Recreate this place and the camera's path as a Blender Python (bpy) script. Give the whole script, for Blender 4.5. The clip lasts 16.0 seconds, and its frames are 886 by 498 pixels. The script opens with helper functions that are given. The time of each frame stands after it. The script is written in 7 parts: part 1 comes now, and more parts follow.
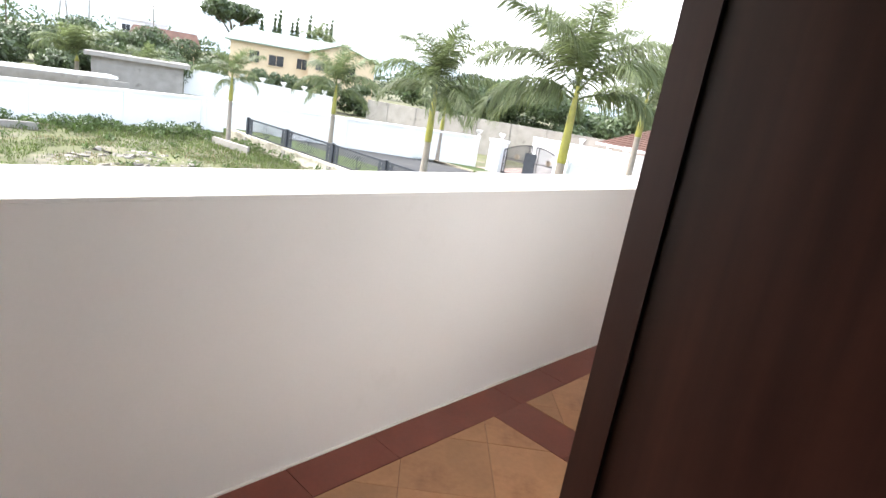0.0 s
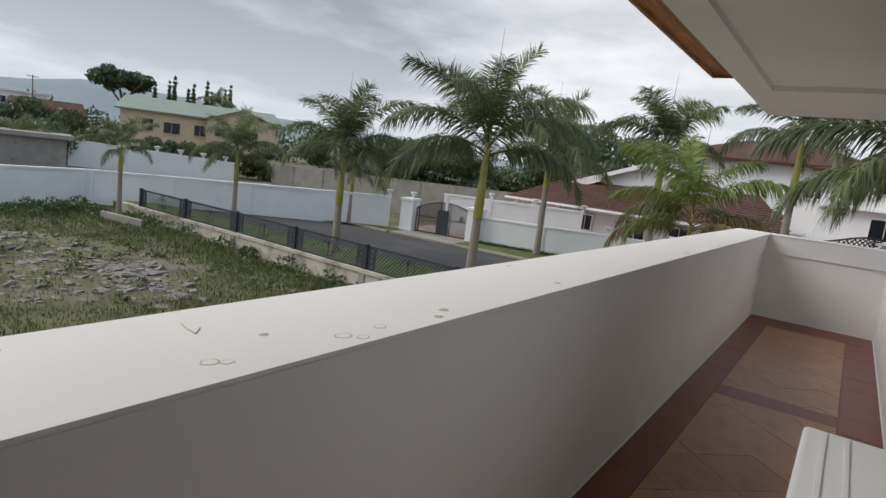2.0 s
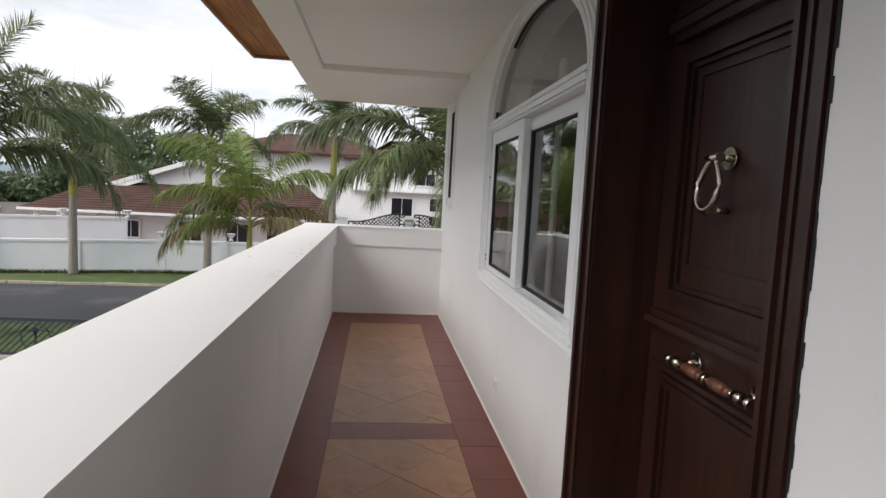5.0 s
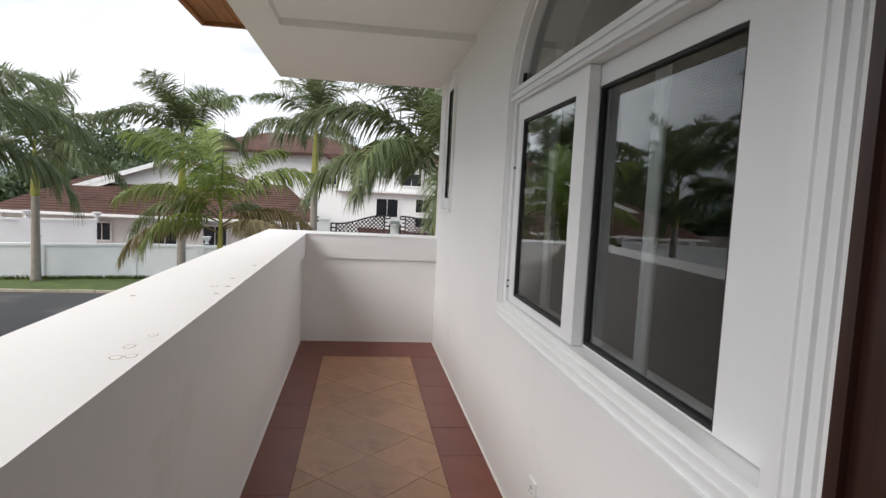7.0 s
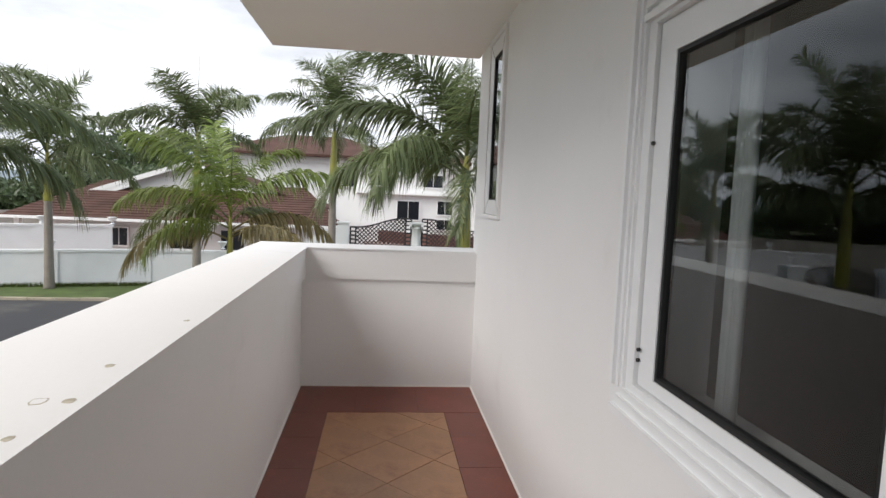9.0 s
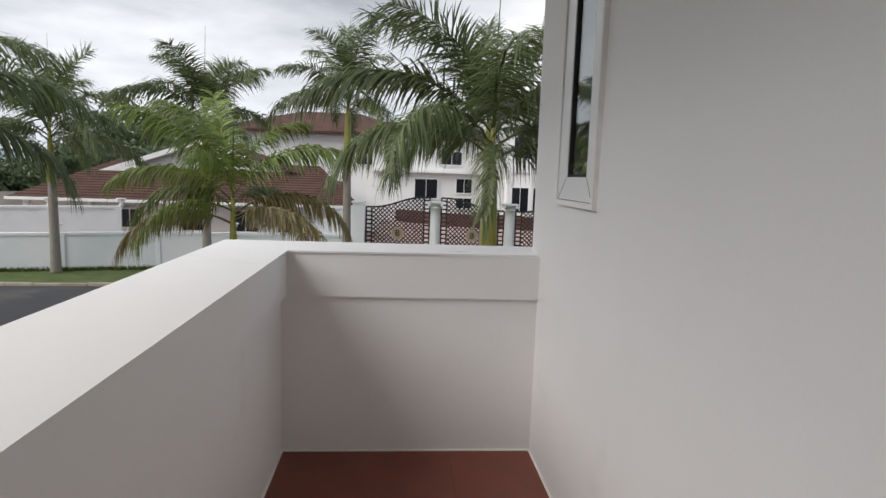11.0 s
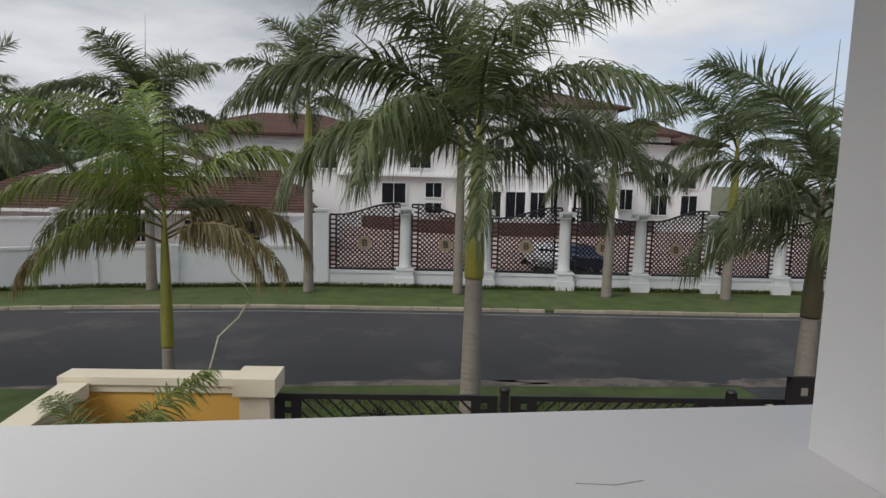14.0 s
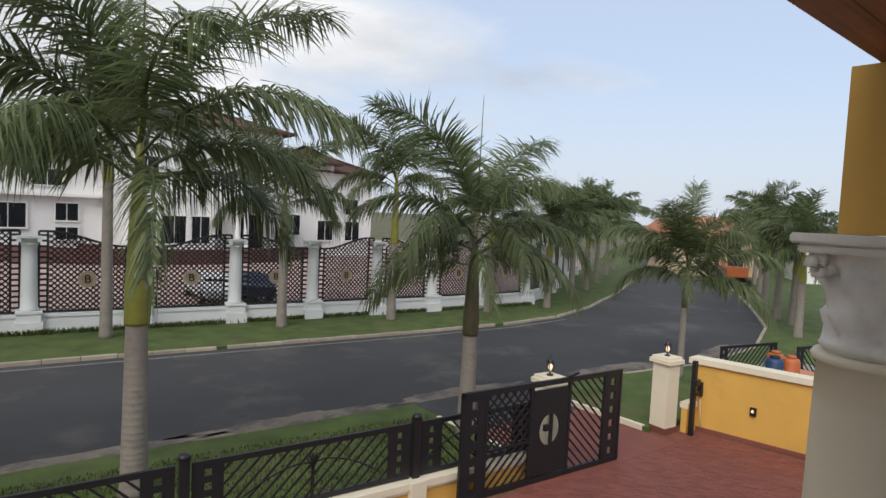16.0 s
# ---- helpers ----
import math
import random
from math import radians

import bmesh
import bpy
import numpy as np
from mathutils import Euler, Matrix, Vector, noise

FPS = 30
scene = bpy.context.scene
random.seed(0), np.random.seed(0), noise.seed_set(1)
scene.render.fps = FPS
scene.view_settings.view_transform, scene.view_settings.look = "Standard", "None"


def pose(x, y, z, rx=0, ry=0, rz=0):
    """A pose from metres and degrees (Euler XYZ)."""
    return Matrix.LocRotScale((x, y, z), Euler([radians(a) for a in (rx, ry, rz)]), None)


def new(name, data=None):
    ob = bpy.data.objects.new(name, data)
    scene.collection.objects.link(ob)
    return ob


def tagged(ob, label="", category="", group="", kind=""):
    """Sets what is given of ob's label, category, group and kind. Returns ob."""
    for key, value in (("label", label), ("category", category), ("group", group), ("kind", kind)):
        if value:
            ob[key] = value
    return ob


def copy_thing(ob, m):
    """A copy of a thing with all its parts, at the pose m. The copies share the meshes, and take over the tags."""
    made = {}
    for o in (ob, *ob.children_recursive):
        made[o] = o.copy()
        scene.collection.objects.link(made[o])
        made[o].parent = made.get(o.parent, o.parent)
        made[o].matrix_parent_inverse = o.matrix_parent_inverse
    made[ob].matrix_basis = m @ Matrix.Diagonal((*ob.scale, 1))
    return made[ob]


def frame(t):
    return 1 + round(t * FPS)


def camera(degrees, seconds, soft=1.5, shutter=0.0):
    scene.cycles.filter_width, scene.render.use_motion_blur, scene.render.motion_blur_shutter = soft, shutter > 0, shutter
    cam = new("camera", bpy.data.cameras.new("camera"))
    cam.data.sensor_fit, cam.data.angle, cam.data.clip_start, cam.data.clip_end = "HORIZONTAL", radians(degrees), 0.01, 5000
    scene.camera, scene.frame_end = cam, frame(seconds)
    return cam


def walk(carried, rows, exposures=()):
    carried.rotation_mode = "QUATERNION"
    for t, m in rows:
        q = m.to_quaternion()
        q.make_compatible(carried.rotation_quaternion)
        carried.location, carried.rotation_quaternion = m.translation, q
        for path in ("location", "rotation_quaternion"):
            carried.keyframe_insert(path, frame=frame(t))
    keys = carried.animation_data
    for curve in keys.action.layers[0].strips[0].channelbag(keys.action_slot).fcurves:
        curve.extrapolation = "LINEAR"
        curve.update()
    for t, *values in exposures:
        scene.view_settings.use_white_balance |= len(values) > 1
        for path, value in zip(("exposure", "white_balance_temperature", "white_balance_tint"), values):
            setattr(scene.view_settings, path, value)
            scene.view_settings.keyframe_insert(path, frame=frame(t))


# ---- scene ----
cam = camera(73.7, 16.0)
# t, x, y, z, yaw, pitch, roll; the balcony runs along +y, the house wall stands at x = 0, the tiles at z = 0
PATH = [
    (0.0, 0.363, -1.015, 1.440, 44.42, -15.17, -9.22),
    (0.5, 0.161, -0.858, 1.454, 47.92, -9.88, -8.38),
    (1.0, -0.049, -0.762, 1.416, 49.98, -8.94, -6.71),
    (1.5, -0.230, -0.619, 1.432, 49.42, -9.02, -5.72),
    (2.0, -0.411, -0.445, 1.451, 35.34, -8.44, -6.94),
    (2.5, -0.505, -0.343, 1.464, 25.24, -8.29, -7.17),
    (3.0, -0.624, -0.125, 1.459, 14.98, -8.00, -5.74),
    (3.5, -0.769, 0.086, 1.462, 6.85, -6.71, -4.67),
    (4.0, -0.847, 0.298, 1.463, -1.17, -6.31, -4.77),
    (4.5, -0.812, 0.573, 1.477, -4.37, -5.89, -3.78),
    (5.0, -0.808, 0.855, 1.464, -6.30, -5.11, -2.99),
    (7.5, -0.741, 2.583, 1.448, -7.74, -4.94, -2.89),
    (8.0, -0.751, 2.921, 1.439, -7.65, -4.86, -2.99),
    (8.5, -0.780, 3.245, 1.455, -6.42, -4.88, -2.79),
    (9.0, -0.718, 3.589, 1.448, -5.73, -4.91, -2.39),
    (9.5, -0.711, 3.919, 1.426, -4.92, -5.34, -2.89),
    (10.0, -0.700, 4.283, 1.433, -4.60, -6.58, -2.68),
    (12.5, -0.757, 6.236, 1.451, -3.92, -7.39, -1.03),
    (13.0, -0.758, 6.607, 1.474, -4.28, -7.53, -1.09),
    (13.5, -0.721, 6.979, 1.488, -5.52, -7.51, -1.39),
    (14.0, -0.783, 7.279, 1.508, -7.39, -6.79, -1.46),
    (14.5, -0.788, 7.521, 1.549, -12.11, -5.40, -2.28),
    (15.0, -0.797, 7.791, 1.555, -19.73, -4.50, -2.17),
    (15.5, -0.855, 7.936, 1.602, -32.43, -3.47, -2.73),
    (16.0, -0.905, 7.989, 1.632, -39.16, -3.34, -2.80),
]
EXPOSURES = [(0.0, 2.6), (0.3, 2.05), (0.6, 1.15), (1.0, 0.28), (1.5, 0.28), (2.5, 0.46), (3.5, 0.65), (5.0, 0.72), (7.5, 0.9), (9.0, 0.87), (10.0, 0.72), (12.5, 0.12), (13.5, 0.1), (14.0, 0.0), (14.5, -0.03), (16.0, 0.22)]
walk(cam, [(t, pose(x, y, z, 90 + p, r, w)) for t, x, y, z, w, p, r in PATH], EXPOSURES)

# ---- world and sun ----
SUN_EL, SUN_AZ = radians(43), radians(242)
world = bpy.data.worlds.new("world")
scene.world = world
world.use_nodes = True
wn, wl = world.node_tree.nodes, world.node_tree.links
wbg = wn["Background"]
sky = wn.new("ShaderNodeTexSky")
sky.sky_type, sky.sun_disc, sky.sun_elevation, sky.sun_rotation = "NISHITA", False, SUN_EL, SUN_AZ
sky.dust_density, sky.ozone_density = 2.0, 2.0
wtc = wn.new("ShaderNodeTexCoord")
wsep = wn.new("ShaderNodeSeparateXYZ")
wl.new(wtc.outputs["Generated"], wsep.inputs[0])


def wmath(op, a, b=None, clamp=False):
    n = wn.new("ShaderNodeMath")
    n.operation, n.use_clamp = op, clamp
    for i, v in enumerate((a, b)):
        if v is None:
            continue
        if isinstance(v, (int, float)):
            n.inputs[i].default_value = v
        else:
            wl.new(v, n.inputs[i])
    return n.outputs[0]


# clouds on a flat layer high above: direction divided by its height
wup = wmath("ADD", wmath("MAXIMUM", wsep.outputs[2], 0.0), 0.12)
wcomb = wn.new("ShaderNodeCombineXYZ")
wl.new(wmath("DIVIDE", wsep.outputs[0], wup), wcomb.inputs[0])
wl.new(wmath("DIVIDE", wsep.outputs[1], wup), wcomb.inputs[1])


def wnoise(scale, detail, off):
    mp = wn.new("ShaderNodeMapping")
    mp.inputs["Location"].default_value = off
    wl.new(wcomb.outputs[0], mp.inputs[0])
    n = wn.new("ShaderNodeTexNoise")
    n.inputs["Scale"].default_value, n.inputs["Detail"].default_value, n.inputs["Roughness"].default_value = scale, detail, 0.55
    wl.new(mp.outputs[0], n.inputs[0])
    return n.outputs["Fac"]


def wramp(v, stops):
    r = wn.new("ShaderNodeValToRGB")
    while len(r.color_ramp.elements) < len(stops):
        r.color_ramp.elements.new(0.5)
    for e, (p, c) in zip(r.color_ramp.elements, stops):
        e.position, e.color = p, (*c, 1)
    wl.new(v, r.inputs[0])
    return r.outputs[0]


def wmix(f, a, b):
    n = wn.new("ShaderNodeMix")
    n.data_type = "RGBA"
    wl.new(f, n.inputs[0])
    wl.new(a, n.inputs[6])
    wl.new(b, n.inputs[7])
    return n.outputs[2]


cloud_shape = wnoise(0.42, 7, (3.1, 1.7, 0))
cloud_tone = wramp(wmath("ADD", wnoise(0.55, 7, (7.7, 4.2, 0)), wmath("MULTIPLY", wmath("ADD", wsep.outputs[0], 0.25), 0.17)),
                   [(0.36, (2.7, 2.88, 3.25)), (0.45, (4.2, 4.4, 4.8)), (0.55, (5.7, 5.85, 6.15)), (0.68, (7.7, 7.75, 7.9))])
# the cover thins out towards the east, where blue shows through
cover = wmath("ADD", cloud_shape, wmath("MULTIPLY", wsep.outputs[0], -0.55), True)
mask = wramp(cover, [(0.20, (0.0, 0.0, 0.0)), (0.34, (1, 1, 1))])
low = wramp(wsep.outputs[2], [(0.0, (0.75, 0.75, 0.75)), (0.22, (0, 0, 0))])
hazecol = wn.new("ShaderNodeRGB")
hazecol.outputs[0].default_value = (5.5, 5.8, 6.3, 1)
veil = wn.new("ShaderNodeRGB")
veil.outputs[0].default_value = (6.0, 6.9, 8.5, 1)
half = wn.new("ShaderNodeValue")
half.outputs[0].default_value = 0.6
skyc = wmix(mask, wmix(half.outputs[0], sky.outputs[0], veil.outputs[0]), cloud_tone)
skyc = wmix(low, skyc, hazecol.outputs[0])
wl.new(skyc, wbg.inputs[0])
wbg.inputs[1].default_value = 0.11

sun = new("sun", bpy.data.lights.new("sun", "SUN"))
sun.data.energy, sun.data.angle, sun.data.color = 2.2, radians(45), (1.0, 0.98, 0.955)
sun.matrix_world = pose(0, 0, 40, 90 - math.degrees(SUN_EL), 0, -62)

G = -3.4          # road
VERGE = -3.3      # grass strips
LOT = -4.15       # the empty lot

# ---- helpers ----
def link_group(mat):
    return mat.node_tree.nodes, mat.node_tree.links


def mat(name, col, rough=0.6, vary=0.12, scale=3.0, fine=60.0, bump=0.15, metal=0.0, dirt=None, per=0.0, spec=0.5, dirt_scale=0.6, dirt_at=0.58):
    m = bpy.data.materials.new(name)
    m.use_nodes = True
    n, l = link_group(m)
    b = n["Principled BSDF"]
    b.inputs["Roughness"].default_value, b.inputs["Metallic"].default_value = rough, metal
    b.inputs["Specular IOR Level"].default_value = spec
    tc = n.new("ShaderNodeTexCoord")
    na, nb = n.new("ShaderNodeTexNoise"), n.new("ShaderNodeTexNoise")
    na.inputs["Scale"].default_value, na.inputs["Detail"].default_value = scale, 5
    nb.inputs["Scale"].default_value, nb.inputs["Detail"].default_value = fine, 3
    for q in (na, nb):
        l.new(tc.outputs["Object"], q.inputs["Vector"])
    mx = n.new("ShaderNodeMath")
    mx.operation = "MULTIPLY_ADD"
    l.new(nb.outputs["Fac"], mx.inputs[0])
    mx.inputs[1].default_value = 0.35
    l.new(na.outputs["Fac"], mx.inputs[2])
    r = n.new("ShaderNodeValToRGB")
    r.color_ramp.elements[0].position, r.color_ramp.elements[1].position = 0.4, 0.95
    r.color_ramp.elements[0].color = (*[c * (1 - vary) for c in col], 1)
    r.color_ramp.elements[1].color = (*[min(1, c * (1 + vary)) for c in col], 1)
    l.new(mx.outputs[0], r.inputs[0])
    out = r.outputs[0]
    if dirt:
        nd = n.new("ShaderNodeTexNoise")
        nd.inputs["Scale"].default_value, nd.inputs["Detail"].default_value, nd.inputs["Roughness"].default_value = dirt_scale, 8, 0.65
        l.new(tc.outputs["Object"], nd.inputs["Vector"])
        rd = n.new("ShaderNodeValToRGB")
        rd.color_ramp.elements[0].position, rd.color_ramp.elements[1].position = dirt_at, dirt_at + 0.14
        l.new(nd.outputs["Fac"], rd.inputs[0])
        mixd = n.new("ShaderNodeMix")
        mixd.data_type = "RGBA"
        l.new(rd.outputs[0], mixd.inputs[0])
        l.new(out, mixd.inputs[6])
        mixd.inputs[7].default_value = (*dirt, 1)
        out = mixd.outputs[2]
    if per:
        oi = n.new("ShaderNodeObjectInfo")
        hs = n.new("ShaderNodeHueSaturation")
        mr = n.new("ShaderNodeMapRange")
        mr.inputs[3].default_value, mr.inputs[4].default_value = 1 - per, 1 + per
        l.new(oi.outputs["Random"], mr.inputs[0])
        l.new(mr.outputs[0], hs.inputs["Value"])
        l.new(out, hs.inputs["Color"])
        out = hs.outputs[0]
    l.new(out, b.inputs["Base Color"])
    if bump:
        bp = n.new("ShaderNodeBump")
        bp.inputs["Strength"].default_value, bp.inputs["Distance"].default_value = bump, 0.01
        l.new(mx.outputs[0], bp.inputs["Height"])
        l.new(bp.outputs[0], b.inputs["Normal"])
    return m


def island_vary(m, amount=0.3):
    """Vary the colour from piece to piece inside one joined mesh."""
    n, l = link_group(m)
    b = n["Principled BSDF"]
    src = b.inputs["Base Color"].links[0].from_socket
    ge, hs, mr = n.new("ShaderNodeNewGeometry"), n.new("ShaderNodeHueSaturation"), n.new("ShaderNodeMapRange")
    mr.inputs[3].default_value, mr.inputs[4].default_value = 1 - amount, 1 + amount
    l.new(ge.outputs["Random Per Island"], mr.inputs[0])
    l.new(mr.outputs[0], hs.inputs["Value"])
    l.new(src, hs.inputs["Color"])
    l.new(hs.outputs[0], b.inputs["Base Color"])
    return m


def wood(name, col, rough=0.35, along="z", scale=1.0):
    m = mat(name, col, rough, 0.25, 2.0, 40, 0.0, per=0.08)
    n, l = link_group(m)
    b = n["Principled BSDF"]
    src = b.inputs["Base Color"].links[0].from_socket
    tc, mp, nz = n.new("ShaderNodeTexCoord"), n.new("ShaderNodeMapping"), n.new("ShaderNodeTexNoise")
    mp.inputs["Scale"].default_value = {"z": (30, 30, 1.5), "y": (30, 1.5, 30), "x": (1.5, 30, 30)}[along]
    nz.inputs["Scale"].default_value, nz.inputs["Detail"].default_value = scale, 6
    l.new(tc.outputs["Object"], mp.inputs[0])
    l.new(mp.outputs[0], nz.inputs["Vector"])
    mixn = n.new("ShaderNodeMix")
    mixn.data_type, mixn.blend_type = "RGBA", "MULTIPLY"
    r = n.new("ShaderNodeValToRGB")
    r.color_ramp.elements[0].color, r.color_ramp.elements[1].color = (0.55, 0.5, 0.5, 1), (1.25, 1.2, 1.2, 1)
    r.color_ramp.elements[0].position, r.color_ramp.elements[1].position = 0.35, 0.65
    l.new(nz.outputs["Fac"], r.inputs[0])
    mixn.inputs[0].default_value = 0.8
    l.new(src, mixn.inputs[6])
    l.new(r.outputs[0], mixn.inputs[7])
    l.new(mixn.outputs[2], b.inputs["Base Color"])
    bp = n.new("ShaderNodeBump")
    bp.inputs["Strength"].default_value, bp.inputs["Distance"].default_value = 0.12, 0.004
    l.new(nz.outputs["Fac"], bp.inputs["Height"])
    l.new(bp.outputs[0], b.inputs["Normal"])
    return m


def leafmat(name, col, per=0.15, back=0.35):
    m = mat(name, col, 0.45, 0.3, 1.2, 14, 0.0, per=per)
    n, l = link_group(m)
    b = n["Principled BSDF"]
    island_vary(m, 0.35)
    src = b.inputs["Base Color"].links[0].from_socket
    tr, mx = n.new("ShaderNodeBsdfTranslucent"), n.new("ShaderNodeMixShader")
    l.new(src, tr.inputs[0])
    mx.inputs[0].default_value = back
    l.new(b.outputs[0], mx.inputs[1])
    l.new(tr.outputs[0], mx.inputs[2])
    l.new(mx.outputs[0], n["Material Output"].inputs[0])
    return m


def glassmat(name, tint=(0.9, 0.92, 0.92)):
    m = bpy.data.materials.new(name)
    m.use_nodes = True
    n, l = link_group(m)
    n.remove(n["Principled BSDF"])
    lw, pw, fr = n.new("ShaderNodeLayerWeight"), n.new("ShaderNodeMath"), n.new("ShaderNodeMath")
    gl, tr, mx = n.new("ShaderNodeBsdfGlossy"), n.new("ShaderNodeBsdfTransparent"), n.new("ShaderNodeMixShader")
    lw.inputs[0].default_value = 0.5
    pw.operation, fr.operation = "POWER", "MULTIPLY_ADD"
    pw.inputs[1].default_value = 4.0
    fr.inputs[1].default_value, fr.inputs[2].default_value = 0.9, 0.05
    l.new(lw.outputs["Facing"], pw.inputs[0])
    l.new(pw.outputs[0], fr.inputs[0])
    gl.inputs["Roughness"].default_value = 0.01
    gl.inputs[0].default_value = (*tint, 1)
    tr.inputs[0].default_value = (0.70, 0.72, 0.72, 1)
    l.new(fr.outputs[0], mx.inputs[0])
    l.new(tr.outputs[0], mx.inputs[1])
    l.new(gl.outputs[0], mx.inputs[2])
    l.new(mx.outputs[0], n["Material Output"].inputs[0])
    return m


def box(bm, x0, y0, z0, x1, y1, z1, bevel=0.0):
    vs = [bm.verts.new((x, y, z)) for z in (z0, z1) for y in (y0, y1) for x in (x0, x1)]
    fs = [bm.faces.new([vs[i] for i in q]) for q in ((0, 2, 3, 1), (4, 5, 7, 6), (0, 1, 5, 4), (2, 6, 7, 3), (0, 4, 6, 2), (1, 3, 7, 5))]
    if bevel:
        es = list({e for f in fs for e in f.edges})
        bmesh.ops.bevel(bm, geom=es, offset=bevel, segments=2, affect="EDGES", profile=0.5)
    return vs


def bar(bm, p, q, w, d=None, up=(0, 1, 0)):
    """A square bar from p to q; w across, d along up."""
    p, q, up = Vector(p), Vector(q), Vector(up)
    d = d or w
    t = (q - p).normalized()
    s = t.cross(up)
    if s.length < 1e-4:
        s = t.cross(Vector((1, 0, 0.01)))
    s.normalize()
    u = s.cross(t).normalized()
    vs = [bm.verts.new(c + s * a * w / 2 + u * b * d / 2) for c in (p, q) for a, b in ((-1, -1), (1, -1), (1, 1), (-1, 1))]
    for k in range(4):
        bm.faces.new((vs[k], vs[(k + 1) % 4], vs[4 + (k + 1) % 4], vs[4 + k]))
    bm.faces.new(vs[3::-1])
    bm.faces.new(vs[4:])


def path_bar(bm, pts, w, d=None, up=(0, 1, 0)):
    for a, b in zip(pts, pts[1:]):
        bar(bm, a, b, w, d, up)


def lathe(bm, prof, seg=20, cx=0.0, cy=0.0, lean=(0, 0)):
    """Turn a profile of (radius, z) round the upright through cx, cy."""
    z0 = prof[0][1]
    rings = []
    for r, z in prof:
        ox, oy = lean[0] * (z - z0), lean[1] * (z - z0)
        rings.append([bm.verts.new((cx + ox + r * math.cos(2 * math.pi * k / seg), cy + oy + r * math.sin(2 * math.pi * k / seg), z)) for k in range(seg)])
    for a, b in zip(rings, rings[1:]):
        for k in range(seg):
            f = bm.faces.new((a[k], a[(k + 1) % seg], b[(k + 1) % seg], b[k]))
            f.smooth = True
    bm.faces.new(rings[0][::-1])
    bm.faces.new(rings[-1])


def tube(bm, pts, r, seg=8, r2=None):
    pts = [Vector(p) for p in pts]
    rings = []
    for i, p in enumerate(pts):
        t = (pts[min(i + 1, len(pts) - 1)] - pts[max(i - 1, 0)]).normalized()
        s = t.cross(Vector((0.01, 0.02, 1)))
        if s.length < 0.05:
            s = t.cross(Vector((1, 0, 0)))
        s.normalize()
        u = s.cross(t)
        rr = r if r2 is None else r + (r2 - r) * i / (len(pts) - 1)
        rings.append([bm.verts.new(p + rr * (s * math.cos(2 * math.pi * k / seg) + u * math.sin(2 * math.pi * k / seg))) for k in range(seg)])
    for a, b in zip(rings, rings[1:]):
        for k in range(seg):
            f = bm.faces.new((a[k], a[(k + 1) % seg], b[(k + 1) % seg], b[k]))
            f.smooth = True
    bm.faces.new(rings[0][::-1])
    bm.faces.new(rings[-1])


def prism(bm, pts, z0, z1):
    """A flat outline (x, y), anticlockwise, raised from z0 to z1."""
    lo = [bm.verts.new((x, y, z0)) for x, y in pts]
    hi = [bm.verts.new((x, y, z1)) for x, y in pts]
    bm.faces.new(lo[::-1])
    bm.faces.new(hi)
    n = len(pts)
    for k in range(n):
        bm.faces.new((lo[k], lo[(k + 1) % n], hi[(k + 1) % n], hi[k]))


def mesh_of(bm, name, m):
    bmesh.ops.recalc_face_normals(bm, faces=bm.faces)
    me = bpy.data.meshes.new(name)
    bm.to_mesh(me)
    bm.free()
    if m:
        me.materials.append(m)
    return me


def part(name, bm, m, parent, label="", bevel=0.0):
    if bevel:
        bmesh.ops.bevel(bm, geom=list(bm.edges), offset=bevel, segments=2, affect="EDGES", profile=0.5)
    ob = new(name, mesh_of(bm, name, m))
    ob.parent = parent
    return tagged(ob, label=label)


def piece(name, me, parent, m=None):
    ob = new(name, me)
    ob.parent = parent
    if m:
        ob.matrix_basis = m
    return ob


def thing(name, label, category, at=None, group=""):
    ob = new(name)
    ob.empty_display_size = 0.1
    if at:
        ob.matrix_basis = at
    return tagged(ob, label=label, category=category, group=group)


def solid(name, bm, m, kind="structure", label="", category=""):
    return tagged(new(name, mesh_of(bm, name, m)), kind=kind, label=label, category=category)


def boxes(*rows):
    bm = bmesh.new()
    for r in rows:
        box(bm, *r)
    return bm


# ---- materials ----
M_WALL = mat("white_paint", (0.80, 0.785, 0.772), 0.55, 0.03, 1.3, 90, 0.07, dirt=(0.735, 0.715, 0.695), dirt_scale=1.4, dirt_at=0.6)
M_CEIL = mat("ceiling_paint", (0.80, 0.78, 0.75), 0.7, 0.02, 1.0, 60, 0.04)
M_FARWHITE = mat("weathered_white_paint", (0.74, 0.745, 0.745), 0.7, 0.05, 0.8, 20, 0.05, dirt=(0.55, 0.57, 0.58), dirt_scale=0.5, dirt_at=0.62)
M_TRIM = mat("white_frame", (0.80, 0.80, 0.80), 0.35, 0.015, 3, 80, 0.02)
M_DOOR = wood("dark_door_wood", (0.036, 0.0135, 0.009), 0.36)
M_DOORY = wood("dark_door_wood_crosswise", (0.036, 0.0135, 0.009), 0.36, "y")
M_BRASS = mat("polished_nickel", (0.62, 0.56, 0.48), 0.22, 0.1, 20, 90, 0.0, metal=1.0)
M_GLASS = glassmat("window_glass")
M_RUBBER = mat("black_gasket", (0.012, 0.012, 0.012), 0.6, 0.1, 5, 40, 0.0)
M_TILE = mat("tan_tile", (0.385, 0.198, 0.098), 0.40, 0.22, 3.2, 40, 0.10, dirt=(0.29, 0.135, 0.066), dirt_scale=3, dirt_at=0.52, per=0.10)
M_TILER = mat("red_border_tile", (0.175, 0.040, 0.023), 0.40, 0.18, 4.0, 50, 0.08, dirt=(0.14, 0.036, 0.02), dirt_scale=2.5, dirt_at=0.55, per=0.06)
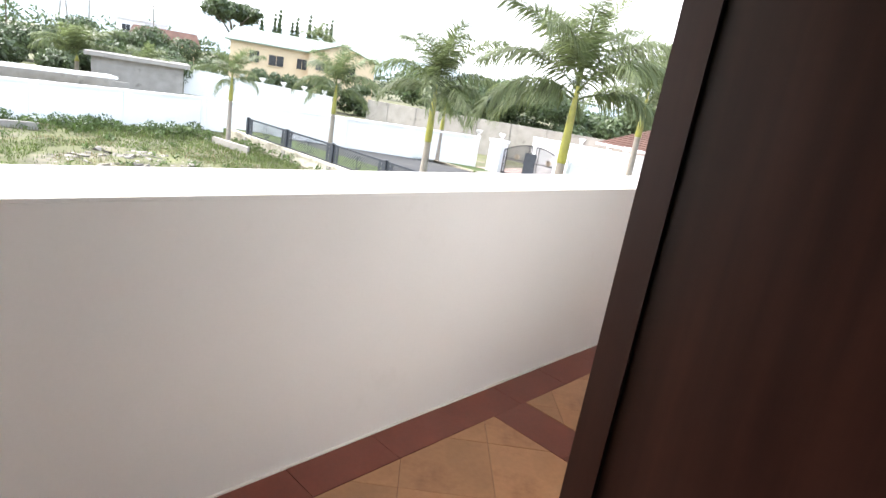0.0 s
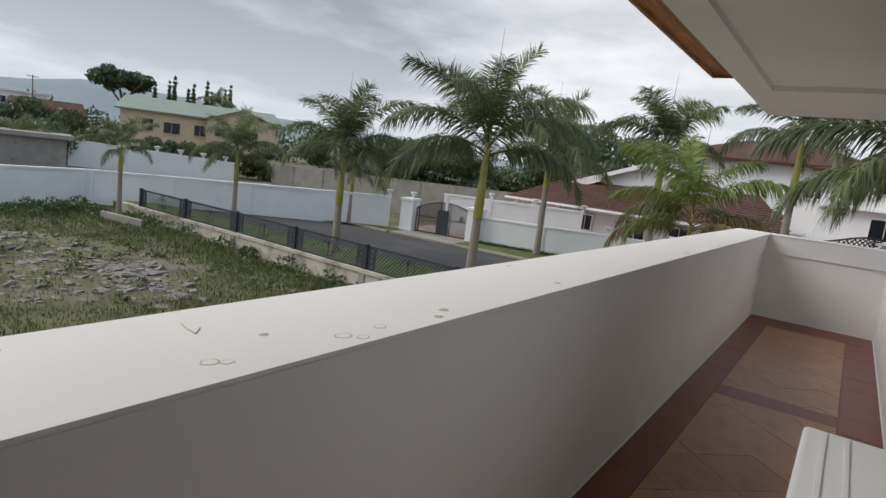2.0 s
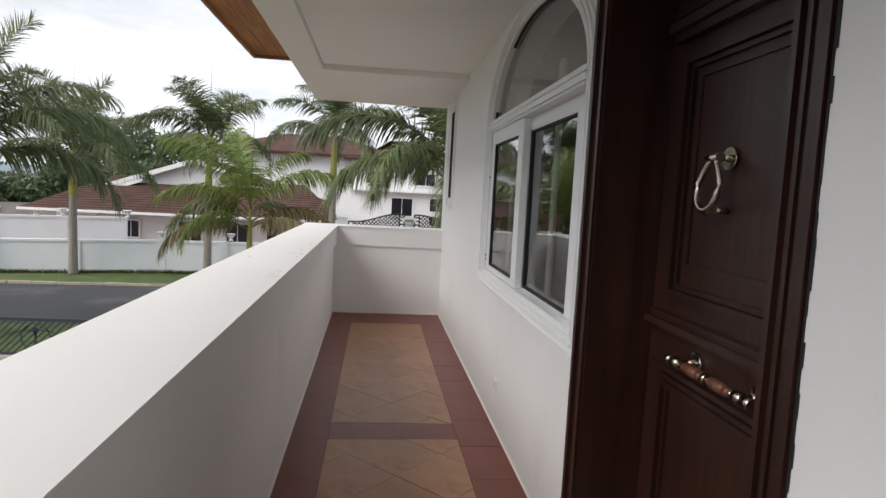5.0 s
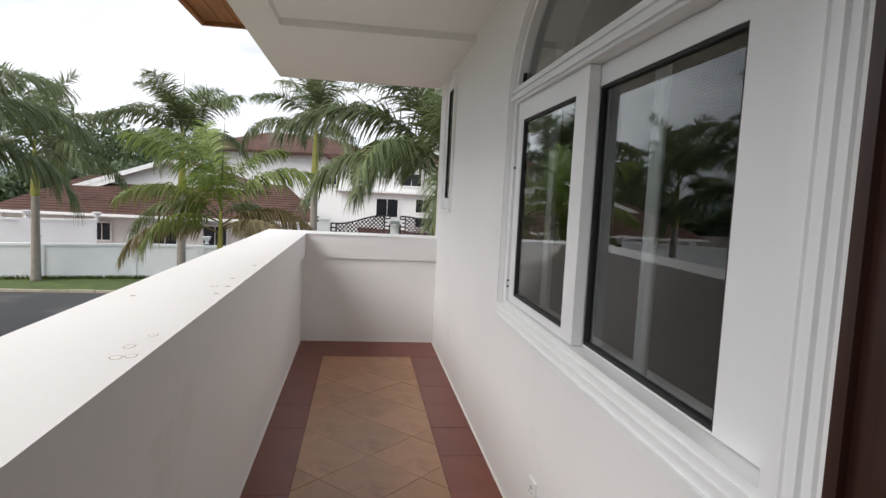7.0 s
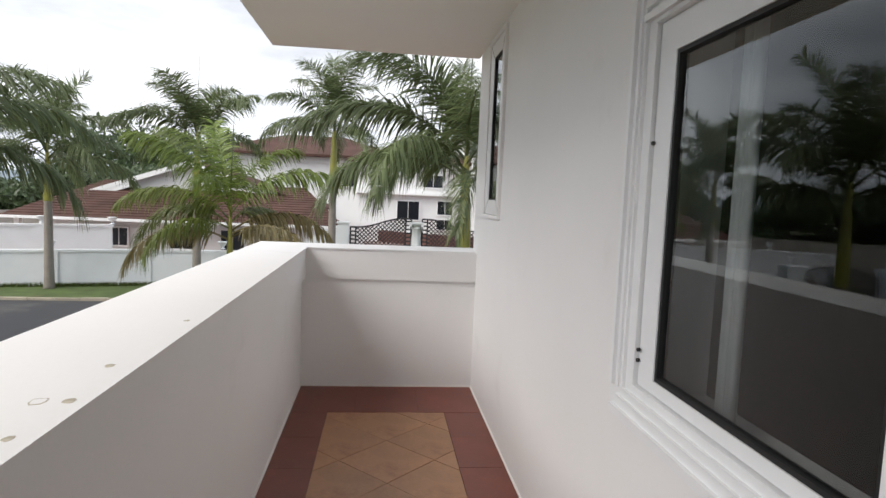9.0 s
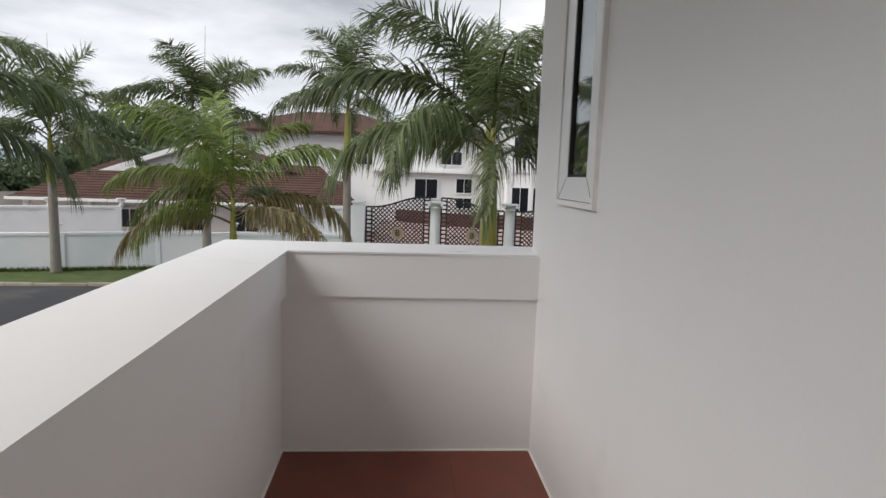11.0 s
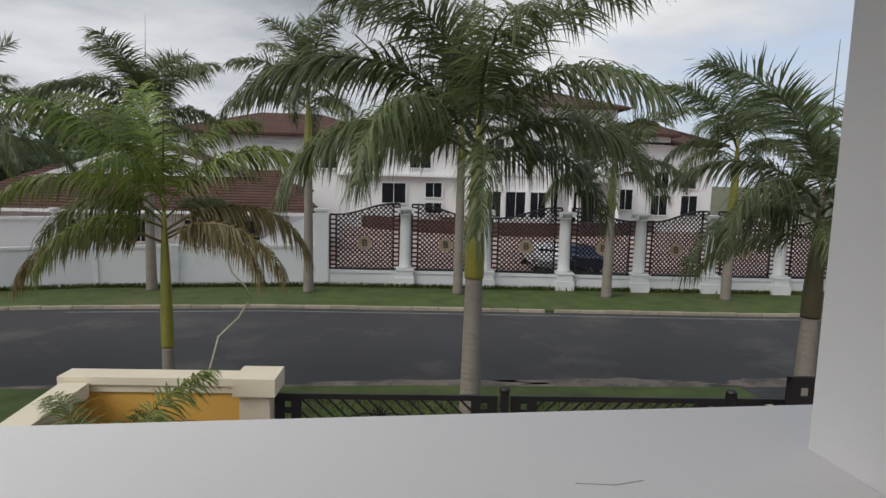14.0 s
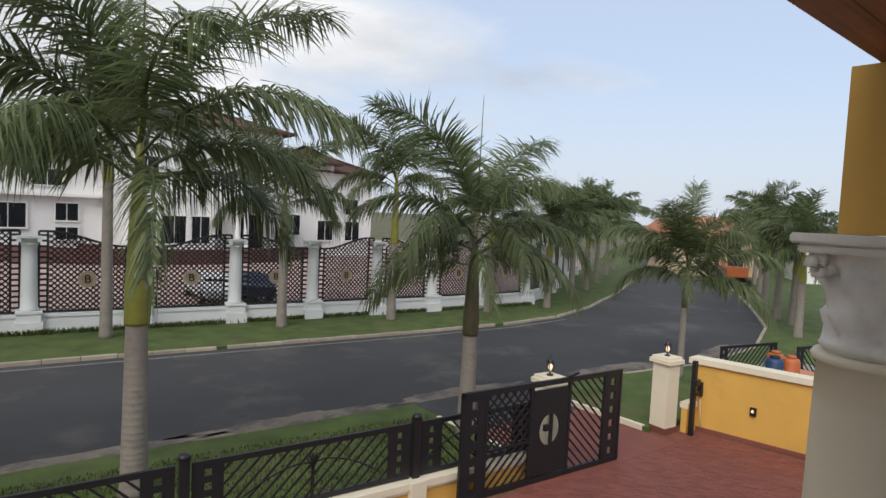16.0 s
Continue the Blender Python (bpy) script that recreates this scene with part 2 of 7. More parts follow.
M_GROUT = mat("brown_grout", (0.16, 0.075, 0.045), 0.85, 0.15, 6, 80, 0.1)
M_SPOT = mat("filler_patch", (0.47, 0.42, 0.33), 0.8, 0.35, 25, 90, 0.3)
M_PLASTIC = mat("white_enamel", (0.78, 0.78, 0.77), 0.35, 0.02, 3, 60, 0.02)
M_SOFFIT = wood("brown_soffit_boards", (0.40, 0.185, 0.075), 0.5, "y")
M_YELLOW = mat("ochre_paint", (0.70, 0.40, 0.085), 0.6, 0.06, 1.5, 50, 0.08, dirt=(0.60, 0.34, 0.08), dirt_scale=1.2)
M_CREAM = mat("cream_plaster", (0.74, 0.66, 0.50), 0.65, 0.05, 2, 50, 0.08)
M_STONE = mat("carved_white_stone", (0.74, 0.70, 0.64), 0.7, 0.12, 6, 40, 0.25, dirt=(0.40, 0.31, 0.21), dirt_scale=5, dirt_at=0.6)
M_IRON = mat("black_iron", (0.012, 0.012, 0.014), 0.45, 0.2, 4, 60, 0.05)
M_IRONLOT = mat("slate_grey_iron", (0.030, 0.035, 0.045), 0.5, 0.2, 4, 60, 0.05)
M_ASPHALT = mat("asphalt", (0.044, 0.043, 0.045), 0.85, 0.22, 0.25, 25, 0.3, dirt=(0.085, 0.080, 0.074), dirt_scale=0.32, dirt_at=0.53)
M_KERB = mat("concrete_kerb", (0.36, 0.31, 0.235), 0.85, 0.2, 2, 30, 0.2, per=0.15)
M_CONC = mat("raw_concrete", (0.27, 0.25, 0.225), 0.9, 0.2, 1.2, 30, 0.3, dirt=(0.13, 0.12, 0.10), dirt_scale=0.9)
M_GRASS = mat("mown_grass", (0.066, 0.096, 0.020), 0.9, 0.4, 1.2, 30, 0.6, dirt=(0.115, 0.115, 0.04), dirt_scale=0.35, dirt_at=0.55)
M_LOT = mat("weedy_earth", (0.086, 0.088, 0.036), 0.95, 0.55, 0.7, 9, 0.9, dirt=(0.165, 0.140, 0.108), dirt_scale=0.30, dirt_at=0.50)
M_BLADELOT = leafmat("rough_lot_grass", (0.090, 0.122, 0.032), 0.0)
M_BLADEDRY = leafmat("dry_lot_grass", (0.165, 0.140, 0.070), 0.0)
M_BLADE = leafmat("grass_blades", (0.085, 0.115, 0.026), 0.0)
M_WEED = leafmat("weed_leaves", (0.075, 0.115, 0.030), 0.1)
M_LEAF = leafmat("palm_leaflets", (0.132, 0.162, 0.070), 0.2, 0.45)
M_BUSH = leafmat("bush_palm_leaflets", (0.125, 0.155, 0.030), 0.2, 0.36)
M_LEAFY = leafmat("young_palm_leaflets", (0.165, 0.220, 0.040), 0.2)
M_LEAFDRY = leafmat("dry_palm_leaflets", (0.20, 0.158, 0.060), 0.15)
M_TRUNK = mat("grey_palm_bark", (0.27, 0.235, 0.20), 0.85, 0.2, 3, 40, 0.3, dirt=(0.20, 0.17, 0.14), dirt_scale=3, dirt_at=0.55)
M_SHAFT = mat("green_crownshaft", (0.255, 0.245, 0.048), 0.4, 0.25, 3, 25, 0.05, dirt=(0.30, 0.24, 0.06), dirt_scale=2, dirt_at=0.6)
M_SHAFTD = mat("dark_crownshaft", (0.085, 0.070, 0.035), 0.5, 0.3, 3, 25, 0.1)
M_PAVER = mat("red_paver", (0.20, 0.062, 0.046), 0.7, 0.15, 2, 60, 0.15, per=0.14)
M_PAVERJ = island_vary(mat("red_paver_joined", (0.20, 0.062, 0.046), 0.7, 0.15, 2, 60, 0.15), 0.14)
M_ROOF = mat("brown_shingle", (0.088, 0.047, 0.037), 0.85, 0.3, 0.8, 14, 0.4, spec=0.2)
M_ROOFG = mat("pale_green_sheet", (0.22, 0.265, 0.215), 0.5, 0.12, 0.5, 10, 0.1)
M_DARKWIN = mat("dark_glazing", (0.012, 0.014, 0.018), 0.12, 0.1, 2, 20, 0.0)
M_HOUSE = mat("white_house_paint", (0.80, 0.795, 0.78), 0.7, 0.04, 0.4, 10, 0.05)
M_PINK = mat("cream_pink_paint", (0.58, 0.455, 0.30), 0.75, 0.08, 0.4, 10, 0.05)
M_ORANGE = mat("terracotta_paint", (0.50, 0.20, 0.11), 0.7, 0.1, 0.5, 10, 0.05)
M_BRICKC = mat("brick_courtyard", (0.36, 0.255, 0.225), 0.85, 0.25, 0.7, 12, 0.3, dirt=(0.42, 0.335, 0.295), dirt_scale=0.4, dirt_at=0.5)
# pale blue-grey: distance haze is painted into the hillside colour
M_HILL = mat("haze_tinted_hillside", (0.195, 0.235, 0.255), 1.0, 0.12, 0.004, 0.05, 0.0)
# leaf green raised a little, so some distance haze is in the colour
M_WOODS = leafmat("far_tree_leaves", (0.075, 0.105, 0.045), 0.2, 0.3)
M_BANANA = leafmat("broad_green_leaves", (0.080, 0.135, 0.030), 0.2)
M_BARK = mat("dark_bark", (0.10, 0.08, 0.06), 0.9, 0.2, 3, 20, 0.3)
# near-black: the dimness of the rooms behind the glass is put into this colour
M_DARK = mat("painted_room_dimness", (0.028, 0.023, 0.021), 0.8, 0.05, 1, 20, 0.0)
M_CARW = mat("white_car_paint", (0.75, 0.76, 0.77), 0.25, 0.02, 2, 20, 0.0)
M_CARB = mat("navy_car_paint", (0.015, 0.022, 0.06), 0.25, 0.05, 2, 20, 0.0)
M_GOLD = mat("tan_emblem_metal", (0.40, 0.31, 0.22), 0.45, 0.1, 5, 40, 0.05, metal=0.3)
M_LIT = bpy.data.materials.new("warm_bulb")
M_LIT.use_nodes = True
M_LIT.node_tree.nodes["Principled BSDF"].inputs["Emission Color"].default_value = (1.0, 0.60, 0.24, 1)
M_LIT.node_tree.nodes["Principled BSDF"].inputs["Emission Strength"].default_value = 0.8
M_BLUEP = mat("blue_plastic", (0.015, 0.045, 0.12), 0.45, 0.1, 4, 30, 0.0)
M_ORANGEP = mat("orange_plastic", (0.42, 0.11, 0.03), 0.5, 0.15, 4, 30, 0.0)

# ---- the balcony: slab, walls, parapets, ceiling ----
WX = -1.302        # inner face of the long parapet
floor = solid("floor", boxes((WX, -4.0, -0.25, 0.30, 8.03, -0.005)), M_GROUT)
tagged(floor, label="terracotta tiled balcony floor with tan diagonal panels", category="floor")



def edge_x(y, off=0.0):
    """The long parapet runs a little askew to the house wall."""
    return -1.235 - 0.008 * y + off


bm = bmesh.new()
prism(bm, [(edge_x(-4, -0.37), -4.0), (edge_x(-4), -4.0), (edge_x(8.37), 8.37), (edge_x(8.37, -0.37), 8.37)], -0.6, 0.82)
prism(bm, [(edge_x(8.018), 8.018), (0.0, 8.018), (0.0, 8.187), (0.45, 8.187), (0.45, 8.37), (edge_x(8.37), 8.37)], -0.6, 0.82)
parapet_low = solid("parapet_wall", bm, M_WALL, label="white painted balcony parapet wall", category="parapet")
bm = bmesh.new()
prism(bm, [(edge_x(-4, -0.38), -4.0), (edge_x(-4, 0.028), -4.0), (edge_x(7.998, 0.028), 7.998), (0.002, 7.998), (0.002, 8.187), (0.45, 8.187), (0.45, 8.388), (edge_x(8.388, -0.38), 8.388)], 0.82, 1.05)
bmesh.ops.bevel(bm, geom=[e for e in bm.edges if min(v.co.z for v in e.verts) > 1.0], offset=0.010, segments=2, affect="EDGES")
parapet_west = solid("parapet_top", bm, M_WALL, label="broad white painted parapet top band", category="parapet")

WT, WTOP = 0.25, 3.15
ARC_Y, ARC_Z, ARC_W, ARC_H = 4.175, 1.98, 1.03, 0.56


def arch_z(y, w=ARC_W, h=ARC_H):
    return ARC_Z + h * math.sqrt(max(0.0, 1 - ((y - ARC_Y) / w) ** 2))


def pane_wall(bm, y0, y1, z0, z1):
    box(bm, 0, y0, z0, WT, y1, z1)


bm = bmesh.new()
pane_wall(bm, -4.0, -1.75, G, WTOP)
pane_wall(bm, -1.75, -0.05, 2.35, WTOP)
pane_wall(bm, -1.75, -0.05, G, -0.26)
pane_wall(bm, -0.05, 1.865, G, WTOP)
pane_wall(bm, 1.865, 2.92, 2.28, WTOP)
pane_wall(bm, 1.865, 2.92, G, 0.0)
pane_wall(bm, 2.92, ARC_Y - ARC_W, G, WTOP)
pane_wall(bm, ARC_Y - ARC_W, ARC_Y + ARC_W, G, 0.90)
pane_wall(bm, ARC_Y + ARC_W, 7.24, G, WTOP)
pane_wall(bm, 7.24, 7.64, G, 1.38)
pane_wall(bm, 7.24, 7.64, 2.46, WTOP)
pane_wall(bm, 7.64, 8.185, G, WTOP)
ys = [ARC_Y - ARC_W * math.cos(math.pi * k / 28) for k in range(29)]
for a, b in zip(ys, ys[1:]):
    v = [bm.verts.new((x, y, z)) for x in (0, WT) for y, z in ((a, arch_z(a)), (b, arch_z(b)), (b, WTOP), (a, WTOP))]
    for q in ((0, 1, 2, 3), (7, 6, 5, 4), (0, 4, 5, 1), (2, 6, 7, 3)):
        bm.faces.new([v[i] for i in q])
bmesh.ops.remove_doubles(bm, verts=bm.verts, dist=0.0005)
wall_east = solid("wall_east", bm, M_WALL, label="white painted house wall along the balcony", category="wall")
wall_north = solid("wall_north", boxes((0.25, 8.0, G, 7.0, 8.182, WTOP)), M_WALL)

# the rooms behind the wall, coloured near-black in place of their dimness
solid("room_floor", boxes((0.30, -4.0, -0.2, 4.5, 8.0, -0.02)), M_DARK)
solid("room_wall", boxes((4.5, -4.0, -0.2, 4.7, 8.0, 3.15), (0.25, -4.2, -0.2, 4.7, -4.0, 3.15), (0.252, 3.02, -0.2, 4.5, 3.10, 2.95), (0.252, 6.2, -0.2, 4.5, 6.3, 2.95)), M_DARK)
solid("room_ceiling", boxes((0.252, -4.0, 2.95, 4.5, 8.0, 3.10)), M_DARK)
solid("wall_south", boxes((-1.7, -4.25, G, 0.0, -4.02, 3.1)), M_WALL)

# ceiling: flat border with a shallow raised field
bm = bmesh.new()
box(bm, -1.59, -4.0, 2.55, -1.34, 8.30, 2.80)
box(bm, -1.34, 6.42, 2.55, 0.0, 8.30, 2.80)
box(bm, -1.34, -4.0, 2.60, 0.0, 6.42, 2.80)
ceiling = solid("ceiling", bm, M_CEIL)
bm = bmesh.new()
for k in range(17):
    box(bm, -2.38 + k * 0.16, -4.0, 3.10, -2.225 + k * 0.16, 8.62, 3.13)
soffit = solid("eave_soffit", bm, M_SOFFIT, label="brown timber boarded roof eave soffit", category="soffit")
solid("fascia", boxes((-2.42, -4.0, 3.06, -2.385, 8.66, 3.30), (-2.385, 8.625, 3.06, 0.3, 8.66, 3.30)), M_SOFFIT)
solid("roof_slab", boxes((-2.38, -4.2, 3.14, 4.7, 8.6, 3.28), (-1.5, -4.0, 2.802, -1.3, 8.2, 3.098)), M_CEIL)

# floor tiles
def clip_poly(poly, x0, y0, x1, y1):
    for axis, lim, keep in ((0, x0, 1), (0, x1, -1), (1, y0, 1), (1, y1, -1)):
        out = []
        for a, b in zip(poly, poly[1:] + poly[:1]):
            da, db = (a[axis] - lim) * keep, (b[axis] - lim) * keep
            if da >= 0:
                out.append(a)
            if (da >= 0) != (db >= 0):
                s = da / (da - db)
                out.append((a[0] + (b[0] - a[0]) * s, a[1] + (b[1] - a[1]) * s))
        poly = out
        if not poly:
            return []
    return poly


def area(poly):
    return abs(sum(a[0] * b[1] - b[0] * a[1] for a, b in zip(poly, poly[1:] + poly[:1]))) / 2


CX0, CX1, DIAG = -1.043, -0.262, 0.525
tile_full = None
rnd = random.Random(3)
for y0, y1 in ((4.535, 7.465), (1.355, 4.285), (-1.825, 1.105), (-4.0, -2.07)):
    h = DIAG / 2
    n = int((y1 - y0) / h) + 4
    for i in range(-3, 4):
        for j in range(-2, n):
            if (i + j) % 2:
                continue
            cx, cy = (CX0 + CX1) / 2 + i * h, y1 - 0.20 - j * h
            g = 0.0018
            sq = [(cx - h + g, cy), (cx, cy - h + g), (cx + h - g, cy), (cx, cy + h - g)]
            p = clip_poly(sq, CX0 + 0.002, y0 + 0.002, CX1 - 0.002, y1 - 0.002)
            if len(p) < 3 or area(p) < 0.002:
                continue
            z = rnd.uniform(-0.0012, 0.0008)
            if abs(area(p) - area(sq)) < 1e-6:
                if tile_full is None:
                    tb = bmesh.new()
                    prism(tb, [(-h + g, 0), (0, -h + g), (h - g, 0), (0, h - g)], -0.009, 0)
                    tile_full = mesh_of(tb, "tile", M_TILE)
                piece("tile", tile_full, floor, pose(cx, cy, z))
            else:
                tb = bmesh.new()
                prism(tb, [(a - cx, b - cy) for a, b in p], -0.009, 0)
                piece("tile", mesh_of(tb, "tile", M_TILE), floor, pose(cx, cy, z))


def border_row(x0, y0, x1, y1, n, along):
    tb = bmesh.new()
    g = 0.0012
    L = ((y1 - y0) if along == "y" else (x1 - x0)) / n
    w = (x1 - x0, L) if along == "y" else (L, y1 - y0)
    box(tb, g, g, -0.009, w[0] - g, w[1] - g, 0)
    me = mesh_of(tb, "border_tile", M_TILER)
    for k in range(n):
        piece("border_tile", me, floor, pose(x0 + (0 if along == "y" else k * L), y0 + (k * L if along == "y" else 0), rnd.uniform(-0.0012, 0.0006)))


border_row(WX, -4.0, CX0, 7.465, 28, "y")
border_row(CX1, -4.0, 0.0, 7.465, 28, "y")
border_row(WX, 7.465, 0.0, 8.016, 3, "x")
for yb in (4.285, 1.105, -2.07):
    border_row(CX0, yb, CX1, yb + 0.25, 2, "x")

bm = bmesh.new()
prism(bm, [(edge_x(-4, -0.002), -4.0), (edge_x(-4, 0.010), -4.0), (edge_x(8.01, 0.010), 8.01), (edge_x(8.01, -0.002), 8.01)], -0.004, 0.007)
box(bm, edge_x(8.0, 0.010), 8.008, -0.004, -0.008, 8.022, 0.007)
for y0, y1 in ((-0.02, 1.865), (3.0, 8.008)):
    box(bm, -0.009, y0, -0.004, 0.001, y1, 0.007)
solid("baseboard", bm, M_CEIL, label="thin white paint edge along the floor", category="trim")

# filler patches on the parapet's top: a worn rim round a smoother middle
def patch(x, y, r, rim=True):
    q = random.Random(int(x * 977 + y * 131))
    n = 16
    wob = [q.uniform(0.82, 1.1) for _ in range(n)]
    for name, m, k0, z in (("filler_patch", M_SPOT, 1.0, 0.0006),) + ((("patch_middle", M_WALL, 0.82, 0.0009),) if rim else ()):
        pb = bmesh.new()
        prism(pb, [(r * k0 * wob[k] * 0.75 * math.cos(2 * math.pi * k / n), r * k0 * wob[k] * math.sin(2 * math.pi * k / n)) for k in range(n)], -0.001, z)
        part(name, pb, m, parapet_west).matrix_basis = pose(x, y, 1.05)


for x, y, r, rim in ((-1.296, 0.165, .020, 1), (-1.28, 0.19, .015, 1), (-1.37, 0.34, .012, 0), (-1.273, 0.478, .024, 1), (-1.244, 0.507, .018, 1), (-1.276, 0.60, .019, 1), (-1.251, 0.805, .016, 0), (-1.285, 0.875, .017, 0),
                     (-1.284, 1.628, .014, 0), (-1.565, 1.753, .012, 0), (-1.535, -0.08, .012, 0), (-1.295, 3.645, .020, 1), (-1.268, 3.66, .020, 1), (-1.302, 3.745, .020, 1), (-1.285, 3.865, .016, 1), (-1.545, 4.44, .012, 0),
                     (-1.328, 4.70, .020, 1), (-1.278, 4.705, .015, 0), (-1.282, 4.535, .012, 0), (-1.305, 4.93, .014, 0), (-1.292, 5.405, .012, 0)):
    patch(x, y, r, rim)
sb = bmesh.new()
path_bar(sb, [(-1.52, 0.245, 1.0506), (-1.485, 0.235, 1.0506), (-1.445, 0.232, 1.0506), (-1.475, 0.26, 1.0506)], 0.003, 0.002, (0, 0, 1))
path_bar(sb, [(-0.46, 8.10, 1.0502), (-0.40, 8.09, 1.0502), (-0.35, 8.10, 1.0502)], 0.0015, 0.0012, (0, 0, 1))
part("scratch", sb, M_SPOT, parapet_west)

# ---- door_2: the panelled door beside the window ----
door_2 = tagged(new("door_2"), kind="structure", label="dark stained panelled wooden door in a moulded frame", category="door")
bm = bmesh.new()
for y0, y1, x in ((1.868, 1.972, 0.002), (1.872, 1.905, -0.010), (1.925, 1.938, -0.006), (1.952, 1.970, -0.012)):
    box(bm, x, y0, 0.0, 0.02, y1, 2.20)
part("casing", bm, M_DOOR, door_2)
bm = bmesh.new()
for y0, y1, x in ((2.885, 3.00, -0.035), (2.965, 2.99, -0.05), (2.89, 2.912, -0.047)):
    box(bm, x, y0, 0.0, 0.0, y1, 2.20)
part("casing", bm, M_DOOR, door_2)
bm = bmesh.new()
box(bm, -0.04, 1.868, 2.20, 0.0, 3.00, 2.36)
box(bm, -0.07, 1.85, 2.30, 0.0, 3.02, 2.345)
box(bm, -0.11, 1.82, 2.36, 0.0, 3.05, 2.40)
box(bm, -0.14, 1.79, 2.40, 0.0, 3.08, 2.45)
part("cornice", bm, M_DOORY, door_2)
bm = bmesh.new()
box(bm, 0.021, 1.868, 0.0, 0.30, 1.972, 2.275)
box(bm, 0.0, 2.885, 0.0, 0.30, 2.915, 2.275)
box(bm, 0.0, 1.96, 2.20, 0.30, 2.885, 2.275)
part("lining", bm, M_DOOR, door_2)
LX = 0.205
bm = bmesh.new()
box(bm, LX, 1.963, 0.01, LX + 0.045, 2.882, 2.197)
leaf = part("leaf", bm, M_DOOR, door_2)


def moulding(y0, y1, z0, z1, w, parent, steps=((0.0, 0.018), (0.018, 0.030), (0.036, 0.014))):
    mb = bmesh.new()
    for o, h in steps:
        a, b, c, d, ww = y0 + o, y1 - o, z0 + o, z1 - o, 0.016
        box(mb, LX - h, a, c, LX, a + ww, d)
        box(mb, LX - h, b - ww, c, LX, b, d)
        box(mb, LX - h, a + ww, c, LX, b - ww, c + ww)
        box(mb, LX - h, a + ww, d - ww, LX, b - ww, d)
    part("panel_moulding", mb, M_DOOR, parent)


moulding(2.0, 2.76, 1.16, 1.97, 0.05, leaf)
moulding(2.0, 2.76, 0.12, 0.90, 0.05, leaf)
moulding(2.08, 2.68, 1.27, 1.90, 0.03, leaf, ((0.0, 0.008),))
bm = bmesh.new()
for z0, z1, d in ((1.045, 1.065, 0.03), (1.065, 1.09, 0.055), (1.09, 1.11, 0.035), (0.915, 0.93, 0.025), (2.02, 2.05, 0.03), (2.05, 2.08, 0.05), (2.10, 2.12, 0.03)):
    box(bm, LX - d, 1.97, z0, LX, 2.83, z1)
part("frieze_rail", bm, M_DOORY, leaf)
# knocker
bm = bmesh.new()
kr = [(LX - 0.012, 2.440, 1.64), (LX - 0.05, 2.440, 1.645)]
tube(bm, kr, 0.011, 10)
lathe_pts = []
tube(bm, [(LX - 0.005, 2.440, 1.64), (LX - 0.012, 2.440, 1.64)], 0.034, 18)
part("rosette", bm, M_BRASS, door_2, "polished metal rosette").location = (0, 0.034, -0.026)
bm = bmesh.new()
ring = []
for k in range(25):
    a = 2 * math.pi * k / 24
    w = 0.056 - 0.022 * math.cos(a) * (1 if math.cos(a) > 0 else 0.2)
    ring.append((LX - 0.058 + 0.01 * math.cos(a), 2.455 + w * math.sin(a), 1.565 + 0.075 * math.cos(a)))
tube(bm, ring, 0.009, 8)
tube(bm, [(LX - 0.056, 2.430, 1.49), (LX - 0.054, 2.480, 1.49)], 0.014, 8)
tube(bm, [(LX - 0.05, 2.425, 1.642), (LX - 0.05, 2.485, 1.642)], 0.013, 8)
tube(bm, [(LX, 2.440, 1.49), (LX - 0.04, 2.440, 1.49)], 0.010, 8)
part("knocker", bm, M_BRASS, door_2, "polished metal door knocker").location = (0, 0.034, -0.026)
# pull handle
bm = bmesh.new()
for y in (2.240, 2.560):
    tube(bm, [(LX - 0.002, y, 0.985), (LX - 0.012, y, 0.985)], 0.036, 18)
    tube(bm, [(LX - 0.012, y, 0.985), (LX - 0.065, y, 0.985)], 0.012, 10)
    tube(bm, [(LX - 0.065, y - 0.018, 0.985), (LX - 0.065, y + 0.018, 0.985)], 0.019, 10)
for y in (2.202, 2.605):
    tube(bm, [(LX - 0.065, y - 0.012, 0.985), (LX - 0.065, y + 0.012, 0.985)], 0.017, 10)
tube(bm, [(LX - 0.065, 2.195, 0.985), (LX - 0.065, 2.615, 0.985)], 0.009, 10)
tube(bm, [(LX - 0.065, 2.390, 0.985), (LX - 0.065, 2.410, 0.985)], 0.017, 10)
handle = part("pull_handle", bm, M_BRASS, door_2, "polished metal pull handle")
bm = bmesh.new()
for a, b in ((2.280, 2.385), (2.415, 2.525)):
    mid = (a + b) / 2
    tube(bm, [(LX - 0.065, a, 0.985), (LX - 0.065, a + 0.02, 0.985)], 0.011, 10, 0.017)
    tube(bm, [(LX - 0.065, a + 0.02, 0.985), (LX - 0.065, b - 0.02, 0.985)], 0.018, 10)
    tube(bm, [(LX - 0.065, b - 0.02, 0.985), (LX - 0.065, b, 0.985)], 0.017, 10, 0.011)
part("wooden_grip", bm, wood("grip_wood", (0.14, 0.055, 0.03), 0.4, "y"), handle, "turned wooden grip")
# torn plaster edge beside the casing
bm = bmesh.new()
q = random.Random(9)
for k in range(44):
    z = 0.05 + k * 0.049
    d = q.uniform(0.002, 0.010)
    box(bm, -0.003, 1.867 - d, z, 0.001, 1.868, z + 0.049)
part("ragged_gap", bm, M_RUBBER, door_2)

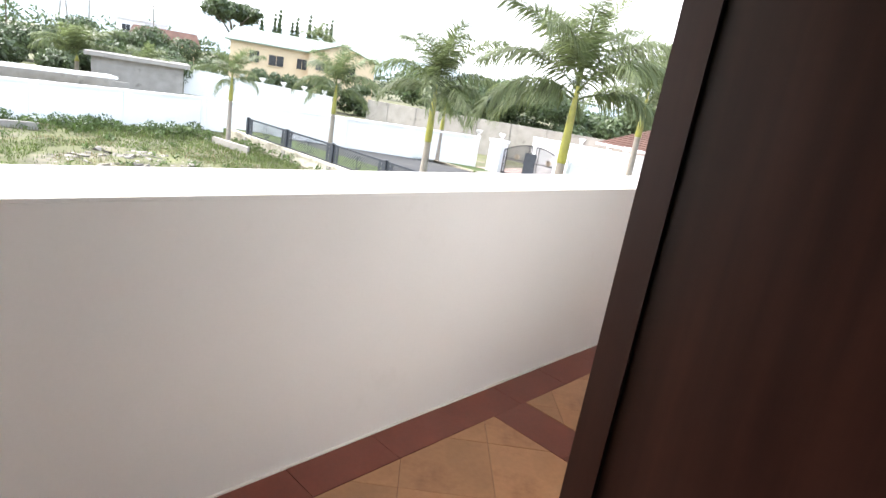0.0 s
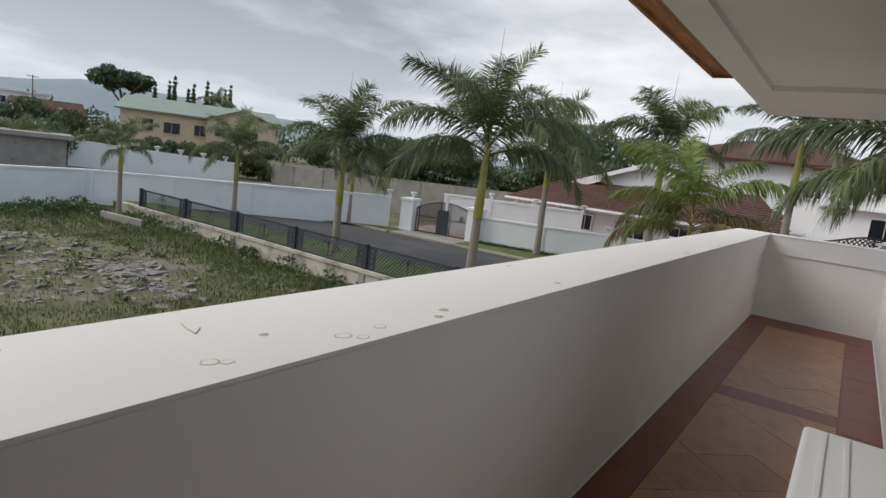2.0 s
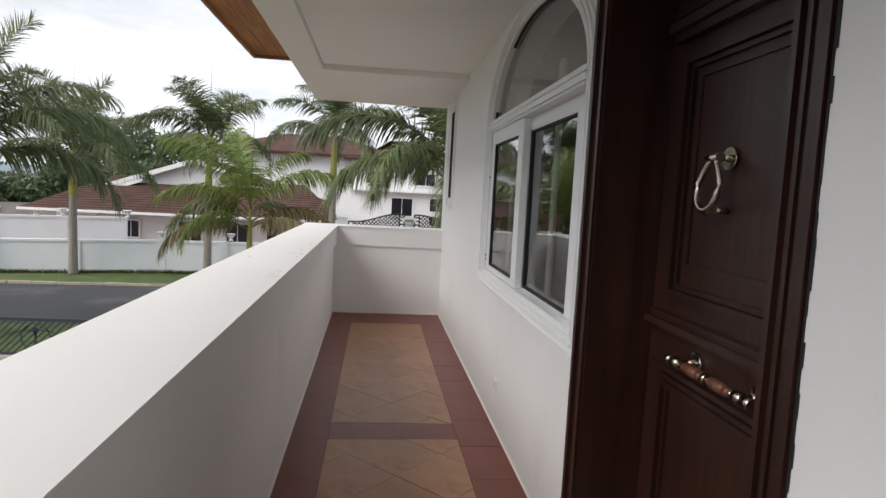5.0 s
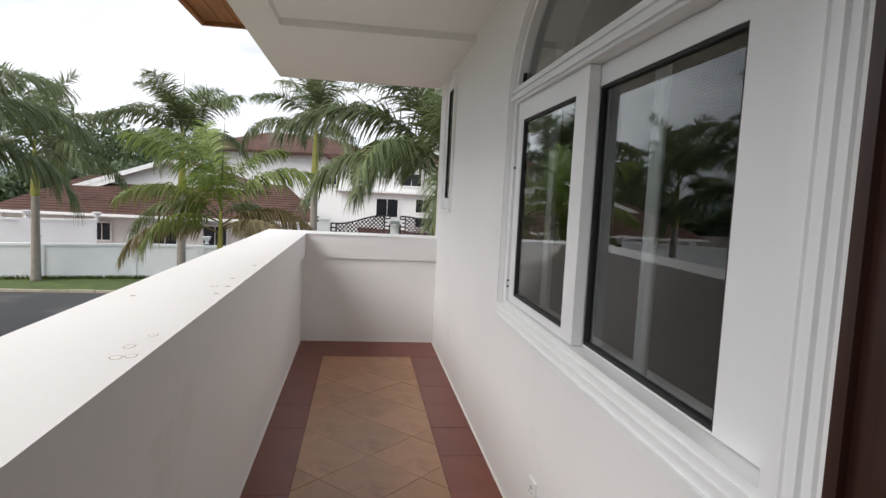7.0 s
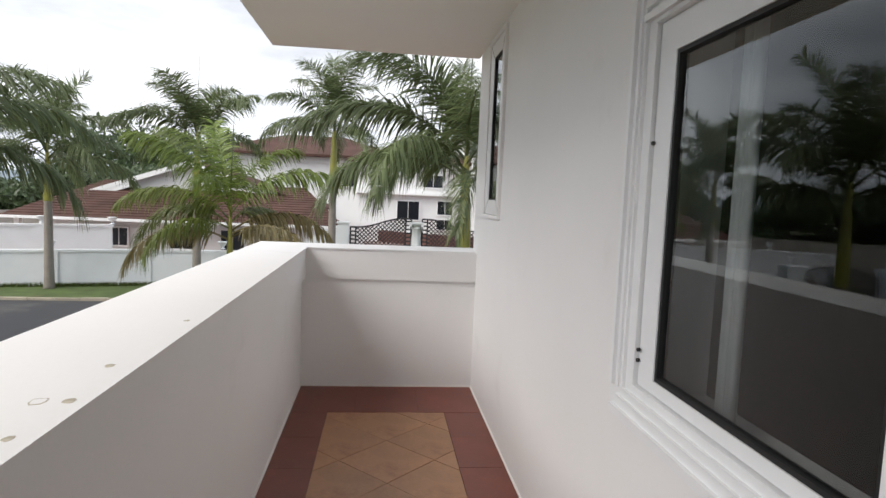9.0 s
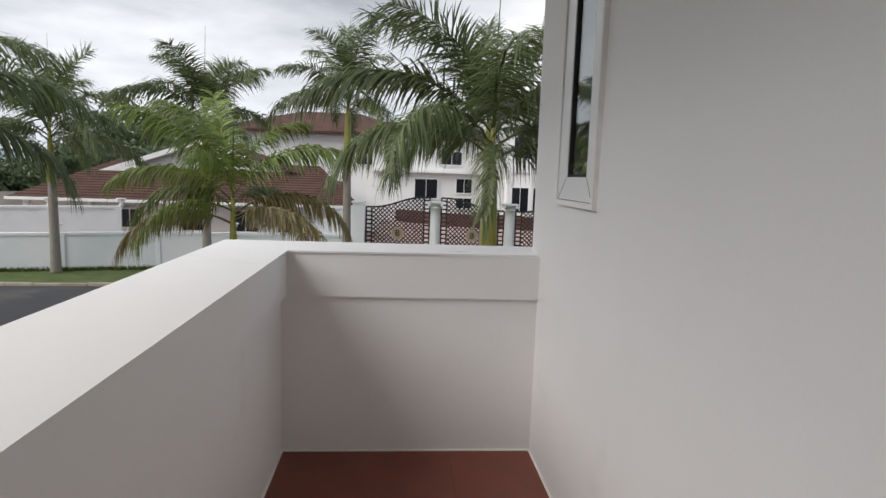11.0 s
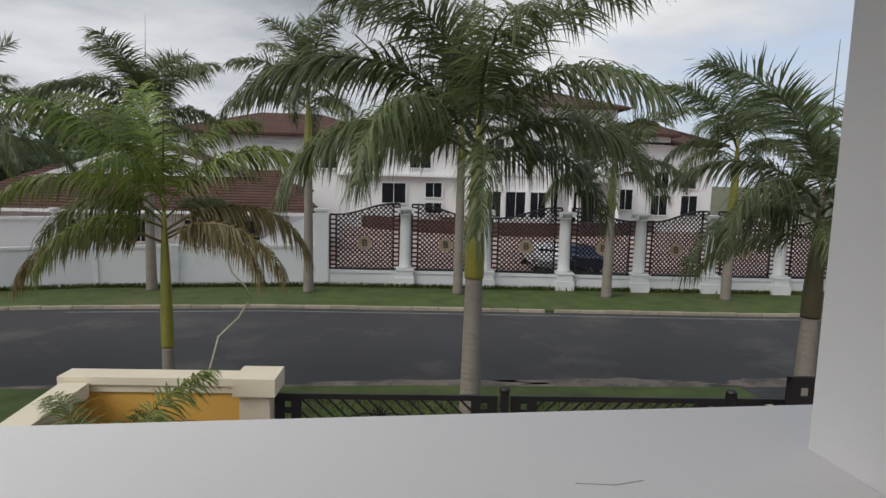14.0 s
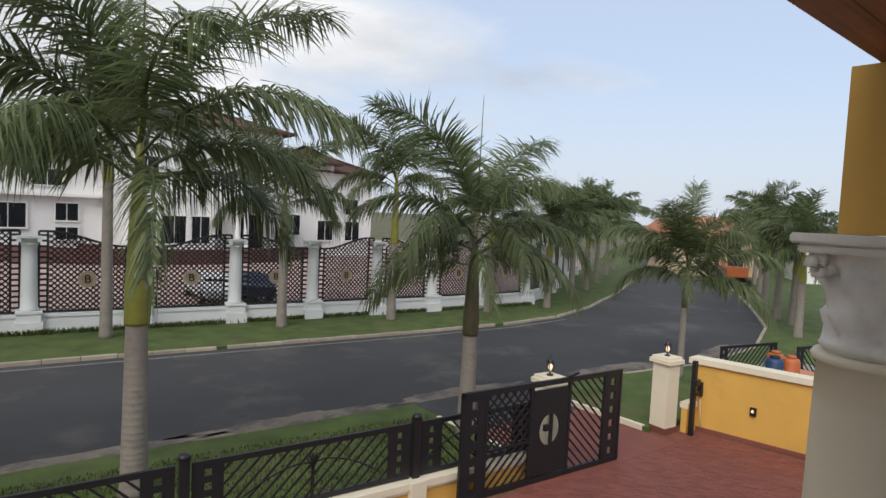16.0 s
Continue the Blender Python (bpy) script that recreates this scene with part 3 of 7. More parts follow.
# ---- door_1: the open leaf by which one steps out ----
door_1 = tagged(new("door_1"), kind="structure", label="dark stained wooden door standing open inwards", category="door")
door_1.matrix_basis = pose(0.027, -0.286, 0, 0, 0, 5)
bm = bmesh.new()
box(bm, 0.0, 0.0, 0.012, 0.86, 0.045, 2.15)
leaf1 = part("leaf", bm, M_DOOR, door_1)
bm = bmesh.new()
for a in ((0.0, -0.012, 0.012, 0.045, 0.0, 2.15), (0.75, -0.012, 0.012, 0.86, 0.0, 2.15), (0.045, -0.012, 2.02, 0.75, 0.0, 2.15), (0.045, -0.012, 0.012, 0.75, 0.0, 0.18)):
    box(bm, *a)
part("rail_and_stile", bm, M_DOOR, leaf1)
bm = bmesh.new()
box(bm, -0.003, 0.010, 0.93, 0.0, 0.034, 1.07)
box(bm, -0.010, 0.014, 0.985, -0.003, 0.030, 1.015)
part("latch_plate", bm, M_BRASS, leaf1, "worn metal latch plate")
bm = bmesh.new()
box(bm, 0.0, -0.048, 0.0, 0.30, -0.02, 2.32)
box(bm, 0.0, -1.75, 0.0, 0.30, -1.722, 2.32)
box(bm, 0.0, -1.722, 2.292, 0.30, -0.048, 2.345)
lin = solid("door_lining", bm, M_DOOR)

# ---- window_1: arched sliding window ----
window_1 = tagged(new("window_1"), kind="structure", label="white framed arched sliding window with dark glass", category="window")


def casing(bm, w0, w1, x0, x1, zb):
    """A rectangular U below and an arch above, between half-widths w0 and w1."""
    y0, y1 = ARC_Y - w1, ARC_Y - w0
    box(bm, x0, y0, zb, x1, y1, ARC_Z)
    box(bm, x0, ARC_Y + w0, zb, x1, ARC_Y + w1, ARC_Z)
    n = 32
    hw0, hw1 = ARC_H * w0 / ARC_W, ARC_H * w1 / ARC_W
    rows = []
    for k in range(n + 1):
        a = math.pi * k / n
        rows.append([bm.verts.new((x, ARC_Y - w * math.cos(a), ARC_Z + h * math.sin(a))) for x, w, h in ((x0, w0, hw0), (x0, w1, hw1), (x1, w1, hw1), (x1, w0, hw0))])
    for a, b in zip(rows, rows[1:]):
        for k in range(4):
            bm.faces.new((a[k], a[(k + 1) % 4], b[(k + 1) % 4], b[k]))


bm = bmesh.new()
casing(bm, 1.032, 1.120, -0.010, 0.0, 0.92)
casing(bm, 1.044, 1.056, -0.018, -0.010, 0.92)
casing(bm, 1.080, 1.098, -0.022, -0.010, 0.92)
box(bm, -0.010, ARC_Y - 1.120, 0.822, 0.0, ARC_Y + 1.120, 0.92)
box(bm, -0.022, ARC_Y - 1.098, 0.842, -0.010, ARC_Y + 1.098, 0.858)
box(bm, -0.018, ARC_Y - 1.056, 0.884, -0.010, ARC_Y + 1.056, 0.895)
part("casing", bm, M_TRIM, window_1)
bm = bmesh.new()
casing(bm, 0.985, 1.030, 0.0, 0.10, 0.945)
box(bm, 0.0, ARC_Y - 1.030, 0.90, 0.10, ARC_Y + 1.030, 0.945)
box(bm, -0.006, ARC_Y - 0.985, 1.94, 0.10, ARC_Y + 0.985, 2.02)
box(bm, -0.020, ARC_Y - 1.03, 1.952, -0.006, ARC_Y + 1.03, 1.972)
box(bm, -0.016, ARC_Y - 1.03, 1.99, -0.006, ARC_Y + 1.03, 2.006)
part("window_frame", bm, M_TRIM, window_1)


def sash(y0, y1, z0, z1, gy0, gy1, gz0, gz1, x0, parent, hardware=True):
    sbm = bmesh.new()
    x1 = x0 + 0.04
    box(sbm, x0, y0, z0, x1, gy0, z1)
    box(sbm, x0, gy1, z0, x1, y1, z1)
    box(sbm, x0, gy0, z0, x1, gy1, gz0)
    box(sbm, x0, gy0, gz1, x1, gy1, z1)
    s = part("sash", sbm, M_TRIM, parent)
    sbm = bmesh.new()
    g = 0.011
    for q in ((gy0, gz0, gy0 + g, gz1), (gy1 - g, gz0, gy1, gz1), (gy0 + g, gz0, gy1 - g, gz0 + g), (gy0 + g, gz1 - g, gy1 - g, gz1)):
        box(sbm, x0 + 0.004, q[0], q[1], x0 + 0.030, q[2], q[3])
    part("gasket", sbm, M_RUBBER, s)
    sbm = bmesh.new()
    box(sbm, x0 + 0.014, gy0 + 0.002, gz0 + 0.002, x0 + 0.020, gy1 - 0.002, gz1 - 0.002)
    pn = part("pane", sbm, M_GLASS, s)
    pn.visible_shadow = False
    return s


sash(4.225, 5.155, 0.95, 1.938, 4.345, 5.065, 0.985, 1.85, 0.012, window_1)
sash(3.195, 4.345, 0.95, 1.938, 3.425, 4.23, 0.955, 1.865, 0.055, window_1)
# fanlight pane
bm = bmesh.new()
n = 32
for x in (0.040, 0.046):
    top_v = [bm.verts.new((x, ARC_Y - 0.985 * math.cos(math.pi * k / n), 2.022 + 0.495 * math.sin(math.pi * k / n))) for k in range(n + 1)]
    bm.faces.new(top_v)
part("pane", bm, M_GLASS, window_1).visible_shadow = False
bm = bmesh.new()
arcp = [(0.03, ARC_Y - 0.98 * math.cos(math.pi * k / n), 2.024 + 0.492 * math.sin(math.pi * k / n)) for k in range(n + 1)]
path_bar(bm, arcp, 0.012, 0.02, (1, 0, 0))
box(bm, 0.02, ARC_Y - 0.98, 2.021, 0.04, ARC_Y + 0.98, 2.032)
part("gasket", bm, M_RUBBER, window_1)
bm = bmesh.new()
for z in (1.02, 1.05, 1.62):
    tube(bm, [(0.008, 5.145, z), (0.0, 5.145, z)], 0.0055, 10)
part("screw_cap", bm, M_RUBBER, window_1)
# pale upright strips behind the glass, in place of an inner sash stile
for yc in (4.905, 3.915):
    cb = bmesh.new()
    for k in range(4):
        tube(cb, [(0.118 + 0.004 * (k % 2), yc - 0.03 + 0.018 * k, 0.92), (0.118 + 0.004 * (k % 2), yc - 0.03 + 0.018 * k, 2.2)], 0.0125, 8)
    c = new("curtain", mesh_of(cb, "curtain", M_TRIM))
    tagged(c, label="narrow pale upright strip behind the window glass", category="curtain")

# ---- window_2: narrow window by the corner ----
window_2 = tagged(new("window_2"), kind="structure", label="narrow white framed window with dark glass", category="window")
bm = bmesh.new()
for a in ((-0.020, 7.18, 1.33, 0.0, 7.202, 2.52), (-0.020, 7.678, 1.33, 0.0, 7.70, 2.52), (-0.020, 7.202, 1.33, 0.0, 7.678, 1.352), (-0.020, 7.202, 2.488, 0.0, 7.678, 2.52)):
    box(bm, *a)
part("casing", bm, M_WALL, window_2)
sash(7.205, 7.675, 1.355, 2.485, 7.288, 7.555, 1.450, 2.39, -0.013, window_2)
bm = bmesh.new()
for ya, yb, za, zb in ((7.206, 7.287, 1.356, 1.449), (7.674, 7.556, 1.356, 1.449), (7.206, 7.287, 2.484, 2.391), (7.674, 7.556, 2.484, 2.391)):
    bar(bm, (-0.0131, ya, za), (-0.0131, yb, zb), 0.0022, 0.0012, (1, 0, 0))
part("mitre_joint", bm, M_RUBBER, window_2)
bm = bmesh.new()
for a in ((7.202, 1.352, 7.205, 2.488), (7.675, 1.352, 7.678, 2.488), (7.205, 1.352, 7.675, 1.355), (7.205, 2.485, 7.675, 2.488)):
    box(bm, -0.006, a[0], a[1], -0.001, a[2], a[3])
part("gap_line", bm, M_RUBBER, window_2)

# ---- socket and outdoor unit ----
sock = thing("wall_socket", "small white plastic wall socket low on the wall", "socket", pose(0, 4.50, 0.27))
part("cover_plate", boxes((-0.012, -0.043, -0.043, 0.0, 0.043, 0.043)), M_PLASTIC, sock, bevel=0.003)
bm = boxes((-0.0135, -0.014, 0.008, -0.0115, 0.014, 0.012), (-0.0135, -0.018, -0.012, -0.0115, -0.010, -0.009), (-0.0135, 0.010, -0.012, -0.0115, 0.018, -0.009))
part("pin_slot", bm, M_RUBBER, sock)

ac = thing("air_conditioner", "white metal outdoor air conditioner unit on the balcony floor", "air conditioner", pose(-0.42, 0.98, -0.027))
bm = bmesh.new()
box(bm, 0.0, 0.0, 0.09, 0.33, 0.80, 0.74)
part("casing", bm, M_PLASTIC, ac, bevel=0.018)
bm = bmesh.new()
box(bm, -0.008, -0.008, 0.73, 0.338, 0.808, 0.775)
bmesh.ops.bevel(bm, geom=list(bm.edges), offset=0.016, segments=3, affect="EDGES", profile=0.6)
part("top_cover", bm, M_PLASTIC, ac)
bm = bmesh.new()
for x in (0.045, 0.105, 0.270):
    box(bm, x, 0.03, 0.772, x + 0.012, 0.77, 0.780)
part("top_rib", bm, M_PLASTIC, ac)
bm = bmesh.new()
for a in ((0.06, -0.014, 0.42, 0.31, 0.0, 0.435), (0.06, -0.014, 0.64, 0.31, 0.0, 0.655), (0.06, -0.014, 0.435, 0.075, 0.0, 0.64), (0.295, -0.014, 0.435, 0.31, 0.0, 0.64), (0.10, -0.022, 0.50, 0.27, 0.0, 0.58)):
    box(bm, *a)
part("side_panel", bm, M_PLASTIC, ac)
bm = bmesh.new()
for k in range(14):
    box(bm, -0.010, 0.08, 0.16 + k * 0.037, 0.0, 0.62, 0.166 + k * 0.037)
part("grille", bm, M_PLASTIC, ac)
for x in (0.04, 0.25):
    for y in (0.12, 0.66):
        part("foot", boxes((x, y, 0.027, x + 0.04, y + 0.08, 0.092)), M_RUBBER, ac)

# ---- palms ----
def frond_mesh(L, e0, droop, n, leaf, seed, m, width=0.045, hang=0.5):
    """One feather leaf: a thin arching stalk and leaflets in several planes that hang towards the tip."""
    q = random.Random(seed)
    steps = 16
    pts, x, z = [], 0.0, 0.0
    for k in range(steps + 1):
        s = k / steps
        pts.append(Vector((x, 0.02 * L * (q.random() - 0.5), z)))
        a = radians(e0 - droop * s ** 1.2)
        x += math.cos(a) * L / steps
        z += math.sin(a) * L / steps
    V, F = [], []
    for k in range(steps):
        r0, r1 = 0.0105 * (1 - k / steps) ** 0.8 + 0.002, 0.0105 * (1 - (k + 1) / steps) ** 0.8 + 0.002
        i = len(V)
        for p, r in ((pts[k], r0), (pts[k + 1], r1)):
            V += [p + Vector((0, -r, 0)), p + Vector((0, 0, r)), p + Vector((0, r, 0)), p + Vector((0, 0, -r * 0.6))]
        F += [(i + j, i + (j + 1) % 4, i + 4 + (j + 1) % 4, i + 4 + j) for j in range(4)]
    down = Vector((0, 0, -1))
    for k in range(n):
        s = 0.15 + 0.85 * (k + q.random() * 0.7) / n
        f = min(s * steps, steps - 0.001)
        j = int(f)
        p = pts[j].lerp(pts[j + 1], f - j)
        t = (pts[j + 1] - pts[j]).normalized()
        up = Vector((0, 1, 0)).cross(t) * -1
        for side in (-1, 1):
            ln = leaf * (math.sin(math.pi * (0.14 + 0.72 * s)) ** 0.55) * q.uniform(0.78, 1.12)
            lift = q.choice((-0.2, 0.15, 0.5, 0.85)) + q.uniform(-0.12, 0.12)
            d = (Vector((0, side, 0)) * 0.72 + t * (0.5 + 0.5 * s ** 2) + up * lift + down * (0.35 * hang)).normalized()
            w = t * (width / 2 * q.uniform(0.75, 1.2))
            g = hang * (0.35 + 0.6 * s) * q.uniform(0.7, 1.35)
            pa = p + d * ln * 0.22
            d1 = (d + down * g).normalized()
            pb = pa + d1 * ln * 0.36
            d2 = (d1 + down * g * 0.9).normalized()
            tip = pb + d2 * ln * 0.42
            i = len(V)
            V += [p - w * 0.45, p + w * 0.45, pa + w, pa - w, pb + w * 0.8, pb - w * 0.8, tip]
            F += [(i, i + 1, i + 2, i + 3), (i + 3, i + 2, i + 4, i + 5), (i + 5, i + 4, i + 6)]
    me = bpy.data.meshes.new("frond")
    me.from_pydata([tuple(v) for v in V], [], F)
    me.materials.append(m)
    return me


FROND_KINDS = ((80, 38), (75, 74), (63, 58), (56, 84), (48, 92), (38, 116), (27, 104), (10, 78))


def frond_set(m, n, leaf, seed, width, hang=0.0):
    """The kinds of leaf from the upright one at the top to the hanging ones at the bottom."""
    return [frond_mesh(1.0, e, d, n, leaf, seed + i, m, width, 0.22 + hang + 0.16 * i) for i, (e, d) in enumerate(FROND_KINDS)]


F_NEAR = frond_set(M_LEAF, 140, 0.26, 10, 0.0115)
F_MID = frond_set(M_LEAF, 100, 0.265, 30, 0.0145)
F_YOUNG = frond_set(M_LEAFY, 105, 0.27, 50, 0.0120, 0.4)
F_BUSH = frond_set(M_BUSH, 95, 0.26, 110, 0.0125, 0.3)
F_DRY = frond_set(M_LEAFDRY, 100, 0.24, 70, 0.0130, 0.5)
F_FAR = frond_set(M_LEAF, 64, 0.28, 90, 0.022)


def palm(x, y, ground, ring, crown, length, r=0.17, fronds=F_MID, count=15, seed=1, label="", shaft=None, spear=True, lean=(0, 0), dry=0, low=6, spin=0.0, drop=None, leaves=None, bright=0):
    """A royal palm: ringed trunk to z = ring, smooth crownshaft to z = crown, leaves leaving it over the last drop metres.
    leaves: where a crown is known leaf by leaf, rows of (kind, compass turn, size)."""
    q = random.Random(seed)
    ob = thing("palm_tree", label or "royal palm with ringed grey trunk and arching green fronds", "palm tree", pose(x, y, ground, 0, 0, 0), "palms")
    h1, h2 = ring - ground, crown - ground
    hs = h2 - h1
    drop = drop if drop is not None else min(1.0, 0.5 * hs)
    bm = bmesh.new()
    prof, z = [(r * 1.35, 0.0)], 0.0
    while z < h1 - 0.08:
        z += 0.11 + q.uniform(-0.02, 0.03)
        bulge = r * (1.08 - 0.22 * z / max(h1, 0.1) + 0.10 * math.exp(-z * 1.6))
        prof += [(bulge * 0.985, z - 0.012), (bulge * 1.01, z), (bulge, z + 0.012)]
    prof.append((r * 0.92, h1))
    lathe(bm, prof, 14, lean=lean)
    part("trunk", bm, M_TRUNK, ob)
    bm = bmesh.new()
    ox, oy = lean[0] * h1, lean[1] * h1
    neck = max(0.3 * hs, hs - drop)
    lathe(bm, [(r * 0.93, h1 - 0.01), (r * 0.98, h1 + 0.04), (r * 0.96, h1 + neck * 0.3), (r * 0.72, h1 + neck * 0.8), (r * 0.56, h1 + neck), (r * 0.34, h1 + neck + 0.55 * drop), (r * 0.12, h2 + 0.1)], 14, ox, oy, lean)
    part("crownshaft", bm, shaft or M_SHAFT, ob)
    cx, cy = lean[0] * h2, lean[1] * h2
    if leaves is None:
        leaves = []
        for k in range(count):
            u = k / (count - 1)
            cls = max(0, min(low, int(0.8 + u * low + q.uniform(-0.6, 0.6))))
            leaves.append((cls, spin + k * 137.5 + q.uniform(-16, 16), q.uniform(0.84, 1.08) * (0.8 if cls < 2 else 1.0)))
    for k, (cls, az, s) in enumerate(leaves):
        u = k / (len(leaves) - 1)
        s *= length
        me = (F_DRY if dry and k >= len(leaves) - dry else F_YOUNG if k < bright else fronds)[cls]
        piece("frond", me, ob, pose(cx, cy, h2 - drop * u, q.uniform(-12, 12), 0, az) @ Matrix.Diagonal((s, s, s, 1)))
    if spear:
        bm = bmesh.new()
        tube(bm, [(cx, cy, h2), (cx + 0.03, cy, h2 + length * 0.4), (cx + 0.07, cy + 0.03, h2 + length * 0.8)], 0.024, 6, 0.005)
        part("spear_leaf", bm, M_LEAF, ob)
    return ob

# ---- ground, road, verges ----
def lot_z(x, y):
    k = min(1.0, max(0.0, (-x - 14) / 24))
    return LOT + 0.42 * k + 0.10 * noise.noise((x * 0.25, y * 0.25, 1.0)) + 0.05 * noise.noise((x * 0.9, y * 0.9, 4.0))


def fence_y(x):
    """The line of the near boundary."""
    if x >= -5.04:
        return 16.3 - 0.095 * x
    return 16.78 + 0.72 * min(1.0, (-5.04 - x) / 20)


xs = [-3000, -1500, -700, -350, -180, -110, -80, -62, -50, -44] + [-41 + 0.9 * k for k in range(41)] + [-4.6, 0, 8, 20, 40, 70, 110, 180, 350, 700, 1500, 3000]
ys = [-3000, -1200, -500, -200, -100, -60, -40, -30] + [-24 + 1.0 * k for k in range(41)] + [17.3, 18.2, 25, 35, 50, 80, 120, 200, 400, 900, 1800, 3000]
bm = bmesh.new()
grid = []
for x in xs:
    row = []
    for y in ys:
        inside = -44 < x < -4.8 and y < fence_y(x) + 0.15
        row.append(bm.verts.new((x, y, lot_z(x, y) if inside else -3.62)))
    grid.append(row)
for i in range(len(xs) - 1):
    for j in range(len(ys) - 1):
        f = bm.faces.new((grid[i][j], grid[i + 1][j], grid[i + 1][j + 1], grid[i][j + 1]))
        f.smooth = True
ground = solid("ground", bm, M_LOT)

FAR_KERB = [(-37, 21.5), (-33.5, 24.2), (-28.5, 28.0), (-24, 28.4), (-17, 28.9), (-11, 29.3), (-4, 29.4), (6.3, 28.4), (13, 27.7), (18.8, 27.3), (23, 27.6), (27.5, 29.0), (35, 32.3), (45, 37.4), (60, 46), (80, 58)]
NEAR_KERB = [(-37, 19.6), (-33, 20.2), (-24, 20.6), (-10, 20.9), (0, 20.6), (5, 20.2), (14, 19.4), (20, 18.3), (25, 18.6), (31, 20.6), (39, 24.9), (48, 30.2), (64, 38.5), (84, 50)]
FAR_WALL = [(-38.6, 16.9), (-26.0, 30.1), (-24.4, 30.55), (-20.1, 31.25), (-12, 33.3), (-2.6, 33.75), (1.0, 33.45), (24.5, 31.3), (27.5, 32.7), (36.5, 38.2), (43, 42.4), (60, 53), (80, 65)]


def resample(pts, step):
    out = []
    for a, b in zip(pts, pts[1:]):
        n = max(1, int(math.dist(a, b) / step))
        out += [(a[0] + (b[0] - a[0]) * k / n, a[1] + (b[1] - a[1]) * k / n) for k in range(n)]
    return out + [pts[-1]]


def strip(name, left, right, z, m, n=60, label="", cat=""):
    """A sheet with sides, between two lines of the same course."""
    def pick(pts, u):
        d = [0.0]
        for a, b in zip(pts, pts[1:]):
            d.append(d[-1] + math.dist(a, b))
        s = u * d[-1]
        for k in range(len(pts) - 1):
            if s <= d[k + 1] or k == len(pts) - 2:
                f = (s - d[k]) / (d[k + 1] - d[k])
                return (pts[k][0] + (pts[k + 1][0] - pts[k][0]) * f, pts[k][1] + (pts[k + 1][1] - pts[k][1]) * f)
    b = bmesh.new()
    rows = []
    for k in range(n + 1):
        p, q = pick(left, k / n), pick(right, k / n)
        rows.append([b.verts.new((*p, z - 1.1)), b.verts.new((*p, z)), b.verts.new((*q, z)), b.verts.new((*q, z - 1.1))])
    for r, s in zip(rows, rows[1:]):
        for k in range(3):
            b.faces.new((r[k], r[k + 1], s[k + 1], s[k]))
    return solid(name, b, m, label=label, category=cat)


road = strip("road", FAR_KERB, NEAR_KERB, G, M_ASPHALT, 90)
strip("verge_far", FAR_WALL, FAR_KERB, VERGE, M_GRASS, 90)
fence_line = [(x, fence_y(x) - 0.05) for x in (-37, -30, -20, -10, -5.04, 0, 6, 8.2)]
strip("verge_near", [(-37, 19.6), (-33, 20.2), (-24, 20.6), (-10, 20.9), (0, 20.6), (5, 20.2), (8.2, 20.0)], fence_line, VERGE, M_GRASS, 50)
strip("verge_east", [(12.0, 19.6), (20, 18.3), (25, 18.6), (31, 20.6), (39, 24.9), (48, 30.2), (64, 38.5), (84, 50)], [(12.0, 15.7), (20, 14.4), (28, 13), (36, 15), (44, 19), (56, 24), (70, 30), (92, 40)], VERGE, M_GRASS, 40)
bm = bmesh.new()
prism(bm, [(8.2, 15.0), (12.0, 14.8), (12.0, 17.6), (8.2, 18.0)], -3.9, G + 0.004)
solid("drive", bm, M_PAVERJ)
solid("kerb_drive", boxes((12.0, 15.75, G - 0.1, 12.12, 18.6, VERGE + 0.03), (8.08, 16.0, G - 0.1, 8.2, 18.9, VERGE + 0.02)), M_CREAM)
bm = bmesh.new()
prism(bm, [(8.2, 18.0), (12.0, 17.6), (12.0, 19.75), (13.0, 20.0), (7.2, 20.3), (8.2, 19.9)], -3.9, G + 0.008)
solid("drive_apron", bm, M_ASPHALT)
bm = bmesh.new()
prism(bm, [(-26, 30.3), (-20.3, 31.25), (-12, 33.35), (-2.6, 33.8), (24.5, 31.4), (27.5, 32.8), (43, 42.5), (60, 53), (60, 95), (-26, 95)], -3.7, VERGE - 0.03)
for z, y in ((VERGE - 0.03, 47.0),):
    front = [(-2.2, 34.2), (6, 33.2), (15, 32.3), (24, 31.8), (29, 34.2)]
    rows = [[bm.verts.new(c) for c in ((x, y0, z - 0.02), (x, y, z + 0.95), (x, 70.0, z + 0.95), (x, 70.0, z - 0.5), (x, y0, z - 0.5))] for x, y0 in front]
    for a, c in zip(rows, rows[1:]):
        for k in range(5):
            bm.faces.new((a[k], a[(k + 1) % 5], c[(k + 1) % 5], c[k]))
    bm.faces.new(rows[0])
    bm.faces.new(rows[-1][::-1])
solid("courtyard", bm, M_BRICKC)
bm = bmesh.new()
prism(bm, [(-24.3, 28.3), (-19.6, 28.5), (-20.1, 31.3), (-24.4, 30.6)], -3.8, VERGE + 0.012)
solid("gate_apron", bm, M_CONC)

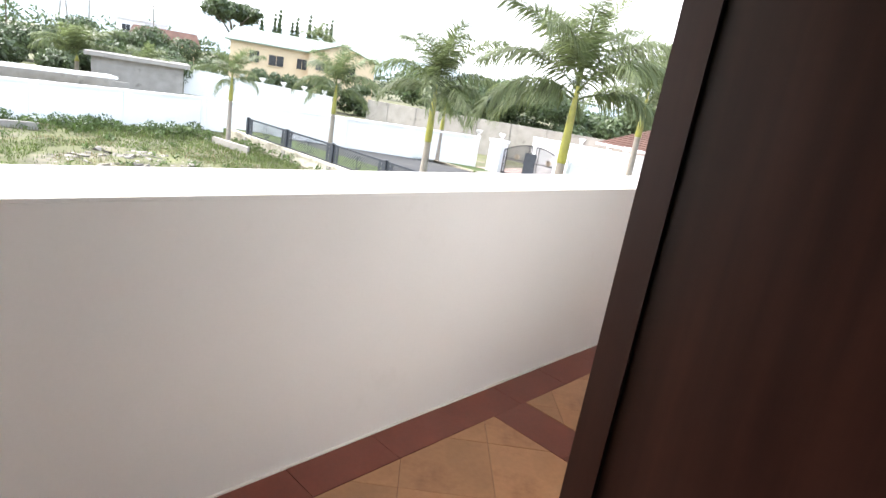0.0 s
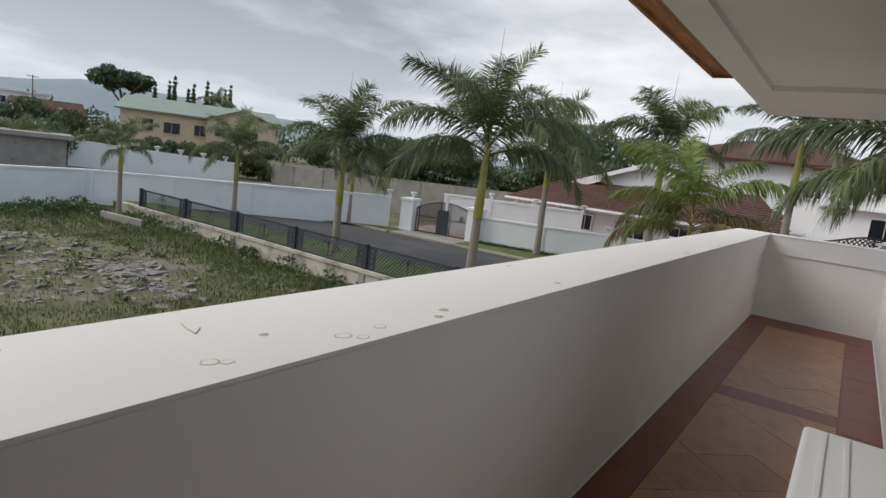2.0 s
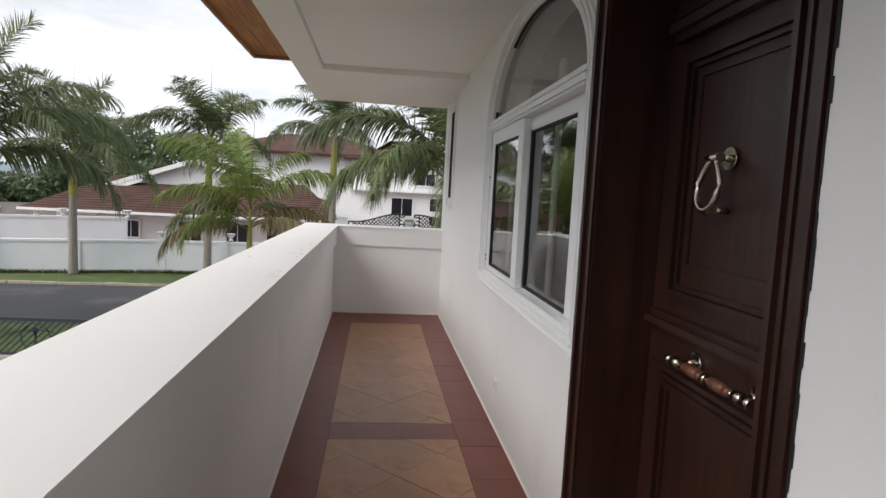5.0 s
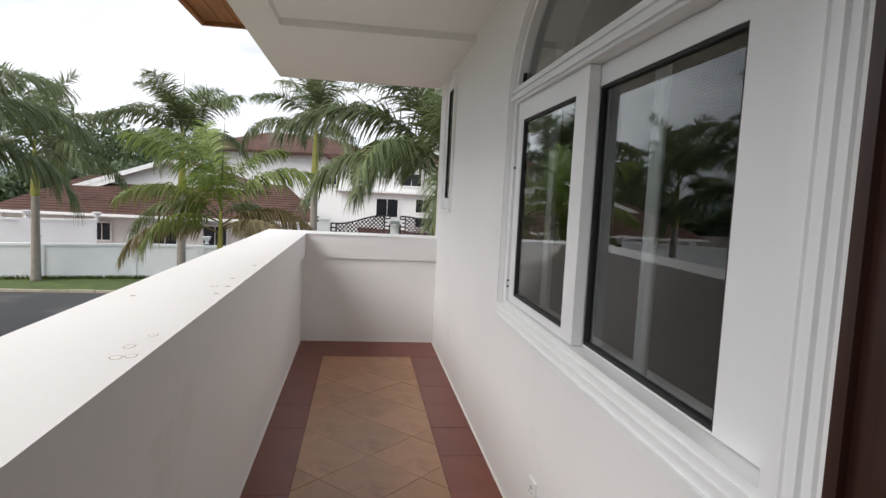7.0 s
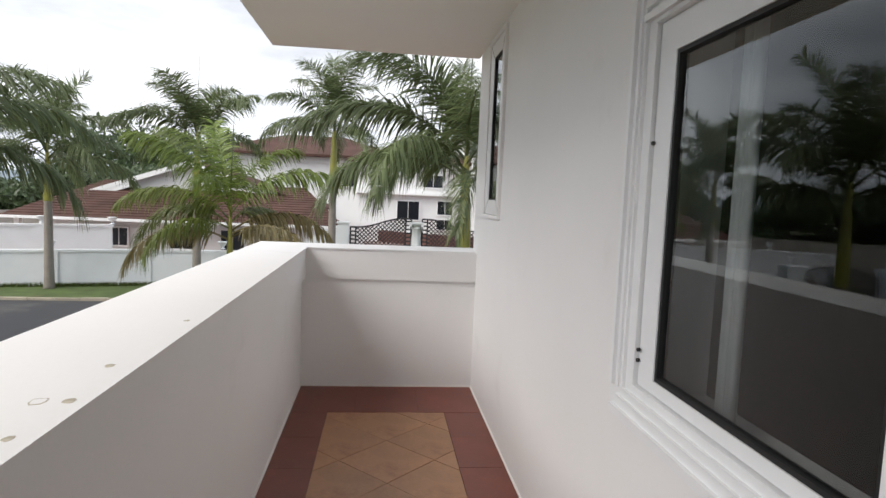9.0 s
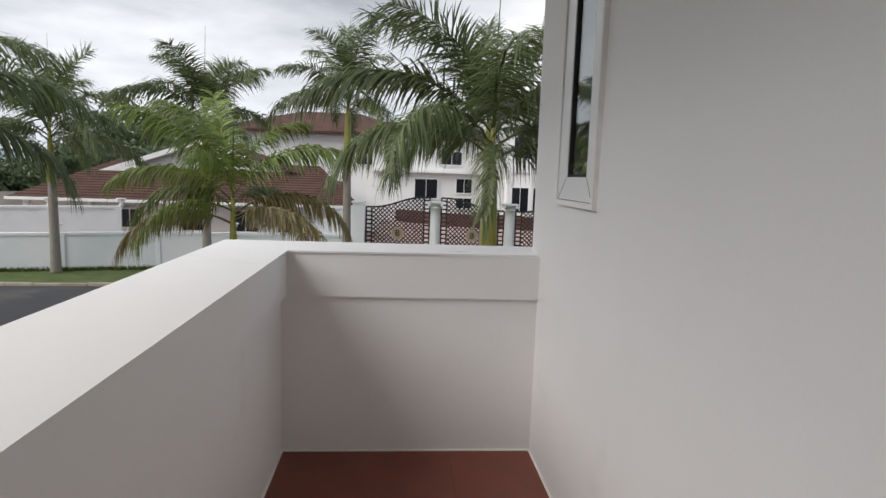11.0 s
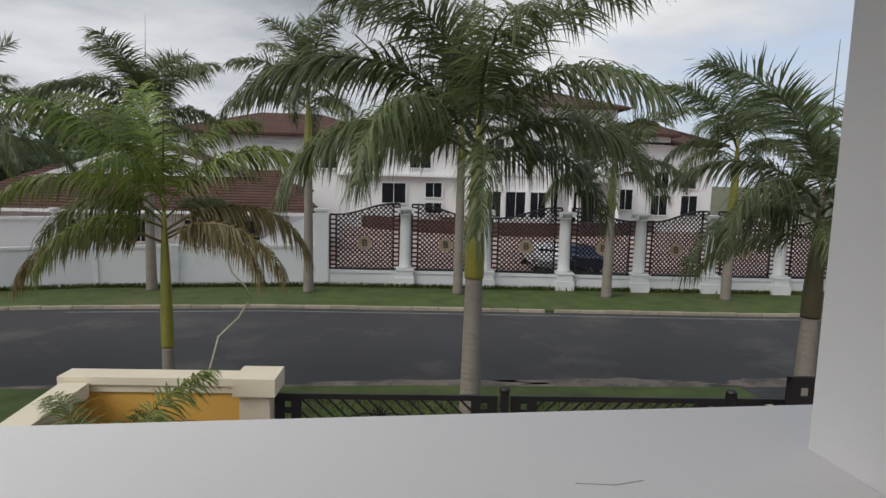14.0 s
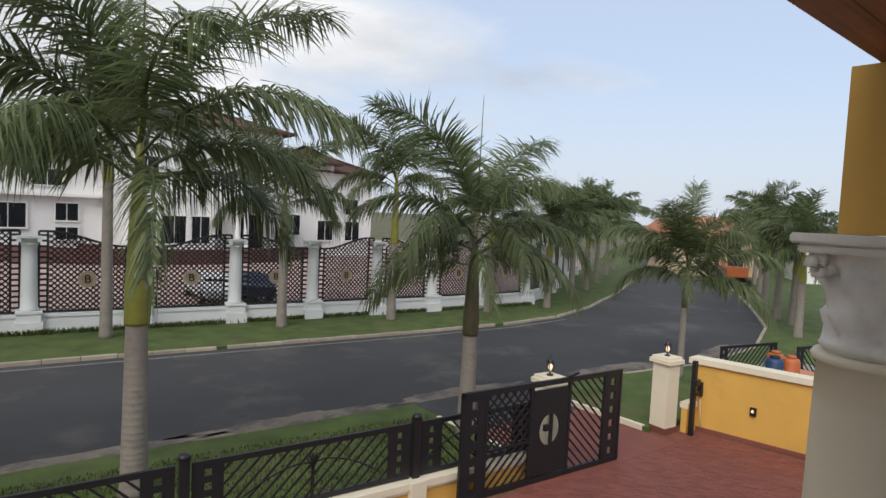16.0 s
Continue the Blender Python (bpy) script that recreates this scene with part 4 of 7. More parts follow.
# kerb stones
def kerb_run(pts, length, name, sink=0.0):
    kb = bmesh.new()
    box(kb, 0.01, -0.07, -0.25, length - 0.01, 0.07, 0.0, 0.012)
    me = mesh_of(kb, "kerb_stone", M_KERB)
    par = tagged(new(name), kind="structure", label="weathered tan concrete kerb along the road", category="kerb")
    q = random.Random(5)
    carry = 0.0
    for a, b in zip(pts, pts[1:]):
        d = math.dist(a, b)
        ang = math.degrees(math.atan2(b[1] - a[1], b[0] - a[0]))
        s = carry
        while s + length <= d + 0.4:
            u = s / d
            piece("kerb_stone", me, par, pose(a[0] + (b[0] - a[0]) * u, a[1] + (b[1] - a[1]) * u, VERGE + 0.02 - sink + q.uniform(-0.012, 0.012), 0, 0, ang + q.uniform(-0.6, 0.6)))
            s += length
        carry = max(0.0, s - d)
    return par


kerb_run([(x, y) for x, y in FAR_KERB[2:15]], 1.0, "kerb_far")
kerb_run(NEAR_KERB[2:6] + [(7.2, 20.05)], 1.0, "kerb_near", 0.06)
kerb_run([(13.2, 19.5)] + NEAR_KERB[7:12], 1.0, "kerb_east")
# sand washed over the road's edge
sq = random.Random(12)
sm = mat("washed_sand", (0.20, 0.165, 0.135), 0.95, 0.3, 1.5, 25, 0.3, dirt=(0.10, 0.088, 0.078), dirt_scale=0.9, dirt_at=0.45)
for sx, sy, ra, rb, rot in ((17.0, 19.65, 2.6, 0.5, -9), (23.5, 19.2, 2.4, 0.55, 3), (5.2, 20.7, 2.6, 0.42, -5), (0.5, 20.9, 3.2, 0.34, -1), (-6.5, 21.1, 3.4, 0.26, 1), (10.2, 20.3, 2.4, 0.5, -6)):
    sb2 = bmesh.new()
    ring2 = []
    for k in range(40):
        a = 2 * math.pi * k / 40
        f = sq.uniform(0.72, 1.12)
        ring2.append((ra * f * math.cos(a), rb * f * math.sin(a)))
    prism(sb2, ring2, -0.01, 0.005)
    so = solid("sand_patch", sb2, sm)
    so.matrix_basis = pose(sx, sy, G, 0, 0, rot)
# painted edge line and a few repairs
lb = bmesh.new()
for a, b in zip(FAR_KERB[5:10], FAR_KERB[6:11]):
    bar(lb, (a[0], a[1] - 0.55, G + 0.004), (b[0], b[1] - 0.55, G + 0.004), 0.09, 0.006, (0, 0, 1))
solid("road_edge_line", lb, mat("worn_road_paint", (0.20, 0.195, 0.185), 0.85, 0.3, 3, 30, 0.2))

# ---- grass and weeds ----
def blades(name, n, place, h, m, seed, label, w=0.02, kind="stuff"):
    q = random.Random(seed)
    V, F = [], []
    for _ in range(n):
        p = place(q)
        if p is None:
            continue
        x, y, z, s = p
        a, hh, lean = q.uniform(0, 6.283), h * s * q.uniform(0.5, 1.2), q.uniform(0.1, 0.7)
        dx, dy = math.cos(a), math.sin(a)
        i = len(V)
        V += [(x - dy * w, y + dx * w, z - 0.02), (x + dy * w, y - dx * w, z - 0.02), (x + dx * hh * lean * 0.4 - dy * w * .6, y + dy * hh * lean * 0.4 + dx * w * .6, z + hh * 0.6), (x + dx * hh * lean * 0.4 + dy * w * .6, y + dy * hh * lean * 0.4 - dx * w * .6, z + hh * 0.6), (x + dx * hh * lean, y + dy * hh * lean, z + hh)]
        F += [(i, i + 1, i + 3, i + 2), (i + 2, i + 3, i + 4)]
    me = bpy.data.meshes.new(name)
    me.from_pydata(V, [], F)
    me.materials.append(m)
    return tagged(new(name, me), kind=kind, label=label, category="grass")


def lot_place(q):
    x = -4.9 - 33 * q.random() ** 0.8
    y = q.uniform(-8, 16.8)
    d = noise.noise((x * 0.16, y * 0.16, 9.0))
    bare = math.hypot((x + 24.5) / 6.5, (y - 8.5) / 4.5)
    if bare < 1 and q.random() < 0.9:
        return None
    if d < -0.12 and q.random() < 0.7:
        return None
    return x, y, lot_z(x, y), 0.8 + 0.9 * max(0, d) + (0.8 if y > 14.5 or x < -34 else 0)


blades("grass", 76000, lot_place, 0.14, M_BLADELOT, 21, "rough green weeds and grass over the lot", 0.020)


def dry_place(q):
    x, y = q.uniform(-37, -5), q.uniform(-8, 16.5)
    if noise.noise((x * 0.35, y * 0.35, 3.0)) < 0.02:
        return None
    return x, y, lot_z(x, y), q.uniform(0.6, 1.3)


blades("dry_grass", 30000, dry_place, 0.13, M_BLADEDRY, 24, "patches of dry tan grass among the weeds", 0.020)


def verge_place(q):
    k = q.randrange(len(EDGE) - 1)
    a, b = EDGE[k], EDGE[k + 1]
    u = q.random()
    return a[0] + (b[0] - a[0]) * u, a[1] + (b[1] - a[1]) * u - 0.08 - abs(q.gauss(0, 0.10)), VERGE, 1.0


EDGE = resample([(-19.5, 31.1), (-12, 33.0), (-2.6, 33.45), (1.0, 33.1), (24.5, 30.95)], 1.0)
blades("wall_grass", 9000, verge_place, 0.20, M_BLADE, 22, "tufts of green grass along the wall foot", 0.02)


def lawn_place(q):
    x = q.uniform(-5, 8)
    return x, fence_y(x) + q.uniform(0.1, 3.6), VERGE, 1.0


blades("lawn_grass", 16000, lawn_place, 0.07, M_BLADE, 23, "short green lawn outside the fence", 0.012)


def clump(name, blobs, n, size, m, seed, label, category="bush", kind="stuff", flat=0.75):
    """Leaves thrown over many uneven lumps; gaps and an irregular outline."""
    q = np.random.default_rng(seed)
    V, F = [], []
    tot = sum(r * r for *_, r in blobs)
    for x, y, z, r in blobs:
        k = max(12, int(n * r * r / tot))
        d = q.normal(size=(k, 3))
        d /= np.linalg.norm(d, axis=1)[:, None]
        rad = r * (0.55 + 0.5 * q.random(k) ** 0.6)
        c = d * rad[:, None] * np.array([1, 1, flat]) + np.array([x, y, z])
        u = q.normal(size=(k, 3))
        u /= np.linalg.norm(u, axis=1)[:, None]
        w = np.cross(u, d + 0.3 * q.normal(size=(k, 3)))
        w /= np.linalg.norm(w, axis=1)[:, None] + 1e-6
        s = size * (0.6 + 0.8 * q.random(k))
        for j in range(k):
            i = len(V)
            a, b = u[j] * s[j], w[j] * s[j] * 0.45
            V += [tuple(c[j] - a), tuple(c[j] + b), tuple(c[j] + a), tuple(c[j] - b)]
            F.append((i, i + 1, i + 2, i + 3))
    me = bpy.data.meshes.new(name)
    me.from_pydata(V, [], F)
    me.materials.append(m)
    return tagged(new(name, me), label=label, category=category, kind=kind)


q = random.Random(31)
bl = []
for k in range(130):
    y = q.uniform(-10, 16)
    x = -37.4 + 3.2 * q.random() ** 1.8
    bl.append((x, y, lot_z(x, y) + 0.2, q.uniform(0.2, 0.75)))
for k in range(34):
    x = q.uniform(-36, -8)
    y = fence_y(x) - q.uniform(0.3, 0.9)
    bl.append((x, y, lot_z(x, y) + 0.15, q.uniform(0.2, 0.6)))
for k in range(150):
    x, y = q.uniform(-34, -6), q.uniform(-6, 16)
    bl.append((x, y, lot_z(x, y) + 0.05, q.uniform(0.15, 0.4)))
clump("weeds", bl, 22000, 0.09, M_WEED, 5, "low leafy weeds growing across the empty lot", "weeds")

# rubble in the middle of the lot
rb = bmesh.new()
for k in range(900):
    a, r = q.uniform(0, 6.28), q.random() ** 0.6
    x, y = -24.5 + 6 * r * math.cos(a), 8.5 + 4.2 * r * math.sin(a)
    if k > 500:
        x, y = -21.5 + q.gauss(0, 1.6), 10.2 + q.gauss(0, 0.7) + 0.25 * (k % 3)
    s = 0.03 + 0.17 * q.random() ** 2.4
    z = lot_z(x, y)
    vs = box(rb, x - s, y - s * q.uniform(0.5, 1), z - 0.05, x + s * q.uniform(0.6, 1.2), y + s, z + s * q.uniform(0.1, 0.45))
    for v in vs:
        v.co += Vector((q.uniform(-s, s), q.uniform(-s, s), q.uniform(-s, s) * 0.6)) * 0.7
tagged(new("rubble", mesh_of(rb, "rubble", mat("broken_concrete", (0.21, 0.19, 0.165), 0.95, 0.3, 2, 30, 0.4))), kind="stuff", label="broken grey concrete rubble on bare ground", category="rubble")
for nm, a, b in (("a", (-35.5, 1.0), (-34.5, 6.5)), ("b", (-33.8, 15.2), (-30.3, 15.6))):
    f = bmesh.new()
    prism(f, [(a[0], a[1]), (b[0], b[1]), (b[0] - 0.2, b[1] + 0.25), (a[0] - 0.2, a[1] + 0.25)], lot_z(*a) - 0.3, lot_z(*a) + 0.42)
    tagged(new("block_wall", mesh_of(f, "block_wall", M_CONC)), label="low unfinished concrete block wall among weeds", category="wall")

# sticks and a broken pot by the balcony
for x, y, w, ln, yaw in ((-15.6, 12.4, 0.07, 1.2, 25), (-14.9, 12.0, 0.05, 0.9, -10), (-14.5, 11.7, 0.06, 0.8, 40)):
    st = bmesh.new()
    tube(st, [(0, 0, 0), (ln * 0.35, 0.03, 0.03), (ln * 0.7, -0.02, 0.02), (ln, 0.04, 0.05)], w / 2, 7, w / 3)
    so = tagged(new("stick", mesh_of(st, "stick", M_KERB)), label="pale dry branch lying in the weeds", category="branch", group="branches")
    so.matrix_basis = pose(x, y, lot_z(x, y) + 0.06, 0, 0, yaw)
st = bmesh.new()
lathe(st, [(0.10, 0.0), (0.17, 0.10), (0.20, 0.22), (0.18, 0.23), (0.15, 0.12)], 12)
for v in st.verts:
    v.co.z *= 1 + 0.25 * math.sin(5 * math.atan2(v.co.y, v.co.x))
so = tagged(new("pot", mesh_of(st, "pot", M_ORANGE)), label="broken terracotta pot lying in the weeds", category="pot")
so.matrix_basis = pose(-14.3, 12.8, lot_z(-14.3, 12.8) - 0.02, 25, 0, 40)

# ---- boundary walls, fences and gates ----
def wall_run(name, pts, tops, base, thick, m, label, pier=0.0, cap=0.0, pier_w=0.5):
    """A wall through pts (x, y) with its own top at each; piers at even steps and a coping."""
    wb = bmesh.new()
    cum = []
    for (a, b), (za, zb) in zip(zip(pts, pts[1:]), zip(tops, tops[1:])):
        d = Vector((b[0] - a[0], b[1] - a[1], 0))
        L = d.length
        d.normalize()
        nrm = Vector((-d.y, d.x, 0))

        def slab(s0, s1, half, z0a, z0b, up0, up1):
            vs = []
            for s, lo, hi in ((s0, z0a, up0), (s1, z0b, up1)):
                c = Vector((a[0], a[1], 0)) + d * s
                for w in (-half, half):
                    for z in (lo, hi):
                        p = c + nrm * w
                        vs.append(wb.verts.new((p.x, p.y, z)))
            for f in ((0, 1, 3, 2), (4, 6, 7, 5), (0, 4, 5, 1), (2, 3, 7, 6), (1, 5, 7, 3), (0, 2, 6, 4)):
                wb.faces.new([vs[i] for i in f])
        slab(0, L, thick / 2, base, base, za, zb)
        if cap:
            slab(-0.05, L + 0.05, thick / 2 + 0.05, za - cap, zb - cap, za + 0.02, zb + 0.02)
        if pier:
            n = max(1, round(L / pier))
            for k in range(n + 1):
                s = L * k / n
                z = za + (zb - za) * k / n
                slab(max(0, s - pier_w / 2), min(L, s + pier_w / 2), thick / 2 + 0.06, base, base, z - cap - 0.002, z - cap - 0.002)
    return solid(name, wb, m, label=label, category="wall")


wall_run("wall_lot", [(-37.6, -45), (-38.0, 2.5), (-38.6, 16.8)], [-1.65, -1.65, -1.62], -4.8, 0.25, M_FARWHITE, "long white painted boundary wall behind the lot", 5.2, 0.12)
wall_run("wall_cul_de_sac", [(-38.6, 16.8), (-26.0, 30.15)], [-1.62, -1.25], -4.6, 0.25, M_FARWHITE, "white painted boundary wall at the road end", 4.6, 0.12)
wall_run("wall_far", [(-19.6, 31.4), (-12, 33.3), (-2.6, 33.75)], [-1.70, -1.62, -1.55], -3.9, 0.25, M_FARWHITE, "white painted wall with shallow piers across the road", 3.6, 0.10)
wall_run("wall_inner", [(-24.0, 33.6), (-15.0, 36.6)], [-0.75, -0.70], -3.9, 0.25, M_FARWHITE, "white painted yard wall behind the gate", 3.1, 0.10)
wall_run("wall_grey", [(-47, 37.2), (-45, 38), (-22, 43)], [-0.75, -0.75, -0.35], -3.9, 0.2, M_CONC, "bare grey concrete block wall with posts", 3.4, 0.0, 0.25)
wb = wall_run("wall_slope", [(-5.6, 34.0), (-2.75, 33.8)], [-1.5, 0.0], -3.9, 0.22, M_FARWHITE, "sloping white end wall beside the railing")

wood_letter = bpy.data.curves.new("letter", "FONT")
wood_letter.body, wood_letter.size, wood_letter.extrude, wood_letter.align_x, wood_letter.align_y = "B", 0.42, 0.012, "CENTER", "CENTER"
tmp = bpy.data.objects.new("letter_source", wood_letter)
scene.collection.objects.link(tmp)
bpy.context.view_layer.update()
LETTER = bpy.data.meshes.new_from_object(tmp.evaluated_get(bpy.context.evaluated_depsgraph_get()))
LETTER.materials.clear()
LETTER.materials.append(M_IRON)
bpy.data.objects.remove(tmp)


def inside_lines(bm, w, top, step, slope, r, zlo=0.06, depth=0.02):
    """Slanting bars clipped to the panel under its curved top."""
    k = -int(4 / step)
    while k * step < w + 4:
        pts = []
        for s in np.arange(zlo, 3.2, 0.05):
            x = k * step + slope * (s - zlo)
            if 0.02 < x < w - 0.02 and s < top(x) - 0.02:
                pts.append((x, 0, float(s)))
        if len(pts) > 1:
            bar(bm, pts[0], pts[-1], r, depth)
        k += 1


b = bmesh.new()
bar(b, (0, 0, 0), (0.26, 0, 0), 0.075, 0.03)
RUNG = mesh_of(b, "rung", M_IRON)
road_railing = thing("road_railing", "black wrought iron lattice railing with curved tops and emblems", "railing")


def rail_panel(high_left, w=2.95, low=2.42, rise=0.52):

    def top(x):
        u = x / w if high_left else 1 - x / w
        return low + rise * (0.5 + 0.5 * math.cos(math.pi * min(1, max(0, u * 1.25 - 0.12))))
    b = bmesh.new()
    path_bar(b, [(x, 0, top(x)) for x in np.linspace(0, w, 17)], 0.085, 0.05)
    bar(b, (0, 0, 0.03), (w, 0, 0.03), 0.085, 0.05)
    for x in (0.0, 0.26, w - 0.26, w):
        bar(b, (x, 0, 0.0), (x, 0, top(x)), 0.075, 0.045)
    ob = part("railing_panel", b, M_IRON, road_railing)
    b = bmesh.new()
    inside_lines(b, w - 0.52, lambda x: top(x + 0.26), 0.20, 1.0, 0.052)
    inside_lines(b, w - 0.52, lambda x: top(x + 0.26), 0.20, -1.0, 0.052)
    for v in b.verts:
        v.co.x += 0.26
    part("lattice", b, M_IRON, ob)
    for x0 in (0.0, w - 0.26):
        z = 0.2
        while z < top(x0 + 0.13) - 0.05:
            piece("rung", RUNG, ob, pose(x0, 0, z))
            z += 0.2
    b = bmesh.new()
    cz, n = 1.18, 26
    for r0, r1, d in ((0.19, 0.31, 0.03),):
        rows = [[b.verts.new((w / 2 + rr * math.cos(2 * math.pi * k / n), yy, cz + rr * math.sin(2 * math.pi * k / n))) for rr, yy in ((r0, -d), (r1, -d), (r1, d), (r0, d))] for k in range(n)]
        for k in range(n):
            for j in range(4):
                b.faces.new((rows[k][j], rows[k][(j + 1) % 4], rows[(k + 1) % n][(j + 1) % 4], rows[(k + 1) % n][j]))
    em = part("emblem_ring", b, M_GOLD, ob, "tan metal emblem ring")
    b = bmesh.new()
    tube(b, [(w / 2, -0.012, cz), (w / 2, 0.012, cz)], 0.19, 26)
    part("emblem_disc", b, M_GOLD, ob, "tan metal emblem disc")
    lt = piece("letter", LETTER, ob, pose(w / 2, -0.03, cz, 90, 0, 0))
    return ob


RP_L, RP_R = rail_panel(True), rail_panel(False)


def road_column():
    ob = thing("column", "white plaster column on a square pedestal", "column", group="road railing columns")
    part("pedestal", boxes((-0.42, -0.42, -0.3, 0.42, 0.42, 0.42), (-0.36, -0.36, 0.42, 0.36, 0.36, 0.78), (-0.40, -0.40, 0.70, 0.40, 0.40, 0.80)), M_FARWHITE, ob, bevel=0.01)
    b = bmesh.new()
    lathe(b, [(0.30, 0.80), (0.32, 0.86), (0.27, 0.92), (0.265, 1.4), (0.25, 2.6), (0.235, 3.15), (0.27, 3.17), (0.27, 3.20), (0.24, 3.22)], 20)
    part("shaft", b, M_FARWHITE, ob)
    b = bmesh.new()
    lathe(b, [(0.24, 3.22), (0.30, 3.34), (0.33, 3.36), (0.33, 3.40)], 16)
    box(b, -0.36, -0.36, 3.40, 0.36, 0.36, 3.48)
    for sx in (-1, 1):
        for sy in (-1, 1):
            tube(b, [(sx * 0.30, sy * 0.24, 3.33), (sx * 0.30, sy * 0.36, 3.33)], 0.075, 10)
    part("capital", b, M_FARWHITE, ob)
    return ob


COLS = [(1.0, 33.45), (4.55, 33.05), (8.05, 32.6), (11.4, 32.2), (14.6, 31.9), (17.8, 31.6), (21.1, 31.42), (24.5, 31.3), (27.4, 32.7), (30.3, 34.4), (33.3, 36.2), (36.3, 38.1), (39.4, 40.1), (43, 42.4)]
RC = road_column()
for k, (x, y) in enumerate(COLS):
    m = pose(x, y, G + 0.10, 0, 0, -5 if k < 8 else 30)
    if k == 0:
        RC.matrix_basis = m
    else:
        copy_thing(RC, m)
runs = [(-2.6, 33.75)] + COLS
lw = bmesh.new()
first = {True: True, False: True}
for k, (a, b) in enumerate(zip(runs, runs[1:])):
    d = math.dist(a, b)
    ang = math.degrees(math.atan2(b[1] - a[1], b[0] - a[0]))
    high_left = k % 2 == 1
    src = RP_L if high_left else RP_R
    m = pose(a[0], a[1], G + 0.80, 0, 0, ang) @ pose(0.28, 0, 0) @ Matrix.Diagonal(((d - 0.56) / 2.95, 1, 1, 1))
    if first[high_left]:
        src.matrix_basis = m
        first[high_left] = False
    else:
        copy_thing(src, m)
    bm4 = pose(a[0], a[1], 0, 0, 0, ang)
    for x0, y0, z0, x1, y1, z1 in ((0.3, -0.13, G - 0.3, d - 0.3, 0.13, G + 0.66), (0.3, -0.18, G + 0.66, d - 0.3, 0.18, G + 0.76)):
        for v in box(lw, x0, y0, z0, x1, y1, z1):
            v.co = bm4 @ v.co
solid("railing_plinth", lw, M_FARWHITE, label="low white plinth wall under the iron railing", category="wall")
solid("end_pier", boxes((-2.95, 33.5, G - 0.2, -2.4, 34.0, 0.06), (-3.0, 33.45, -0.02, -2.35, 34.05, 0.08)), M_FARWHITE)


def urn(x, y, z, s=1.0):
    ob = thing("urn", "small white plaster urn on the wall", "urn", pose(x, y, z) @ Matrix.Diagonal((s, s, s, 1)), "urns")
    b = bmesh.new()
    lathe(b, [(0.12, 0.0), (0.12, 0.04), (0.05, 0.08), (0.06, 0.12), (0.17, 0.22), (0.20, 0.32), (0.23, 0.34), (0.22, 0.38), (0.16, 0.36)], 14)
    part("bowl", b, M_FARWHITE, ob)


for x, y, z in ((-26.0, 30.0, -1.2), (-24.3, 30.4, -1.15), (-19.8, 31.3, -1.15), (-15.9, 32.4, -1.62), (-12.0, 33.3, -1.55), (-20.9, 34.7, -0.66), (-18.0, 35.6, -0.66), (-15.0, 36.6, -0.66), (-8.5, 33.5, -1.5)):
    urn(x, y, z)

# double gate across the road end
for x, y in ((-24.5, 30.45), (-19.8, 31.25)):
    g = thing("gate_pillar", "white square gate pillar with flat cap", "pillar", pose(x, y, G, 0, 0, 8), "gate pillars")
    part("body", boxes((-0.45, -0.45, -0.4, 0.45, 0.45, 2.05)), M_FARWHITE, g)
    part("cap", boxes((-0.52, -0.52, 2.05, 0.52, 0.52, 2.22)), M_FARWHITE, g, bevel=0.015)
gate = thing("double_gate", "black wrought iron double gate with lattice and emblems", "gate", pose(-24.0, 30.55, G + 0.12, 0, 0, 9))
for k, x0 in enumerate((0.0, 2.28)):
    w = 1.98

    def gtop(x, k=k, w=w):
        u = x / w if k == 0 else 1 - x / w
        return 1.55 + 0.55 * math.sin(math.pi / 2 * u)
    b = bmesh.new()
    path_bar(b, [(x0 + x, 0, gtop(x)) for x in np.linspace(0, w, 13)], 0.07, 0.05)
    for z in (0.04, 1.05):
        bar(b, (x0, 0, z), (x0 + w, 0, z), 0.06, 0.05)
    for x in (0.0, 0.2, w - 0.2, w):
        bar(b, (x0 + x, 0, 0), (x0 + x, 0, gtop(x)), 0.05, 0.05)
    lf = part("gate_leaf", b, M_IRON, gate)
    b = bmesh.new()
    inside_lines(b, w, gtop, 0.16, 1.0, 0.026)
    inside_lines(b, w, gtop, 0.16, -1.0, 0.026)
    for v in b.verts:
        v.co.x += x0
    part("lattice", b, M_IRON, lf)
    b = bmesh.new()
    tube(b, [(x0 + w / 2, -0.03, 1.25), (x0 + w / 2, 0.03, 1.25)], 0.17, 20)
    em = part("emblem_disc", b, M_GOLD, lf, "tan metal emblem disc")
    piece("letter", LETTER, lf, pose(x0 + w / 2, -0.045, 1.25, 90, 0, 0))
part("wicket_door", boxes((1.55, -0.05, 0.02, 2.35, 0.05, 1.62)), M_IRONLOT, gate, "dark grey sheet metal wicket door")

# ---- slatted fence panels with the tree motif ----
def clip_seg(p, q, x0, z0, x1, z1):
    t0, t1 = 0.0, 1.0
    dx, dz = q[0] - p[0], q[1] - p[1]
    for d, a in ((-dx, p[0] - x0), (dx, x1 - p[0]), (-dz, p[1] - z0), (dz, z1 - p[1])):
        if abs(d) < 1e-9:
            if a < 0:
                return None
        elif d < 0:
            t0 = max(t0, a / d)
        else:
            t1 = min(t1, a / d)
    if t0 >= t1:
        return None
    return (p[0] + dx * t0, p[1] + dz * t0), (p[0] + dx * t1, p[1] + dz * t1)


